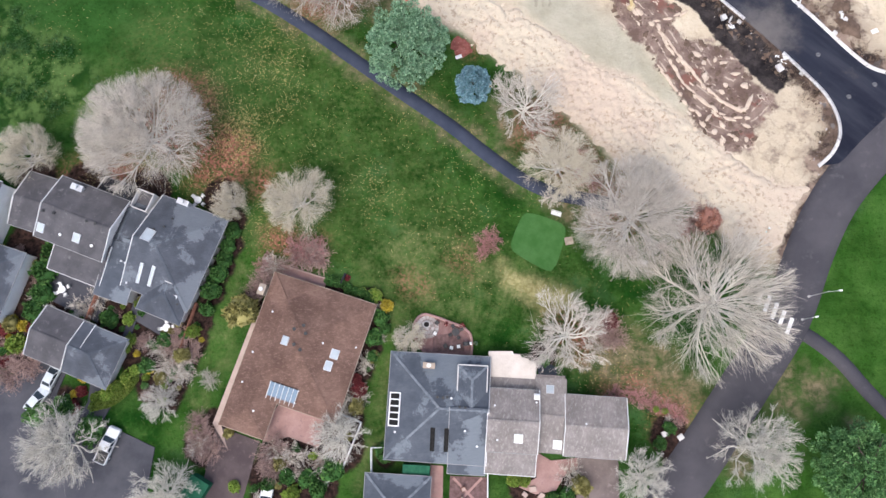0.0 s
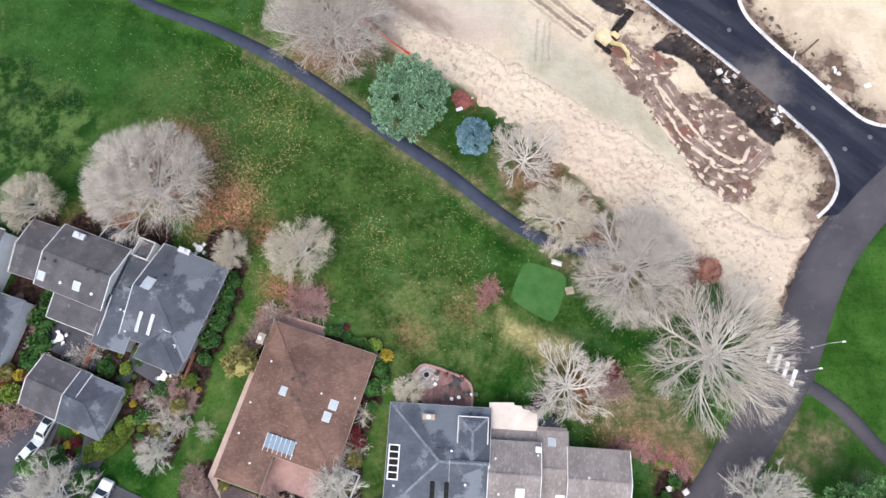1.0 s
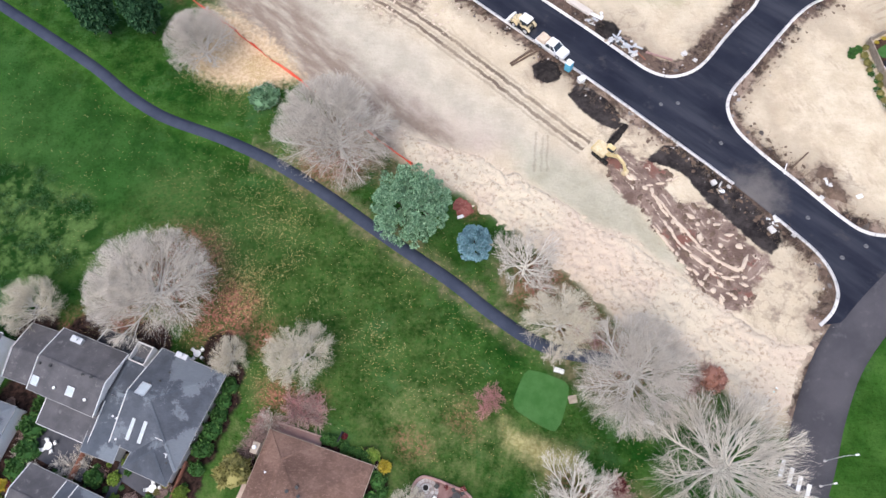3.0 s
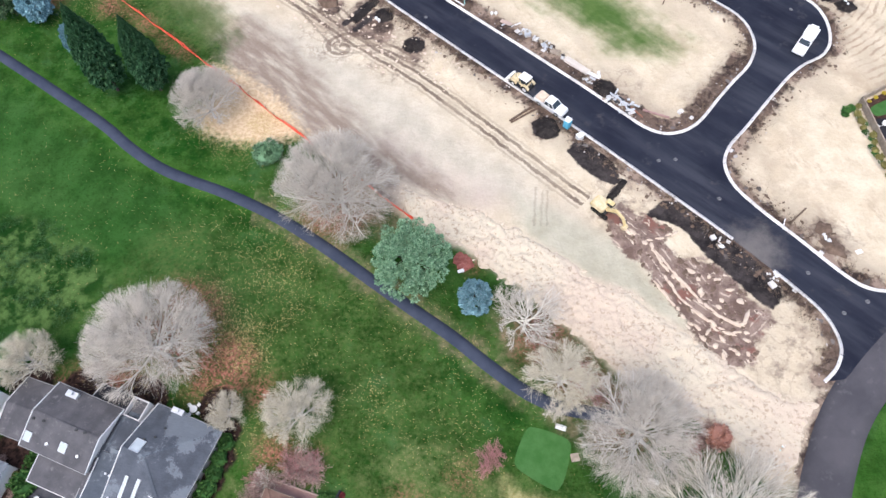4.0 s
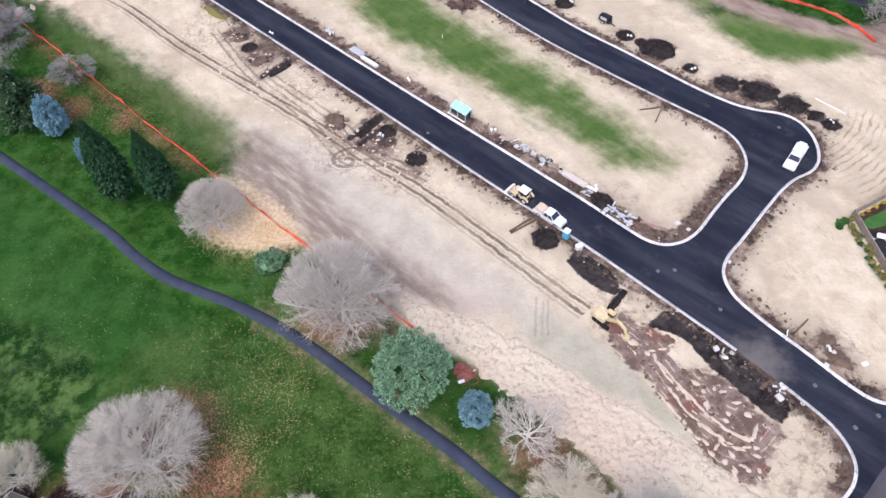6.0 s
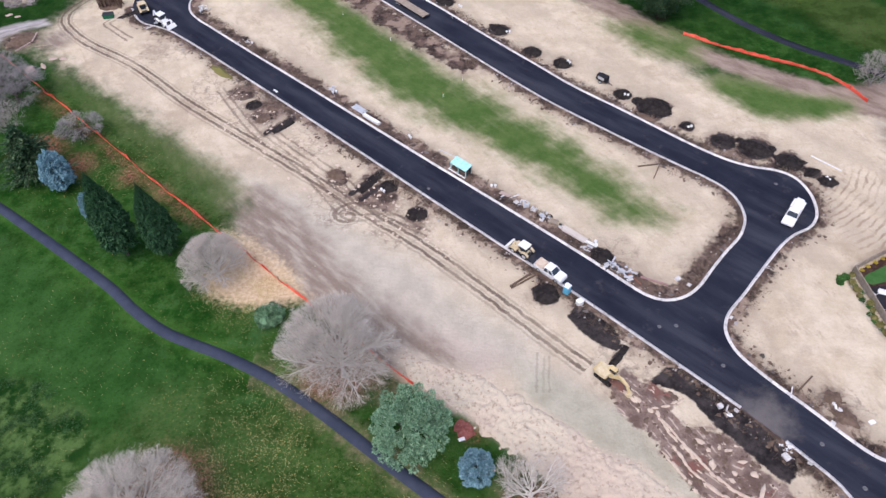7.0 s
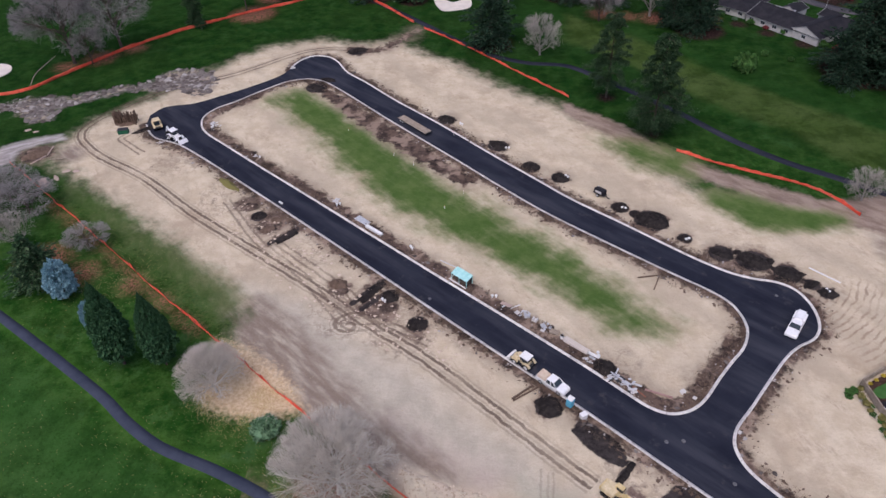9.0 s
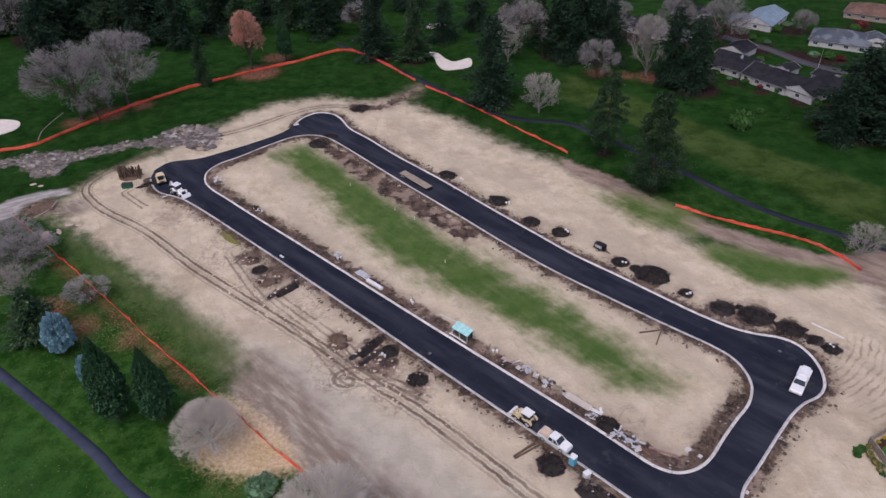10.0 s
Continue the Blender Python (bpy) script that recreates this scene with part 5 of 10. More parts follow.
def bare_tree_data(seed, height, radius, trunk_h, limbs=8, spread=0.75, crook=0.16, kids=(7, 7, 8), trunk_r=0.3, rise=0.5, twig=0.022, droop=0.0, low=0.35, ragged=0.35, lift=3.0, fray=0.75, fine_len=0.9, thick=0.5):
    """Limbs and twigs of a leafless tree, grown level by level inside a rounded crown."""
    rng = np.random.default_rng(seed)
    wood, twigs, fine = [], [], []
    cz, hz = trunk_h + (height - trunk_h) * low, (height - trunk_h) * (1 - low)

    def room(p, d):
        """How far the crown's rounded outline lies from p along d."""
        lo_h = hz if p[2] + d[2] > cz else max(cz - trunk_h * 0.7, 0.5)
        q = np.array([p[0] / radius, p[1] / radius, (p[2] - cz) / lo_h])
        e = np.array([d[0] / radius, d[1] / radius, d[2] / lo_h])
        aa, bb, cc = e @ e, q @ e, q @ q - 1
        disc = bb * bb - aa * cc
        return max((-bb + math.sqrt(disc)) / aa, 0.05) if disc > 0 else 0.05

    def branch(p, d, length, r, level):
        n = 4 if level <= 1 else (3 if level == 2 else (2 if level == 3 else 1))
        pts, dirs = [p], [d]
        for _ in range(n):
            d = d + rng.standard_normal(3) * (crook if level < 3 else 0.24) + np.array([0, 0, (0.10 - droop) if level < 3 else (0.04 - droop)])
            d = d / np.linalg.norm(d)
            p = p + d * length / n
            pts.append(p), dirs.append(d)
        for i in range(n):
            t0, t1 = i / n, (i + 1) / n
            row = (*pts[i], *pts[i + 1], r * (1 - 0.72 * t0), r * (1 - 0.72 * t1))
            (wood if level < 3 else (twigs if level == 3 else fine)).append(row)
        if level >= 4 or level - 1 >= len(kids):
            return
        k = kids[level - 1]
        for j in range(k):
            t = (0.28 + 0.72 * (j + rng.random()) / k) * n
            i = min(int(t), n - 1)
            q = pts[i] + (pts[i + 1] - pts[i]) * (t - i)
            d0 = dirs[i + 1]
            w = rng.standard_normal(3)
            w -= (w @ d0) * d0
            w /= np.linalg.norm(w)
            out = np.array([q[0], q[1], 0.0])
            out /= max(np.linalg.norm(out), 0.3)
            nd = d0 * (0.85 if level < 3 else 0.55) + w * (spread if level < 3 else spread + 0.1) + out * (0.22 if level < 3 else fray) + np.array([0, 0, 0.22 - droop])
            nd /= np.linalg.norm(nd)
            reach = min(length * (0.62 if level < 3 else fine_len), room(q, nd) * (1.02 if level < 3 else 1.15) + 0.4) * (1.05 - ragged * rng.random() * 1.6 if level < 3 else 0.45 + 0.8 * rng.random())
            branch(q, nd, reach, max(r * thick * (1 - 0.4 * t / n), twig), level + 1)

    p, d, seg = np.zeros(3), np.array([0, 0, 1.0]), 5
    prev, lean = np.array([0, 0, -0.3]), rng.standard_normal(2) * 0.04
    crown_top = trunk_h + (height - trunk_h) * 0.55
    spine = []
    for i in range(seg + 1):
        z = crown_top * i / seg
        q = np.array([lean[0] * z + 0.1 * rng.standard_normal() * (i > 1), lean[1] * z + 0.1 * rng.standard_normal() * (i > 1), z])
        if i:
            wood.append((*prev, *q, trunk_r * (1 - 0.75 * (i - 1) / seg) * (1.25 if i == 1 else 1), trunk_r * (1 - 0.75 * i / seg)))
        spine.append(q)
        prev = q
    for j in range(limbs):
        z = trunk_h * 0.85 + (crown_top - trunk_h * 0.85) * (j + 0.3 * rng.random()) / limbs
        t = z / crown_top * seg
        i = min(int(t), seg - 1)
        q = spine[i] + (spine[i + 1] - spine[i]) * (t - i)
        a = j * 2.4 + rng.random() * 0.5
        up = rise * (0.6 + 0.5 * j / limbs + lift * (j / limbs) ** 3)
        nd = np.array([math.cos(a), math.sin(a), up])
        nd /= np.linalg.norm(nd)
        branch(q, nd, room(q, nd) * (0.8 + 0.2 * rng.random()), trunk_r * (0.55 - 0.2 * j / limbs), 1)
    return wood, twigs, fine


def bare_tree(name, label, seed, bark, twig_mat, **kw):
    wood, twigs, fine = bare_tree_data(seed, **kw)
    tv, tf = tubes(twigs, 3)
    rv, rf = ribbons(np.random.default_rng(seed), fine, kw.get("twig", 0.03))
    ob = thing(name, label, "tree")
    part("trunk", mesh_of("trunk", *tubes(wood, 5)), bark, ob, "trunk and bare limbs", smooth=True)
    part("crown", mesh_of("crown", np.concatenate([tv, rv]), np.concatenate([tf, rf + len(tv)])), twig_mat, ob, "fine bare twigs")
    return ob


def fir_data(seed, height, radius, whorls=34, per=9, needles=13, droop=0.28, shape=0.85, spray=0.75, start=0.1, uneven=0.16):
    rng = np.random.default_rng(seed)
    wood = [(0, 0, -0.3, 0, 0, height * 0.97, radius * 0.075 + 0.08, 0.03)]
    C, A, Ls = [], [], []
    for w in range(whorls):
        t = start + (1 - start) * w / whorls
        z = height * t
        reach = radius * (1 - (t - start) / (1 - start)) ** shape * (0.8 + 0.35 * rng.random()) + 0.15
        n = max(4, int(per * (0.5 + 0.5 * reach / radius)))
        for j in range(n):
            a = w * 1.7 + 2 * math.pi * (j + 0.5 * rng.random()) / n
            ln = reach * (0.62 + 0.5 * rng.random()) * (1 + uneven * math.sin(2 * a + seed + z * 0.35) + uneven * math.sin(3 * a - z * 0.6))
            d = np.array([math.cos(a), math.sin(a), 0.12])
            tip = np.array([0, 0, z]) + d * ln - np.array([0, 0, droop * ln])
            wood.append((0, 0, z, *tip, 0.05, 0.015))
            k = max(3, int(needles * ln / radius) + 2)
            s = (0.25 + 0.8 * rng.random(k))[:, None]
            base = np.array([0, 0, z]) + (tip - np.array([0, 0, z])) * s
            side = np.stack([-math.sin(a) * np.ones(k), math.cos(a) * np.ones(k), np.zeros(k)], 1) * rng.standard_normal((k, 1)) * 0.2 * ln
            C.append(base + side * (1.15 - s) + rng.standard_normal((k, 3)) * 0.08)
            A.append(np.tile(d - np.array([0, 0, 0.35]), (k, 1)) + rng.standard_normal((k, 3)) * 0.4)
            Ls.append(spray * (0.6 + 0.7 * rng.random(k)))
    C, A, Ls = np.concatenate(C), np.concatenate(A), np.concatenate(Ls)
    return wood, sprays(rng, C, A, Ls, Ls * 0.5)


def fir_tree(name, label, seed, leaf, **kw):
    wood, foliage = fir_data(seed, **kw)
    ob = thing(name, label, "tree")
    part("trunk", mesh_of("trunk", *tubes(wood, 5)), "bark_dark", ob)
    part("crown", mesh_of("crown", *foliage), leaf, ob, "dense needle sprays")
    return ob


def clump_data(seed, rx, ry, rz, clumps, per, spread, size, bottom=-0.5, lump=0.16, even=False):
    """Foliage in rounded clumps over a dome, with gaps between them."""
    rng = np.random.default_rng(seed)
    d = rng.standard_normal((clumps, 3))
    if even:
        k = np.arange(clumps) + 0.5
        h, a = 1 - 2 * k / clumps, k * 2.39996
        w = np.sqrt(1 - h * h)
        d = np.stack([w * np.cos(a), w * np.sin(a), h], 1) + 0.22 * d / math.sqrt(clumps / 60)
    d /= np.linalg.norm(d, axis=1, keepdims=True)
    d[:, 2] = np.where(d[:, 2] < bottom, -d[:, 2], d[:, 2])
    k = (0.80 + lump * rng.standard_normal((clumps, 1)))
    k = np.where(rng.random((clumps, 1)) < 0.25, k * 0.75, k)
    c = d * np.clip(k, 0.3, 1.02) * np.array([rx, ry, rz])
    o = rng.standard_normal((clumps, per, 3))
    o /= np.linalg.norm(o, axis=2, keepdims=True)
    P = (c[:, None] + o * spread * (0.5 + 0.5 * rng.random((clumps, per, 1)))).reshape(-1, 3)
    A = (o + d[:, None] * 0.6 + 0.4 * rng.standard_normal(o.shape)).reshape(-1, 3)
    L = size * (0.6 + 0.8 * rng.random(len(P)))
    return sprays(rng, P, A, L, L * 0.62)


def shrub(name, label, seed, leaf, r, h, dense=90, size=0.3, category="shrub"):
    """A rounded bush: short stems and a clumped leafy crown."""
    rng = np.random.default_rng(seed)
    V, F = clump_data(seed, r, r * 0.92, h * 0.55, dense, 13, r * 0.19, size * 1.25, -0.75, 0.1)
    V[:, 2] = np.maximum(V[:, 2] + h * 0.5, 0.03)
    core, cf = [], []
    for i in range(7):
        for j in range(12):
            a, b = 2 * math.pi * j / 12, math.pi * i / 6
            k = 0.84 + 0.09 * noise.noise((math.cos(a) * 2 + seed, math.sin(a) * 2, i * 0.9))
            core.append((r * k * math.sin(b) * math.cos(a), r * k * math.sin(b) * math.sin(a), max(h * 0.5 + h * 0.52 * k * math.cos(b), 0.02)))
            if i < 6:
                cf.append((i * 12 + j, (i + 1) * 12 + j, (i + 1) * 12 + (j + 1) % 12, i * 12 + (j + 1) % 12))
    F = np.concatenate([F, np.array(cf) + len(V)])
    V = np.concatenate([V, np.array(core)])
    ob = thing(name, label, category)
    stems = []
    for k in range(7):
        a = k * 0.9
        stems.append((0.08 * math.cos(a), 0.08 * math.sin(a), -0.15, r * 0.5 * math.cos(a), r * 0.5 * math.sin(a), h * 0.7, 0.04, 0.015))
    part("stem_base", mesh_of("stem_base", *tubes(stems, 4)), "bark_dark", ob)
    part("foliage", mesh_of("foliage", V, F), leaf, ob)
    return ob


def twiggy(name, label, seed, twig_mat, r, h, stems=26, category="shrub"):
    """A leafless shrub: a spray of arching stems with side twigs."""
    rng = np.random.default_rng(seed)
    rows = []
    for k in range(stems):
        a, up = rng.random() * 6.283, 0.5 + rng.random() * 1.3
        d = np.array([math.cos(a), math.sin(a), up])
        d /= np.linalg.norm(d)
        p = np.array([0.15 * math.cos(a), 0.15 * math.sin(a), -0.1])
        ln = r * (0.8 + 0.5 * rng.random())
        for s in range(4):
            d = d + rng.standard_normal(3) * 0.2 + np.array([0, 0, -0.08])
            d /= np.linalg.norm(d)
            q = p + d * ln / 4
            q[2] = min(max(q[2], 0.05), h)
            rows.append((*p, *q, 0.035 - 0.006 * s, 0.03 - 0.006 * s))
            for _ in range(5):
                e = d * 0.7 + rng.standard_normal(3) * 0.6 + np.array([0, 0, 0.2])
                e /= np.linalg.norm(e)
                m0 = p + (q - p) * rng.random()
                m1 = m0 + e * ln * 0.22 * (0.5 + rng.random())
                m1[2] = min(max(m1[2], 0.05), h * 1.05)
                rows.append((*m0, *m1, 0.018, 0.010))
                for _ in range(2):
                    g2 = e + rng.standard_normal(3) * 0.6
                    g2 /= np.linalg.norm(g2)
                    m2 = m1 + g2 * ln * 0.12
                    m2[2] = max(m2[2], 0.05)
                    rows.append((*m1, *m2, 0.012, 0.008))
            p = q
    ob = thing(name, label, category)
    part("stem_spray", mesh_of("stem_spray", *ribbons(rng, rows, 0.022)), twig_mat, ob)
    return ob


def stand(ob, x, y, turn=0.0, size=1.0, tall=None):
    """Puts the first of a kind in its place."""
    ob.matrix_basis = pose(x, y, gz(x, y) - 0.03, 0, 0, turn) @ Matrix.Diagonal((size, size, tall or size, 1))
    return ob


def again(ob, x, y, turn=0.0, size=1.0, tall=None, label=""):
    """A copy of a thing elsewhere, at another size."""
    keep = ob.matrix_basis.copy()
    ob.matrix_basis = Matrix.Identity(4)
    c = copy_thing(ob, pose(x, y, gz(x, y) - 0.03, 0, 0, turn) @ Matrix.Diagonal((size, size, tall or size, 1)))
    ob.matrix_basis = keep
    if label:
        c["label"] = label
    return c


# broad hazy grey ones by the fairway
haze = bare_tree("bare_tree", "large leafless tree with a hazy grey rounded crown", 15, "bark_grey", "twig_grey", height=15, radius=9.9, trunk_h=3.0, limbs=26, kids=(9, 9, 15), trunk_r=0.4, rise=0.7, twig=0.0115, ragged=0.22, crook=0.11, fray=0.6, fine_len=0.9, lift=2.2, thick=0.6)
stand(haze, -49.4, 37.2, 20)
again(haze, -22.4, 64.6, 140, 1.06)
again(haze, 24.3, 23.2, 250, 0.92, 0.95)
again(haze, -49.6, 86.4, 75, 0.68, 0.72, "leafless tree with a dense rounded grey crown over orange leaves")
tan_tree = bare_tree("bare_tree", "small leafless tree with a tan rounded crown", 22, "bark_grey", "twig_tan", lift=4.5, height=8, radius=5.4, trunk_h=1.4, limbs=22, kids=(8, 8, 11), trunk_r=0.24, rise=0.75, twig=0.0115, ragged=0.3, fray=0.5, crook=0.13, thick=0.58)
stand(tan_tree, -25.9, 27.0, 10, 1.05)
again(tan_tree, -37.4, 27.4, 60, 0.62)
again(tan_tree, 14.2, 32.4, 130, 1.14, 1.0, "leafless multi-stemmed tree over red leaf litter")
again(tan_tree, -69.7, 35.2, 200, 0.95, 1.05, "leafless tree beside the house roofs")
open_tree = bare_tree("bare_tree", "wide leafless tree with pale spreading limbs", 45, "bark_pale", "twig_pale", height=15, radius=11.8, trunk_h=2.2, limbs=34, kids=(7, 7, 8), trunk_r=0.46, rise=0.5, twig=0.0125, ragged=0.16, low=0.3, spread=0.44, crook=0.1, lift=3.5, fray=0.6, thick=0.6)
stand(open_tree, 35.0, 10.8, 40)
white_tree = bare_tree("bare_tree", "pale whitish leafless tree over the driveway", 64, "bark_pale", "twig_white", height=8.5, radius=6.6, trunk_h=1.2, limbs=28, kids=(7, 8, 10), trunk_r=0.22, rise=0.7, twig=0.016, ragged=0.6, crook=0.3, fray=0.9, thick=0.7, lift=2.6)
again(white_tree, 40.6, -9.8, 300, 1.02, 1.0, "pale leafless tree beside the road")
again(white_tree, 24.8, -14.0, 15, 0.68, 0.7, "small pale leafless tree by the driveway")
stand(white_tree, -59.6, -9.4, 100, 1.06)
again(white_tree, -44.4, -16.6, 220, 0.86, 0.9, "pale whitish leafless tree beside the forecourt")
sparse = bare_tree("bare_tree", "small leafless tree with pale crooked limbs", 58, "bark_pale", "twig_grey", height=8, radius=6.8, trunk_h=1.6, limbs=20, kids=(7, 7, 11), trunk_r=0.26, rise=0.45, twig=0.0115, thick=0.56, crook=0.24, ragged=0.5, fray=0.9)
stand(sparse, 14.2, 6.2, 210, 1.1)
again(sparse, 9.0, 41.8, 130, 1.0, 1.15, "leafless tree with pale forking limbs at the edge of the sand")
again(tan_tree, -9.0, 6.0, 10, 0.5, 0.42, "small leafless tree beside the brick patio")
again(white_tree, -46.6, -3.6, 40, 0.5, 0.5, "pale leafless shrub tree in a planting bed")
again(white_tree, -19.2, -8.2, 80, 0.7, 0.62, "pale leafless tree inside a white wall")

# evergreen trees near the path
rng = np.random.default_rng(5)
V, F = clump_data(44, 6.7, 6.7, 6.2, 250, 130, 0.78, 0.30, -0.35, 0.09, True)
V[:, 2] += 7.6
pine = thing("pine_tree", "large round grey-green pine with clumped needles", "tree")
limb_rows = [(0, 0, -0.3, 0.1, 0, 11.5, 0.34, 0.1)] + [(0, 0, 3.5 + k * 0.32, 4.6 * math.cos(k * 2.4), 4.6 * math.sin(k * 2.4), 6.2 + k * 0.28, 0.12, 0.04) for k in range(22)]
part("trunk", mesh_of("trunk", *tubes(limb_rows, 6)), "bark_dark", pine)
part("crown", mesh_of("crown", V, F), "needle_green", pine, "dense tufts of grey-green needles")
stand(pine, -9.2, 50.6)
V, F = clump_data(45, 6.6, 6.6, 5.4, 230, 130, 0.85, 0.30, -0.35, 0.1, True)
V[:, 2] += 6.4
evergreen = thing("evergreen_tree", "large round dark green evergreen with heavy clumps", "tree")
part("trunk", mesh_of("trunk", *tubes(limb_rows, 6)), "bark_dark", evergreen)
part("crown", mesh_of("crown", V, F), "leaf_evergreen", evergreen, "heavy clumps of glossy green leaves")
stand(evergreen, 53.2, -12.2, 120)
bl_V, bl_F = clump_data(51, 3.0, 3.0, 3.7, 190, 60, 0.40, 0.30, -0.95, 0.06, True)
t = np.clip((bl_V[:, 2] + 3.7) / 7.4, 0, 1)
bl_V[:, :2] *= (1.16 - 0.42 * t)[:, None]
bl_V[:, 2] += 3.9
blue = thing("blue_spruce", "blue-grey spruce with dense stiff needles", "tree")
part("trunk", mesh_of("trunk", *tubes([(0, 0, -0.3, 0, 0, 6.8, 0.18, 0.03)], 6)), "bark_dark", blue)
part("crown", mesh_of("crown", bl_V, bl_F), "needle_blue", blue)
stand(blue, 1.0, 45.6, 0, 1.05, 1.3)
again(blue, -91.4, 113.4, 70, 1.25, 1.55)
again(blue, -80.8, 103.6, 160, 0.75, 1.15)
cyp_V, cyp_F = clump_data(61, 4.3, 4.3, 8.6, 620, 26, 0.6, 0.5, -0.9, 0.05)
t = np.clip((cyp_V[:, 2] + 8.6) / 17.2, 0, 1)
cyp_V[:, :2] *= (1.12 * (1 - t) ** 0.75 + 0.1)[:, None] * np.where(t < 0.1, 0.8, 1)[:, None]
cyp_V[:, 2] += 8.9
cypress = thing("cypress_tree", "tall dark green cone-shaped cypress", "tree")
part("trunk", mesh_of("trunk", *tubes([(0, 0, -0.3, 0, 0, 15.5, 0.3, 0.04)], 6)), "bark_dark", cypress)
part("crown", mesh_of("crown", cyp_V, cyp_F), "needle_cypress", cypress)
stand(cypress, -70.8, 93.8, 0, 1.12, 1.36)
again(cypress, -61.9, 93.6, 90, 1.0, 1.2)
again(cypress, -78.6, 296.0, 30, 0.95, 1.35, "tall narrow dark conifer beyond the orange fence")
def shaggy_fir(label, seed, height, radius, low, sides, clumps=260):
    """A column of hanging boughs: heavy uneven clumps in rising turns round one trunk."""
    rg = np.random.default_rng(seed)
    o = thing("fir_tree", label, "tree")
    t = rg.random(clumps) ** 0.9
    wide = radius * np.where(t < 0.22, 0.3 + 3.2 * t, 1.0 - 0.78 * ((t - 0.22) / 0.78) ** 1.25)
    a = rg.uniform(0, 2 * math.pi, clumps)
    lean = 1 + 0.2 * np.sin(a * 3 + t * 9 + sides) + 0.3 * rg.standard_normal(clumps)
    r = wide * (0.45 + 0.55 * rg.random(clumps) ** 0.5) * np.clip(lean, 0.4, 1.6)
    z = low + (height - low) * t
    mid_pt = np.stack([r * np.cos(a), r * np.sin(a), z], 1)
    limbs = [(0, 0, -0.3, 0.2, 0.1, height * 0.98, radius * 0.07, 0.04)] + [(0, 0, float(p[2]) + 0.6, float(p[0]), float(p[1]), float(p[2]), 0.07, 0.03) for p in mid_pt[::2]]
    part("trunk", mesh_of("trunk", *tubes(limbs, 5)), "bark_dark", o)
    per = 190
    c = np.repeat(mid_pt, per, 0)
    out = np.stack([np.cos(a), np.sin(a), np.full(clumps, -0.35)], 1)
    o3 = rg.standard_normal((len(c), 3))
    size = np.repeat((0.55 + 0.75 * (1 - t)) * (0.75 + 0.5 * rg.random(clumps)), per)[:, None] * radius / 5.5
    c = c + o3 * size * np.array([0.46, 0.46, 0.36]) + np.repeat(out, per, 0) * (rg.random((len(c), 1)) - 0.4) * size * 1.6
    along = np.repeat(out, per, 0) + 0.7 * rg.standard_normal((len(c), 3))
    ln = 0.42 * (0.6 + 0.8 * rg.random(len(c)))
    part("foliage", mesh_of("foliage", *sprays(rg, c, along, ln, ln * 0.42)), "needle_fir", o, "heavy hanging dark green boughs")
    return o


fir = fir_tree("fir_tree", "dark conifer with drooping branches", 71, "needle_fir", height=30, radius=6.0, whorls=40, per=13, needles=44, spray=0.72, shape=0.72, start=0.07, uneven=0.26)
stand(fir, -99.4, 118.2, 40, 1.05, 0.5)
stand(shaggy_fir("tall broad dark green fir beside the cart path", 171, 30.5, 6.6, 1.6, 0.6, 230), 54.8, 182.0)
stand(shaggy_fir("tall open-branched green fir beside the cart path", 174, 27.0, 6.0, 4.2, 2.2, 150), 45.0, 205.2)
big = fir_tree("fir_tree", "very tall broad dark fir", 73, "needle_dark", height=34, radius=8.6, whorls=36, per=12, needles=44, spray=0.95, shape=0.42, start=0.05, uneven=0.3)
stand(big, 9.5, 246.5)
conifers = [(-107.6, 270.8, 0.5, 0.72), (-197, 327, 1.3, 1.0), (-185, 337, 1.2, 1.1), (-169, 336, 1.3, 1.05), (-155, 335, 1.3, 1.1), (-146, 330, 1.1, 1.0), (-118, 352, 1.2, 1.1), (-225, 350, 1.3, 1), (-40, 300, 0.95, 0.95), (-22, 295, 0.95, 0.9), (130, 220, 1.3, 0.85), (140, 214, 1.3, 0.85), (-196, 370, 1.3, 1.1), (-218, 378, 1.3, 1.1), (-98, 362, 1.3, 1.1), (-64, 352, 0.9, 0.9), (-10.0, 318, 0.8, 0.6), (-132, 318, 1.0, 1.0), (-106, 330, 1.0, 1.0),
            ]
conifers += [(40.5, 298, 0.85, 1.0), (49.5, 291, 0.95, 1.0), (33, 306, 0.8, 0.95), (57, 300, 0.8, 0.9), (-152, 322, 1.1, 1.1), (-166, 322, 1.2, 1.0), (-122, 338, 1.1, 1.1), (-112, 346, 1.1, 1.0), (-176, 350, 1.2, 1.0), (-75, 366, 1.0, 1.0), (-55, 375, 1.0, 1.0), (136, 226, 1.1, 0.9), (150, 240, 1.0, 0.8), (122, 212, 0.7, 0.7), (104, 330, 0.7, 0.6), (62, 345, 0.9, 0.8), (-205, 352, 1.1, 1.0), (-235, 338, 1.2, 0.9),
              (86, 256, 0.8, 0.85), (79, 262, 0.75, 0.9), (92, 264, 0.6, 0.8), (47, 290, 0.8, 0.85), (60, 288, 0.8, 0.8), (38, 300, 0.7, 0.85), (146, 205, 1.1, 0.8), (5, 335, 0.8, 0.6), (-85, 342, 1.1, 1), (-68, 330, 1.0, 1.0), (-180, 288, 1.0, 0.9), (22, 345, 0.9, 0.8), (-30, 370, 1.1, 1)]
for k, (x, y, s, tl) in enumerate(conifers):
    again(big if k % 3 else fir, x, y, k * 67, s * (1 if k % 3 else 1.25), tl, "dark conifer among the far trees" if k > 0 else "dark conifer beside the orange fence")

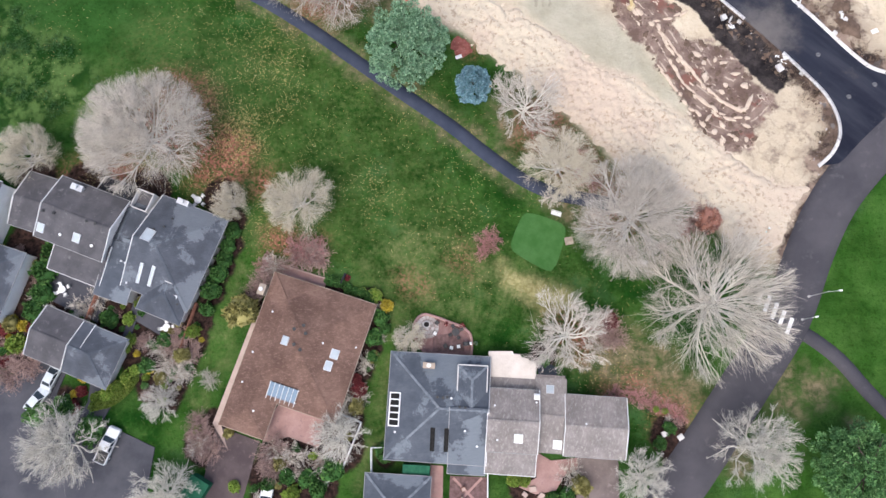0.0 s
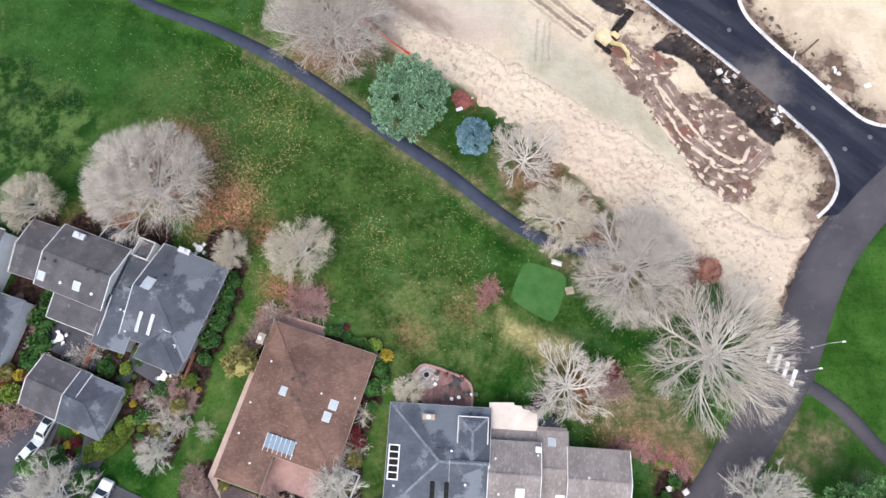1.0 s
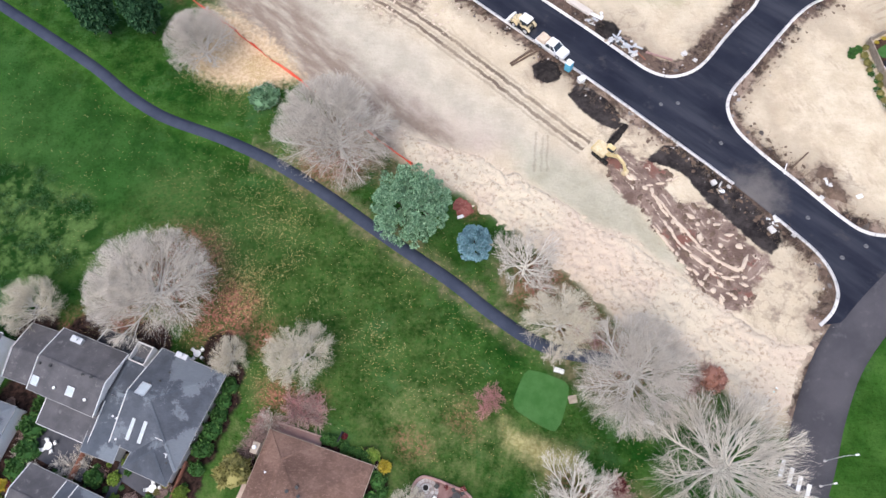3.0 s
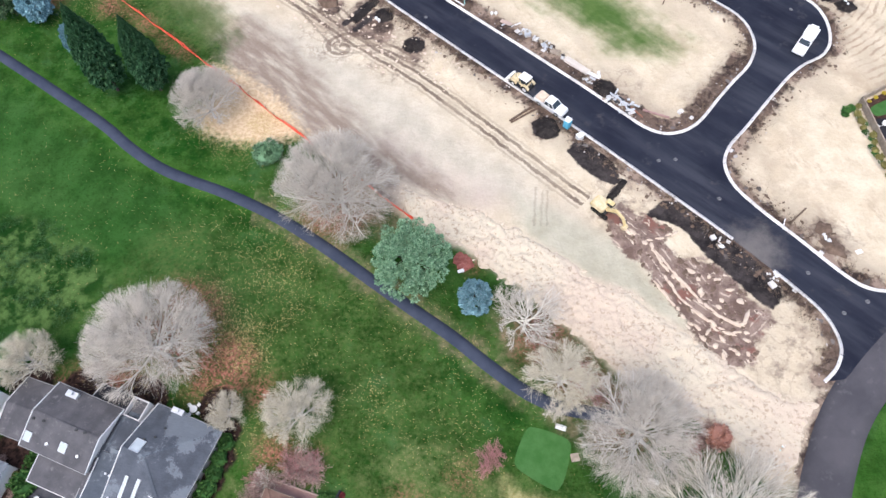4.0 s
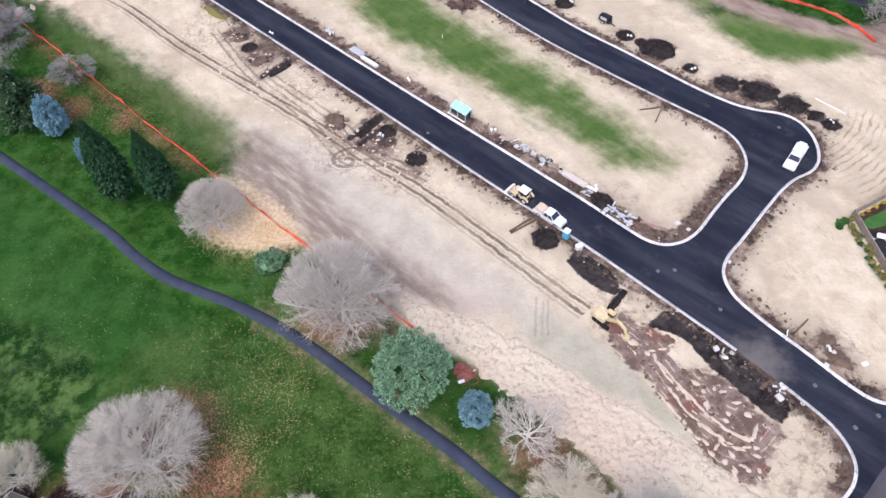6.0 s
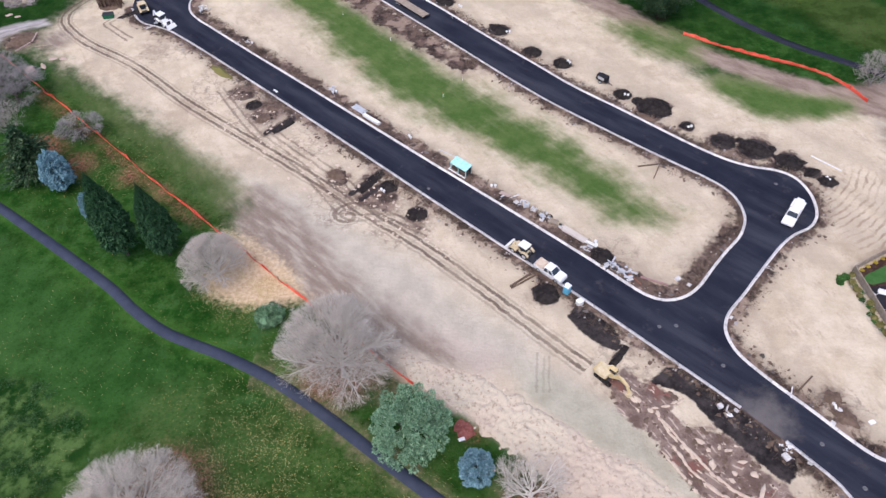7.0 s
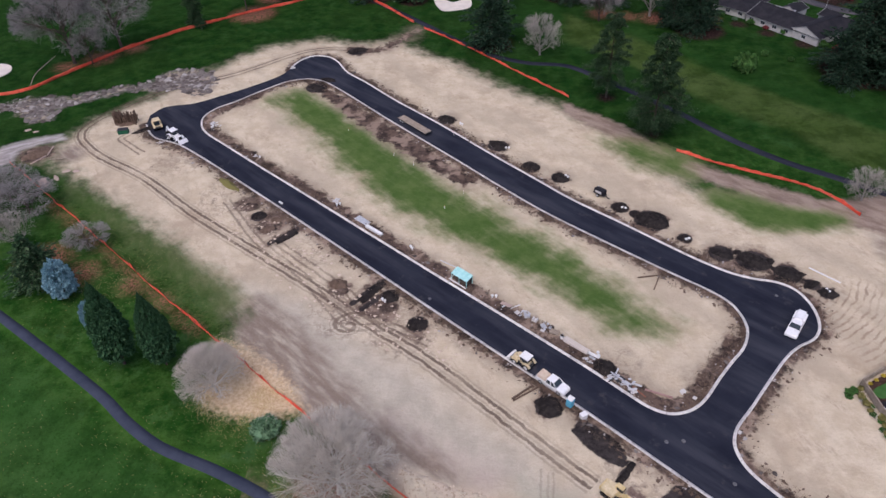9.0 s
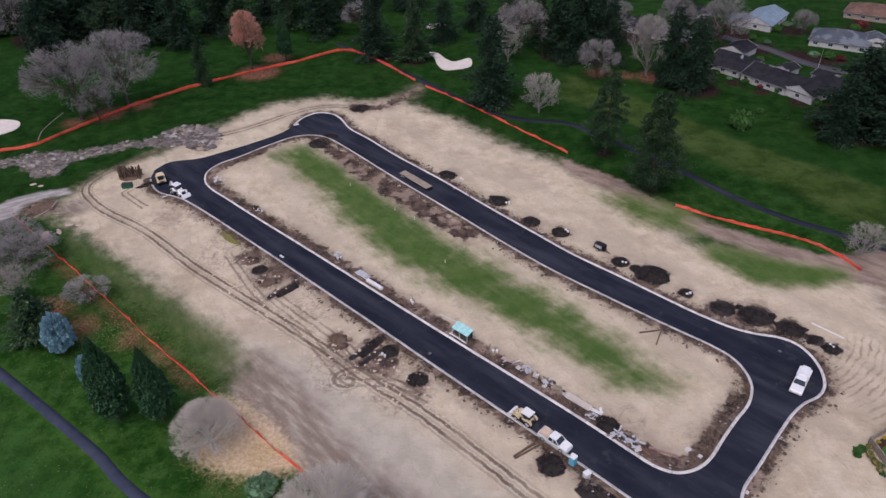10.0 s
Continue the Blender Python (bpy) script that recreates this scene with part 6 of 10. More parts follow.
# leafless trees of the far side
wispy = bare_tree("bare_tree", "tall leafless dark grey tree leaning over grass", 81, "bark_dark", "twig_dark", height=27, radius=14.5, trunk_h=5.0, limbs=17, kids=(7, 8, 9), trunk_r=0.55, rise=1.1, twig=0.03, droop=0.09, low=0.45, ragged=0.35, lift=1.2)
stand(wispy, -144.0, 238.5, 0, 1.08)
again(wispy, -130.2, 249.5, 120, 1.12, 1.1)
again(wispy, -137.0, 238.0, 60, 0.45, 0.5)
brushy = bare_tree("bare_tree", "tall pale leafless tree over red leaves", 83, "bark_far", "twig_far", height=21, radius=7.5, trunk_h=1.4, limbs=20, kids=(7, 7, 9), trunk_r=0.4, rise=2.1, twig=0.026, low=0.5, ragged=0.5, lift=1.2)
stand(brushy, 72.5, 272.0, 10, 1.15)
again(brushy, 18.0, 290.0, 80, 0.8, 0.75, "pale leafless tree beyond the fairway")
vase = bare_tree("bare_tree", "pale spiky leafless tree on the far fairway", 87, "bark_far", "twig_far", height=14.5, radius=8.0, trunk_h=0.9, limbs=18, kids=(7, 7, 8), trunk_r=0.3, rise=1.2, twig=0.022, low=0.5, ragged=0.55, lift=1.5)
stand(vase, 26.5, 238.0, 200)
again(vase, -112.0, 132.0, 10, 0.7, 0.7, "pale leafless tree with fanned limbs behind the fence")
for k, (x, y, s) in enumerate([(24, 300, 0.85), (52, 268, 0.6), (110, 300, 0.8), (-215, 330, 1.0), (-50, 330, 0.6), (62, 305, 0.8), (96, 322, 0.6), (152, 318, 0.4), (-116.0, 146.0, 0.62), (-124.0, 152.0, 0.62), (-128.0, 142.0, 0.6), (-94.0, 132.0, 0.4)]):
    again(wispy, x, y, 40 + k * 80, s, s * (1 if k < 8 else 0.55), "leafless grey tree behind the orange fence" if k > 7 else "leafless grey tree by the far houses")
again(vase, 100.8, 147.5, 75, 0.72, 0.62, "leafless spreading tree at the end of the cart path")
rust = bare_tree("rust_tree", "tree with thin rust-pink autumn leaves", 91, "bark_dark", "leaf_rust", height=22, radius=6.0, trunk_h=5.5, limbs=24, kids=(7, 7, 8), trunk_r=0.3, rise=2.4, twig=0.05, low=0.3, ragged=0.4, lift=1.0)
stand(rust, -91.0, 285.0, 0, 1.15, 1.15)

# shrubs
green_b = stand(shrub("shrub", "clipped round green shrub in a planting bed", 101, "leaf_green", 1.25, 1.5), -15.1, 12.5)
lime_b = stand(shrub("shrub", "round yellow-green shrub in a planting bed", 102, "leaf_lime", 1.2, 1.5), -42.8, 7.3)
yellow_b = stand(shrub("shrub", "round yellow shrub in a planting bed", 103, "leaf_yellow", 1.1, 1.3), -12.7, 11.1)
olive_b = stand(shrub("shrub", "loose olive-brown tall shrub beside the house", 104, "leaf_olive", 2.2, 3.6, 160, 0.4), -34.8, 10.2, 0, 1.25)
pink_b = stand(twiggy("shrub", "leafless pinkish shrub in a planting bed", 105, "twig_pink", 1.7, 1.6, 44), -32.6, 15.2)
maroon_b = stand(shrub("shrub", "low dark red shrub", 106, "leaf_maroon", 1.4, 1.2, 90, 0.28), -16.8, -1.6)
red_tw = stand(twiggy("shrub", "leafless reddish twig shrub on the grass", 107, "twig_red", 1.9, 1.5), 3.0, 20.8)
tan_tw = stand(twiggy("shrub", "leafless pale twig shrub", 108, "twig_pale", 2.0, 1.8), -39.9, 0.0, 0, 0.8)
for x, y, s in [(-16.6, 13.2, 0.75), (-17.6, 13.4, 0.6), (-18.8, 13.9, 0.7), (-20.2, 14.8, 0.75), (-21.6, 15.0, 0.8), (-13.6, 9.2, 1.1), (-12.9, 7.6, 0.8), (-14.6, 6.2, 1.2), (-14.9, 3.4, 0.8), (-16.2, 8.9, 0.8), (-38.4, 18.6, 1.2), (-39.2, 16.2, 1.3), (-40.2, 13.6, 1.4), (-38.0, 20.8, 1.1), (-37.4, 23.2, 1.2), (-40.8, 10.6, 1.0),
                ] + [(-67.0, 17.0, 1.7), (-67.2, 13.4, 1.5), (-66.4, 20.4, 1.3), (-68.2, 10.8, 1.4), (-62.3, -4.4, 1.6), (-24.2, -14.6, 1.2), (-20.4, -13.4, 1.5), (-22.6, -16.2, 1.2), (-27.2, -14.2, 1.1), (-30.0, -15.4, 1.0), (-12.8, -11.0, 1.2), (14.2, -16.6, 1.0), (12.4, -17.4, 1.0), (-56.2, 9.4, 1.2), (-54.0, 15.2, 0.9), (11.4, 2.8, 0.8), (-49.6, 2.0, 1.1), (-47.2, 6.0, 1.0)]:
    again(green_b, x, y, x * 37, s, None, "broad leafy green bush on the far fairway" if y > 100 else "")
for x, y, s in [(-14.5, 12.7, 1.0), (-16.6, 13.3, 0.65), (-53.2, 9.3, 0.9), (-51.8, 11.6, 0.7), (-70.6, 5.4, 1.4), (-55.6, -2.4, 1.0), (-54.2, -1.2, 1.0), (-52.8, 0.2, 0.9), (-57.2, -2.8, 0.9), (-51.6, 1.4, 0.8), (-53.4, 4.8, 0.8), (-52.6, 6.2, 0.8), (8.0, -14.6, 0.9), (6.4, -14.8, 0.9), (-26.2, -16.6, 1.0), (-35.2, -15.8, 0.8)]:
    again(lime_b, x, y, x * 53, s)
for x, y, s in [(-59.6, 0.2, 0.75), (-70.0, 8.2, 0.9), (-49.5, 1.4, 0.7), (-61.0, -2.2, 0.6)]:
    again(yellow_b, x, y, x * 71, s)
for x, y, s in [(-71.8, 8.6, 0.6), (-44.2, 3.6, 0.6), (-47.4, 0.2, 0.5), (-17.0, -4.2, 0.6), (-28.4, -12.4, 0.5), (16.2, -15.4, 0.7), (-36.4, -8.0, 0.4)]:
    again(olive_b, x, y, x * 29, s)
for x, y, s in [(-33.4, 13.4, 1.0), (-30.4, 16.6, 1.3), (-26.0, 19.2, 1.7), (-24.0, 18.6, 1.4), (-71.2, 1.2, 1.6), (-68.6, 2.4, 1.4), (-46.0, 5.0, 1.0), (-43.2, 4.0, 1.0), (-44.6, 6.8, 1.0), (-40.2, -8.8, 1.3), (-41.2, -6.8, 1.1), (-39.0, -10.6, 1.2), (20.8, 7.6, 1.5), (22.0, 6.4, 1.2), (-29.2, -10.6, 1.5), (-28.8, -13.2, 1.2), (36.2, 24.4, 1.5)]:
    again(pink_b, x, y, x * 43, s)
for x, y, s in [(-19.0, 15.6, 0.4), (-17.4, -0.2, 0.8), (-60.8, -4.2, 0.8), (-59.8, -1.8, 0.7), (-72.4, 3.0, 0.9), (21.6, 8.4, 1.0)]:
    again(maroon_b, x, y, x * 61, s)
for x, y, s in [(2.2, 19.6, 0.7), (3.8, 22.0, 0.8), (-25.2, 19.8, 1.3), (-27.0, 20.2, 1.1), (-23.6, 19.4, 1.0), (-32.2, 18.0, 0.8), (17.6, 33.6, 1.2), (19.2, 31.0, 1.1), (33.6, 23.0, 1.0)]:
    again(red_tw, x, y, x * 47, s)
for x, y, s in [(-60.6, 11.0, 1.1), (-58.4, 12.6, 1.0), (-45.0, 0.6, 1.2), (-43.6, 1.4, 1.0), (-19.4, -6.0, 1.2), (-26.4, -11.6, 1.3), (-22.0, -12.0, 1.1), (-17.2, -2.6, 1.0), (-16.0, 2.2, 0.8), (-30.6, 17.6, 1.0), (13.2, 28.0, 0.9), (14.8, -14.0, 1.1), (19.2, 4.8, 0.9), (-41.0, -9.8, 0.9), (-47.0, 2.0, 1.0), (-38.0, 78.5, 1.0), (-48.4, 4.8, 0.9)]:
    again(tan_tw, x, y, x * 59, s)
sage_b = stand(shrub("shrub", "spreading sage-green juniper bush beside the cart path", 109, "leaf_sage", 3.2, 1.9, 150, 0.42), -37.8, 77.4)
again(green_b, 34.2, 25.6, 0, 0.9)

for x, y, w in [(29.5, -7.2, 0.85), (28.1, -9.4, 0.9)]:
    again(green_b, x, y, x * 40, w, 0.8, "dark clipped round shrub in a bark bed")
for x, y, w in [(21.7, -2.4, 0.7), (23.6, -2.5, 0.8), (25.6, -2.9, 0.8), (27.4, -3.5, 0.7), (29.4, -4.4, 0.75), (31.2, -5.4, 0.7)]:
    again(red_tw, x, y, x * 63, w, 0.5, "low reddish brush along a lawn edge")

dark_b = stand(shrub("shrub", "broad dark green juniper beside the driveway", 111, "leaf_green", 2.1, 1.7, 130, 0.3), -66.2, -5.2)
again(dark_b, -57.6, -7.6, 70, 1.15, 0.9)
again(dark_b, 94.4, 223.0, 40, 1.9, 3.0, "broad leafy green bush on the far fairway")
# low planting in the garden beds
SEATS = [(-74.6, 15.2, 5.6), (-63.6, 14.4, 2.6), (-63.4, 12.6, 2.2), (-47.9, 9.5, 2.2), (-49.2, 9.2, 2.0)]
bed_rng = np.random.default_rng(23)
kinds = [green_b, lime_b, tan_tw, pink_b, olive_b, dark_b, maroon_b, yellow_b]
for area, count, scale, weights in [(BED_AREAS[0], 34, 0.52, (8, 5, 7, 4, 2, 4, 2, 2)), (BED_AREAS[1], 20, 0.62, (6, 4, 2, 6, 2, 4, 4, 2)), (BED_AREAS[2], 8, 0.5, (5, 3, 3, 1, 0, 2, 0, 2)), (BED_AREAS[3], 20, 0.55, (7, 3, 4, 5, 2, 3, 2, 0)),
                                    ([(-16.4, 13.2), (-12.6, 11.0), (-12.8, 6.0), (-15.4, 0.2), (-18.2, -6.2), (-18.9, -5.9), (-16.3, 0.6), (-13.9, 8.0)], 16, 0.4, (8, 3, 3, 2, 1, 2, 2, 1)), ([(-43.0, -7.4), (-39.8, -6.6), (-38.2, -10.6), (-40.6, -12.8), (-43.4, -10.6)], 9, 0.5, (1, 1, 2, 7, 0, 0, 1, 0)),
                                    ([(22.0, -2.0), (29.0, -3.8), (33.0, -6.4), (31.6, -7.6), (26.0, -5.2)], 9, 0.4, (1, 2, 4, 4, 3, 0, 0, 0))]:
    lo, hi = np.min(area, 0), np.max(area, 0)
    spots = bed_rng.uniform(lo, hi, (400, 2))
    spots = spots[(area_distance(spots[:, 0], spots[:, 1], area) > 0.5) & (blob_distance(spots[:, 0], spots[:, 1], SEATS) < 0)]
    kept = []
    for q in spots:
        if len(kept) < count and all((q[0] - k[0]) ** 2 + (q[1] - k[1]) ** 2 > 1.2 for k in kept):
            kept.append(q)
    for q in kept:
        k = int(bed_rng.choice(len(kinds), p=np.array(weights) / sum(weights)))
        again(kinds[k], float(q[0]), float(q[1]), float(bed_rng.uniform(0, 360)), scale * float(bed_rng.uniform(0.7, 1.35)) * (0.5 if k in (4, 5) else 1.0), None, "small garden shrub in dark planting soil")

# unmown clumps in the rough
rough_pts = np.random.default_rng(17).uniform((-90, 38), (-60, 64), (900, 2))
rough_pts = rough_pts[area_distance(rough_pts[:, 0], rough_pts[:, 1], [(-92, 66), (-75.7, 63.0), (-61.9, 56.3), (-61.0, 51.4), (-64.5, 45.7), (-70.4, 42.1), (-90, 38)]) > 0]
rough_pts = rough_pts[lattice(rough_pts[:, 0], rough_pts[:, 1], 0.25, 4) > 0.0]
rgr = np.random.default_rng(18)
base = np.repeat(np.concatenate([rough_pts, relief(rough_pts[:, 0], rough_pts[:, 1])[:, None] + 0.12], 1), 26, 0)
base[:, :2] += rgr.standard_normal((len(base), 2)) * 0.38
base[:, 2] += 0.18 * rgr.random(len(base))
blade = rgr.standard_normal((len(base), 3)) * 0.6 + np.array([0, 0, 0.6])
size = 0.22 * (0.6 + 0.8 * rgr.random(len(base)))
tagged(part("rough_grass", mesh_of("rough_grass", *sprays(rgr, base, blade, size, size * 0.6)), "leaf_weed"), "pale and dark green clumps of unmown grass", "grass", kind="stuff")
stand(shrub("shrub", "rust-brown leafy shrub at the sand edge", 110, "leaf_rust", 2.2, 2.2, 90, 0.34), 37.4, 24.2)


# ---- houses ----
def roof_bm(w, d, eave, slope, ends, thick=0.2):
    """A closed roof body over a w x d outline, ridge along x; ends: hip or gable at -x and +x."""
    bm = bmesh.new()
    x, y, top = w / 2, d / 2, eave + slope * d / 2
    l = -x + (min(y, x if ends[1] == 'hip' else w - 0.1) if ends[0] == 'hip' else 0)
    r = x - (min(y, x if ends[0] == 'hip' else w - 0.1) if ends[1] == 'hip' else 0)
    lo = [bm.verts.new((sx * x, sy * y, eave - thick)) for sx, sy in ((-1, -1), (1, -1), (1, 1), (-1, 1))]
    hi = [bm.verts.new((sx * x, sy * y, eave)) for sx, sy in ((-1, -1), (1, -1), (1, 1), (-1, 1))]
    a = bm.verts.new((l, 0, top))
    b = bm.verts.new((r, 0, top)) if r - l > 0.01 else a
    bm.faces.new(lo[::-1])
    for i in range(4):
        bm.faces.new((lo[i], lo[(i + 1) % 4], hi[(i + 1) % 4], hi[i]))
    for f in ((hi[0], hi[1], b, a), (hi[2], hi[3], a, b), (hi[1], hi[2], b), (hi[3], hi[0], a)):
        bm.faces.new(list(dict.fromkeys(f)))
    return bm, (l, r, top)


def stick(p, q, wide, high, bm=None):
    """A straight bar from p to q."""
    bm = bm or bmesh.new()
    p, q = Vector(p), Vector(q)
    got = bmesh.ops.create_cube(bm, size=1.0)
    m = Matrix.Translation((p + q) / 2) @ (q - p).to_track_quat('X', 'Z').to_matrix().to_4x4() @ Matrix.Diagonal(((q - p).length, wide, high, 1))
    bmesh.ops.transform(bm, matrix=m, verts=got["verts"])
    return bm


class Block:
    """One roofed body of a house: walls, roof, eave trim, ridge caps and windows."""

    def __init__(self, house, x, y, turn, w, d, eave, slope, roof, wall, ends=('hip', 'hip'), along='x', cap=None, trim="paint_white", inset=0.55, windows=(), base=-0.3):
        if along == 'y':
            turn, w, d = turn + 90, d, w
        gutter = "siding_grey" if trim in ("paint_white", "metal_pale") else trim
        self.house, self.m, self.w, self.d, self.eave, self.slope, self.ends = house, pose(x, y, 0, 0, 0, turn), w, d, eave, slope, ends
        bm, (l, r, top) = roof_bm(w, d, eave, slope, ends)
        self.l, self.r, self.top = l, r, top
        part("roof", bm, roof, house, m=self.m)
        wx, wy = w / 2 - inset, d / 2 - inset
        gx = [w / 2 - (0.25 if e == 'gable' else inset) for e in ends]
        part("wall", box(-gx[0], gx[1], -wy, wy, base, eave - 0.21), wall, house, m=self.m)
        for k, e in enumerate(ends):
            s = -1 if k == 0 else 1
            if e == 'gable':
                bm = bmesh.new()
                for off in (0.0, 0.06):
                    xx = s * (w / 2 - 0.02 + off)
                    vs = [bm.verts.new((xx, -d / 2 + 0.12, eave - 0.02)), bm.verts.new((xx, d / 2 - 0.12, eave - 0.02)), bm.verts.new((xx, 0, top - 0.12))]
                    bm.faces.new(vs if (off > 0) == (s > 0) else vs[::-1])
                bm.verts.ensure_lookup_table()
                for i in range(3):
                    j = (i + 1) % 3
                    bm.faces.new((bm.verts[i], bm.verts[j], bm.verts[3 + j], bm.verts[3 + i]))
                part("gable", bm, wall, house, m=self.m)
                bm = stick((s * (w / 2 + 0.07), -d / 2, eave - 0.03), (s * (w / 2 + 0.07), 0, top + 0.02), 0.09, 0.24)
                stick((s * (w / 2 + 0.07), d / 2, eave - 0.03), (s * (w / 2 + 0.07), 0, top + 0.02), 0.09, 0.24, bm)
                part("rake_board", bm, trim, house, m=self.m)
            else:
                part("gutter", box(s * (w / 2 + 0.05) - 0.04, s * (w / 2 + 0.05) + 0.04, -d / 2, d / 2, eave - 0.15, eave - 0.02, 0.02), gutter, house, m=self.m)
        for s in (-1, 1):
            part("gutter", box(-w / 2 - 0.12, w / 2 + 0.12, s * (d / 2 + 0.05) - 0.04, s * (d / 2 + 0.05) + 0.04, eave - 0.15, eave - 0.02, 0.02), gutter, house, m=self.m)
        if cap:
            caps = [((l, 0, top + 0.02), (r, 0, top + 0.02))] if r - l > 0.3 else []
            for k, e in enumerate(ends):
                if e == 'hip':
                    ex, rx = ((-w / 2, l), (w / 2, r))[k]
                    caps += [((ex, -d / 2, eave + 0.02), (rx, 0, top + 0.02)), ((ex, d / 2, eave + 0.02), (rx, 0, top + 0.02))]
            for p, q in caps:
                part("ridge_cap", stick(p, q, 0.34, 0.05), cap, house, m=self.m)
        for side, pos, ww, hh in windows:
            self.window(side, pos, ww, hh, inset)

    def window(self, side, pos, ww, hh, inset):
        wy, zc = self.d / 2 - inset, self.eave * 0.52
        if side in 'sn':
            m = self.m @ pose(pos, (-1 if side == 's' else 1) * wy, zc, 0, 0, 0 if side == 's' else 180)
        else:
            e = 0 if side == 'w' else 1
            gx = self.w / 2 - (0.25 if self.ends[e] == 'gable' else inset)
            m = self.m @ pose((-1 if side == 'w' else 1) * gx, pos, zc, 0, 0, -90 if side == 'w' else 90)
        bm = box(-ww / 2 - 0.1, ww / 2 + 0.1, -0.07, 0.02, hh / 2, hh / 2 + 0.1)
        box(-ww / 2 - 0.1, ww / 2 + 0.1, -0.09, 0.02, -hh / 2 - 0.1, -hh / 2, bm=bm)
        for a in (-ww / 2 - 0.1, ww / 2, -0.04):
            box(a, a + (0.1 if a != -0.04 else 0.08), -0.07, 0.02, -hh / 2, hh / 2, bm=bm)
        f = part("window", bm, "paint_white", self.house, m=m)
        part("pane", box(-ww / 2, ww / 2, -0.025, 0.01, -hh / 2, hh / 2), "pane", f)

    def z(self, x, y):
        """Height of the roof over a place of the world, and its tilt there."""
        p = self.m.inverted() @ Vector((x, y, 0))
        z = self.eave + self.slope * (self.d / 2 - abs(p.y))
        g = Vector((0, -self.slope * (1 if p.y > 0 else -1), 0))
        if self.ends[0] == 'hip' and self.slope * (self.w / 2 + p.x) + self.eave < z:
            z, g = self.eave + self.slope * (self.w / 2 + p.x), Vector((self.slope, 0, 0))
        if self.ends[1] == 'hip' and self.slope * (self.w / 2 - p.x) + self.eave < z:
            z, g = self.eave + self.slope * (self.w / 2 - p.x), Vector((-self.slope, 0, 0))
        n = (self.m.to_3x3() @ Vector((-g.x, -g.y, 1))).normalized()
        return z, n

    def on_roof(self, x, y, turn=0.0):
        z, n = self.z(x, y)
        xa = Vector((math.cos(radians(turn)), math.sin(radians(turn)), 0))
        xa = (xa - n * xa.dot(n)).normalized()
        ya = n.cross(xa)
        r = Matrix((xa, ya, n)).transposed().to_4x4()
        return Matrix.Translation((x, y, z)) @ r

    def skylight(self, x, y, w, d, turn, glass="skylight", rim="metal_pale"):
        m = self.on_roof(x, y, turn)
        bm = bmesh.new()
        for a, b, c, e in ((-w / 2 - .07, w / 2 + .07, -d / 2 - .07, -d / 2), (-w / 2 - .07, w / 2 + .07, d / 2, d / 2 + .07), (-w / 2 - .07, -w / 2, -d / 2, d / 2), (w / 2, w / 2 + .07, -d / 2, d / 2)):
            box(a, b, c, e, -0.05, 0.16, bm=bm)
        f = part("skylight", bm, rim, self.house, m=m)
        part("pane", box(-w / 2, w / 2, -d / 2, d / 2, 0.06, 0.12, 0.02), glass, f)

    def vent(self, x, y, r=0.09, h=0.35, mat="metal_pale"):
        z, n = self.z(x, y)
        part("vent_pipe", cyl(r, -0.1, h, 10, bm=cyl(r * 1.7, h, h + 0.06, 10)), mat, self.house, m=pose(x, y, z))

    def chimney(self, x, y, turn, w=1.3, d=0.8, h=1.2, mat="siding_tan"):
        z, n = self.z(x, y)
        c = part("chimney", box(-w / 2, w / 2, -d / 2, d / 2, -1.0, h, bm=box(-w / 2 - .08, w / 2 + .08, -d / 2 - .08, d / 2 + .08, h, h + .12)), mat, self.house, m=pose(x, y, z, 0, 0, turn))
        part("flue", cyl(0.2, h + 0.1, h + 0.5, 10, bm=cyl(0.32, h + 0.5, h + 0.6, 10)), "metal_pale", c)


def shed(house, x, y, turn, w, d, low, high, roof, wall, trim="paint_white"):
    """A single-slope wing: high at +y, low at -y."""
    m = pose(x, y, 0, 0, 0, turn)
    bm = bmesh.new()
    vs = [bm.verts.new(p) for p in ((-w / 2, -d / 2, low), (w / 2, -d / 2, low), (w / 2, d / 2, high), (-w / 2, d / 2, high), (-w / 2, -d / 2, low - .2), (w / 2, -d / 2, low - .2), (w / 2, d / 2, high - .2), (-w / 2, d / 2, high - .2))]
    for f in ((0, 1, 2, 3), (7, 6, 5, 4), (0, 4, 5, 1), (1, 5, 6, 2), (2, 6, 7, 3), (3, 7, 4, 0)):
        bm.faces.new([vs[i] for i in f])
    part("roof", bm, roof, house, m=m)
    part("wall", box(-w / 2 + .3, w / 2 - .3, -d / 2 + .45, d / 2 - .1, -0.3, low - 0.05), wall, house, m=m)
    part("gutter", box(-w / 2 - .1, w / 2 + .1, -d / 2 - .09, -d / 2 - .005, low - .15, low - .02, 0.02), trim, house, m=m)
    for s in (-1, 1):
        part("rake_board", stick((s * (w / 2 + .06), -d / 2, low - .06), (s * (w / 2 + .06), d / 2, high - .06), 0.08, 0.24), trim, house, m=m)


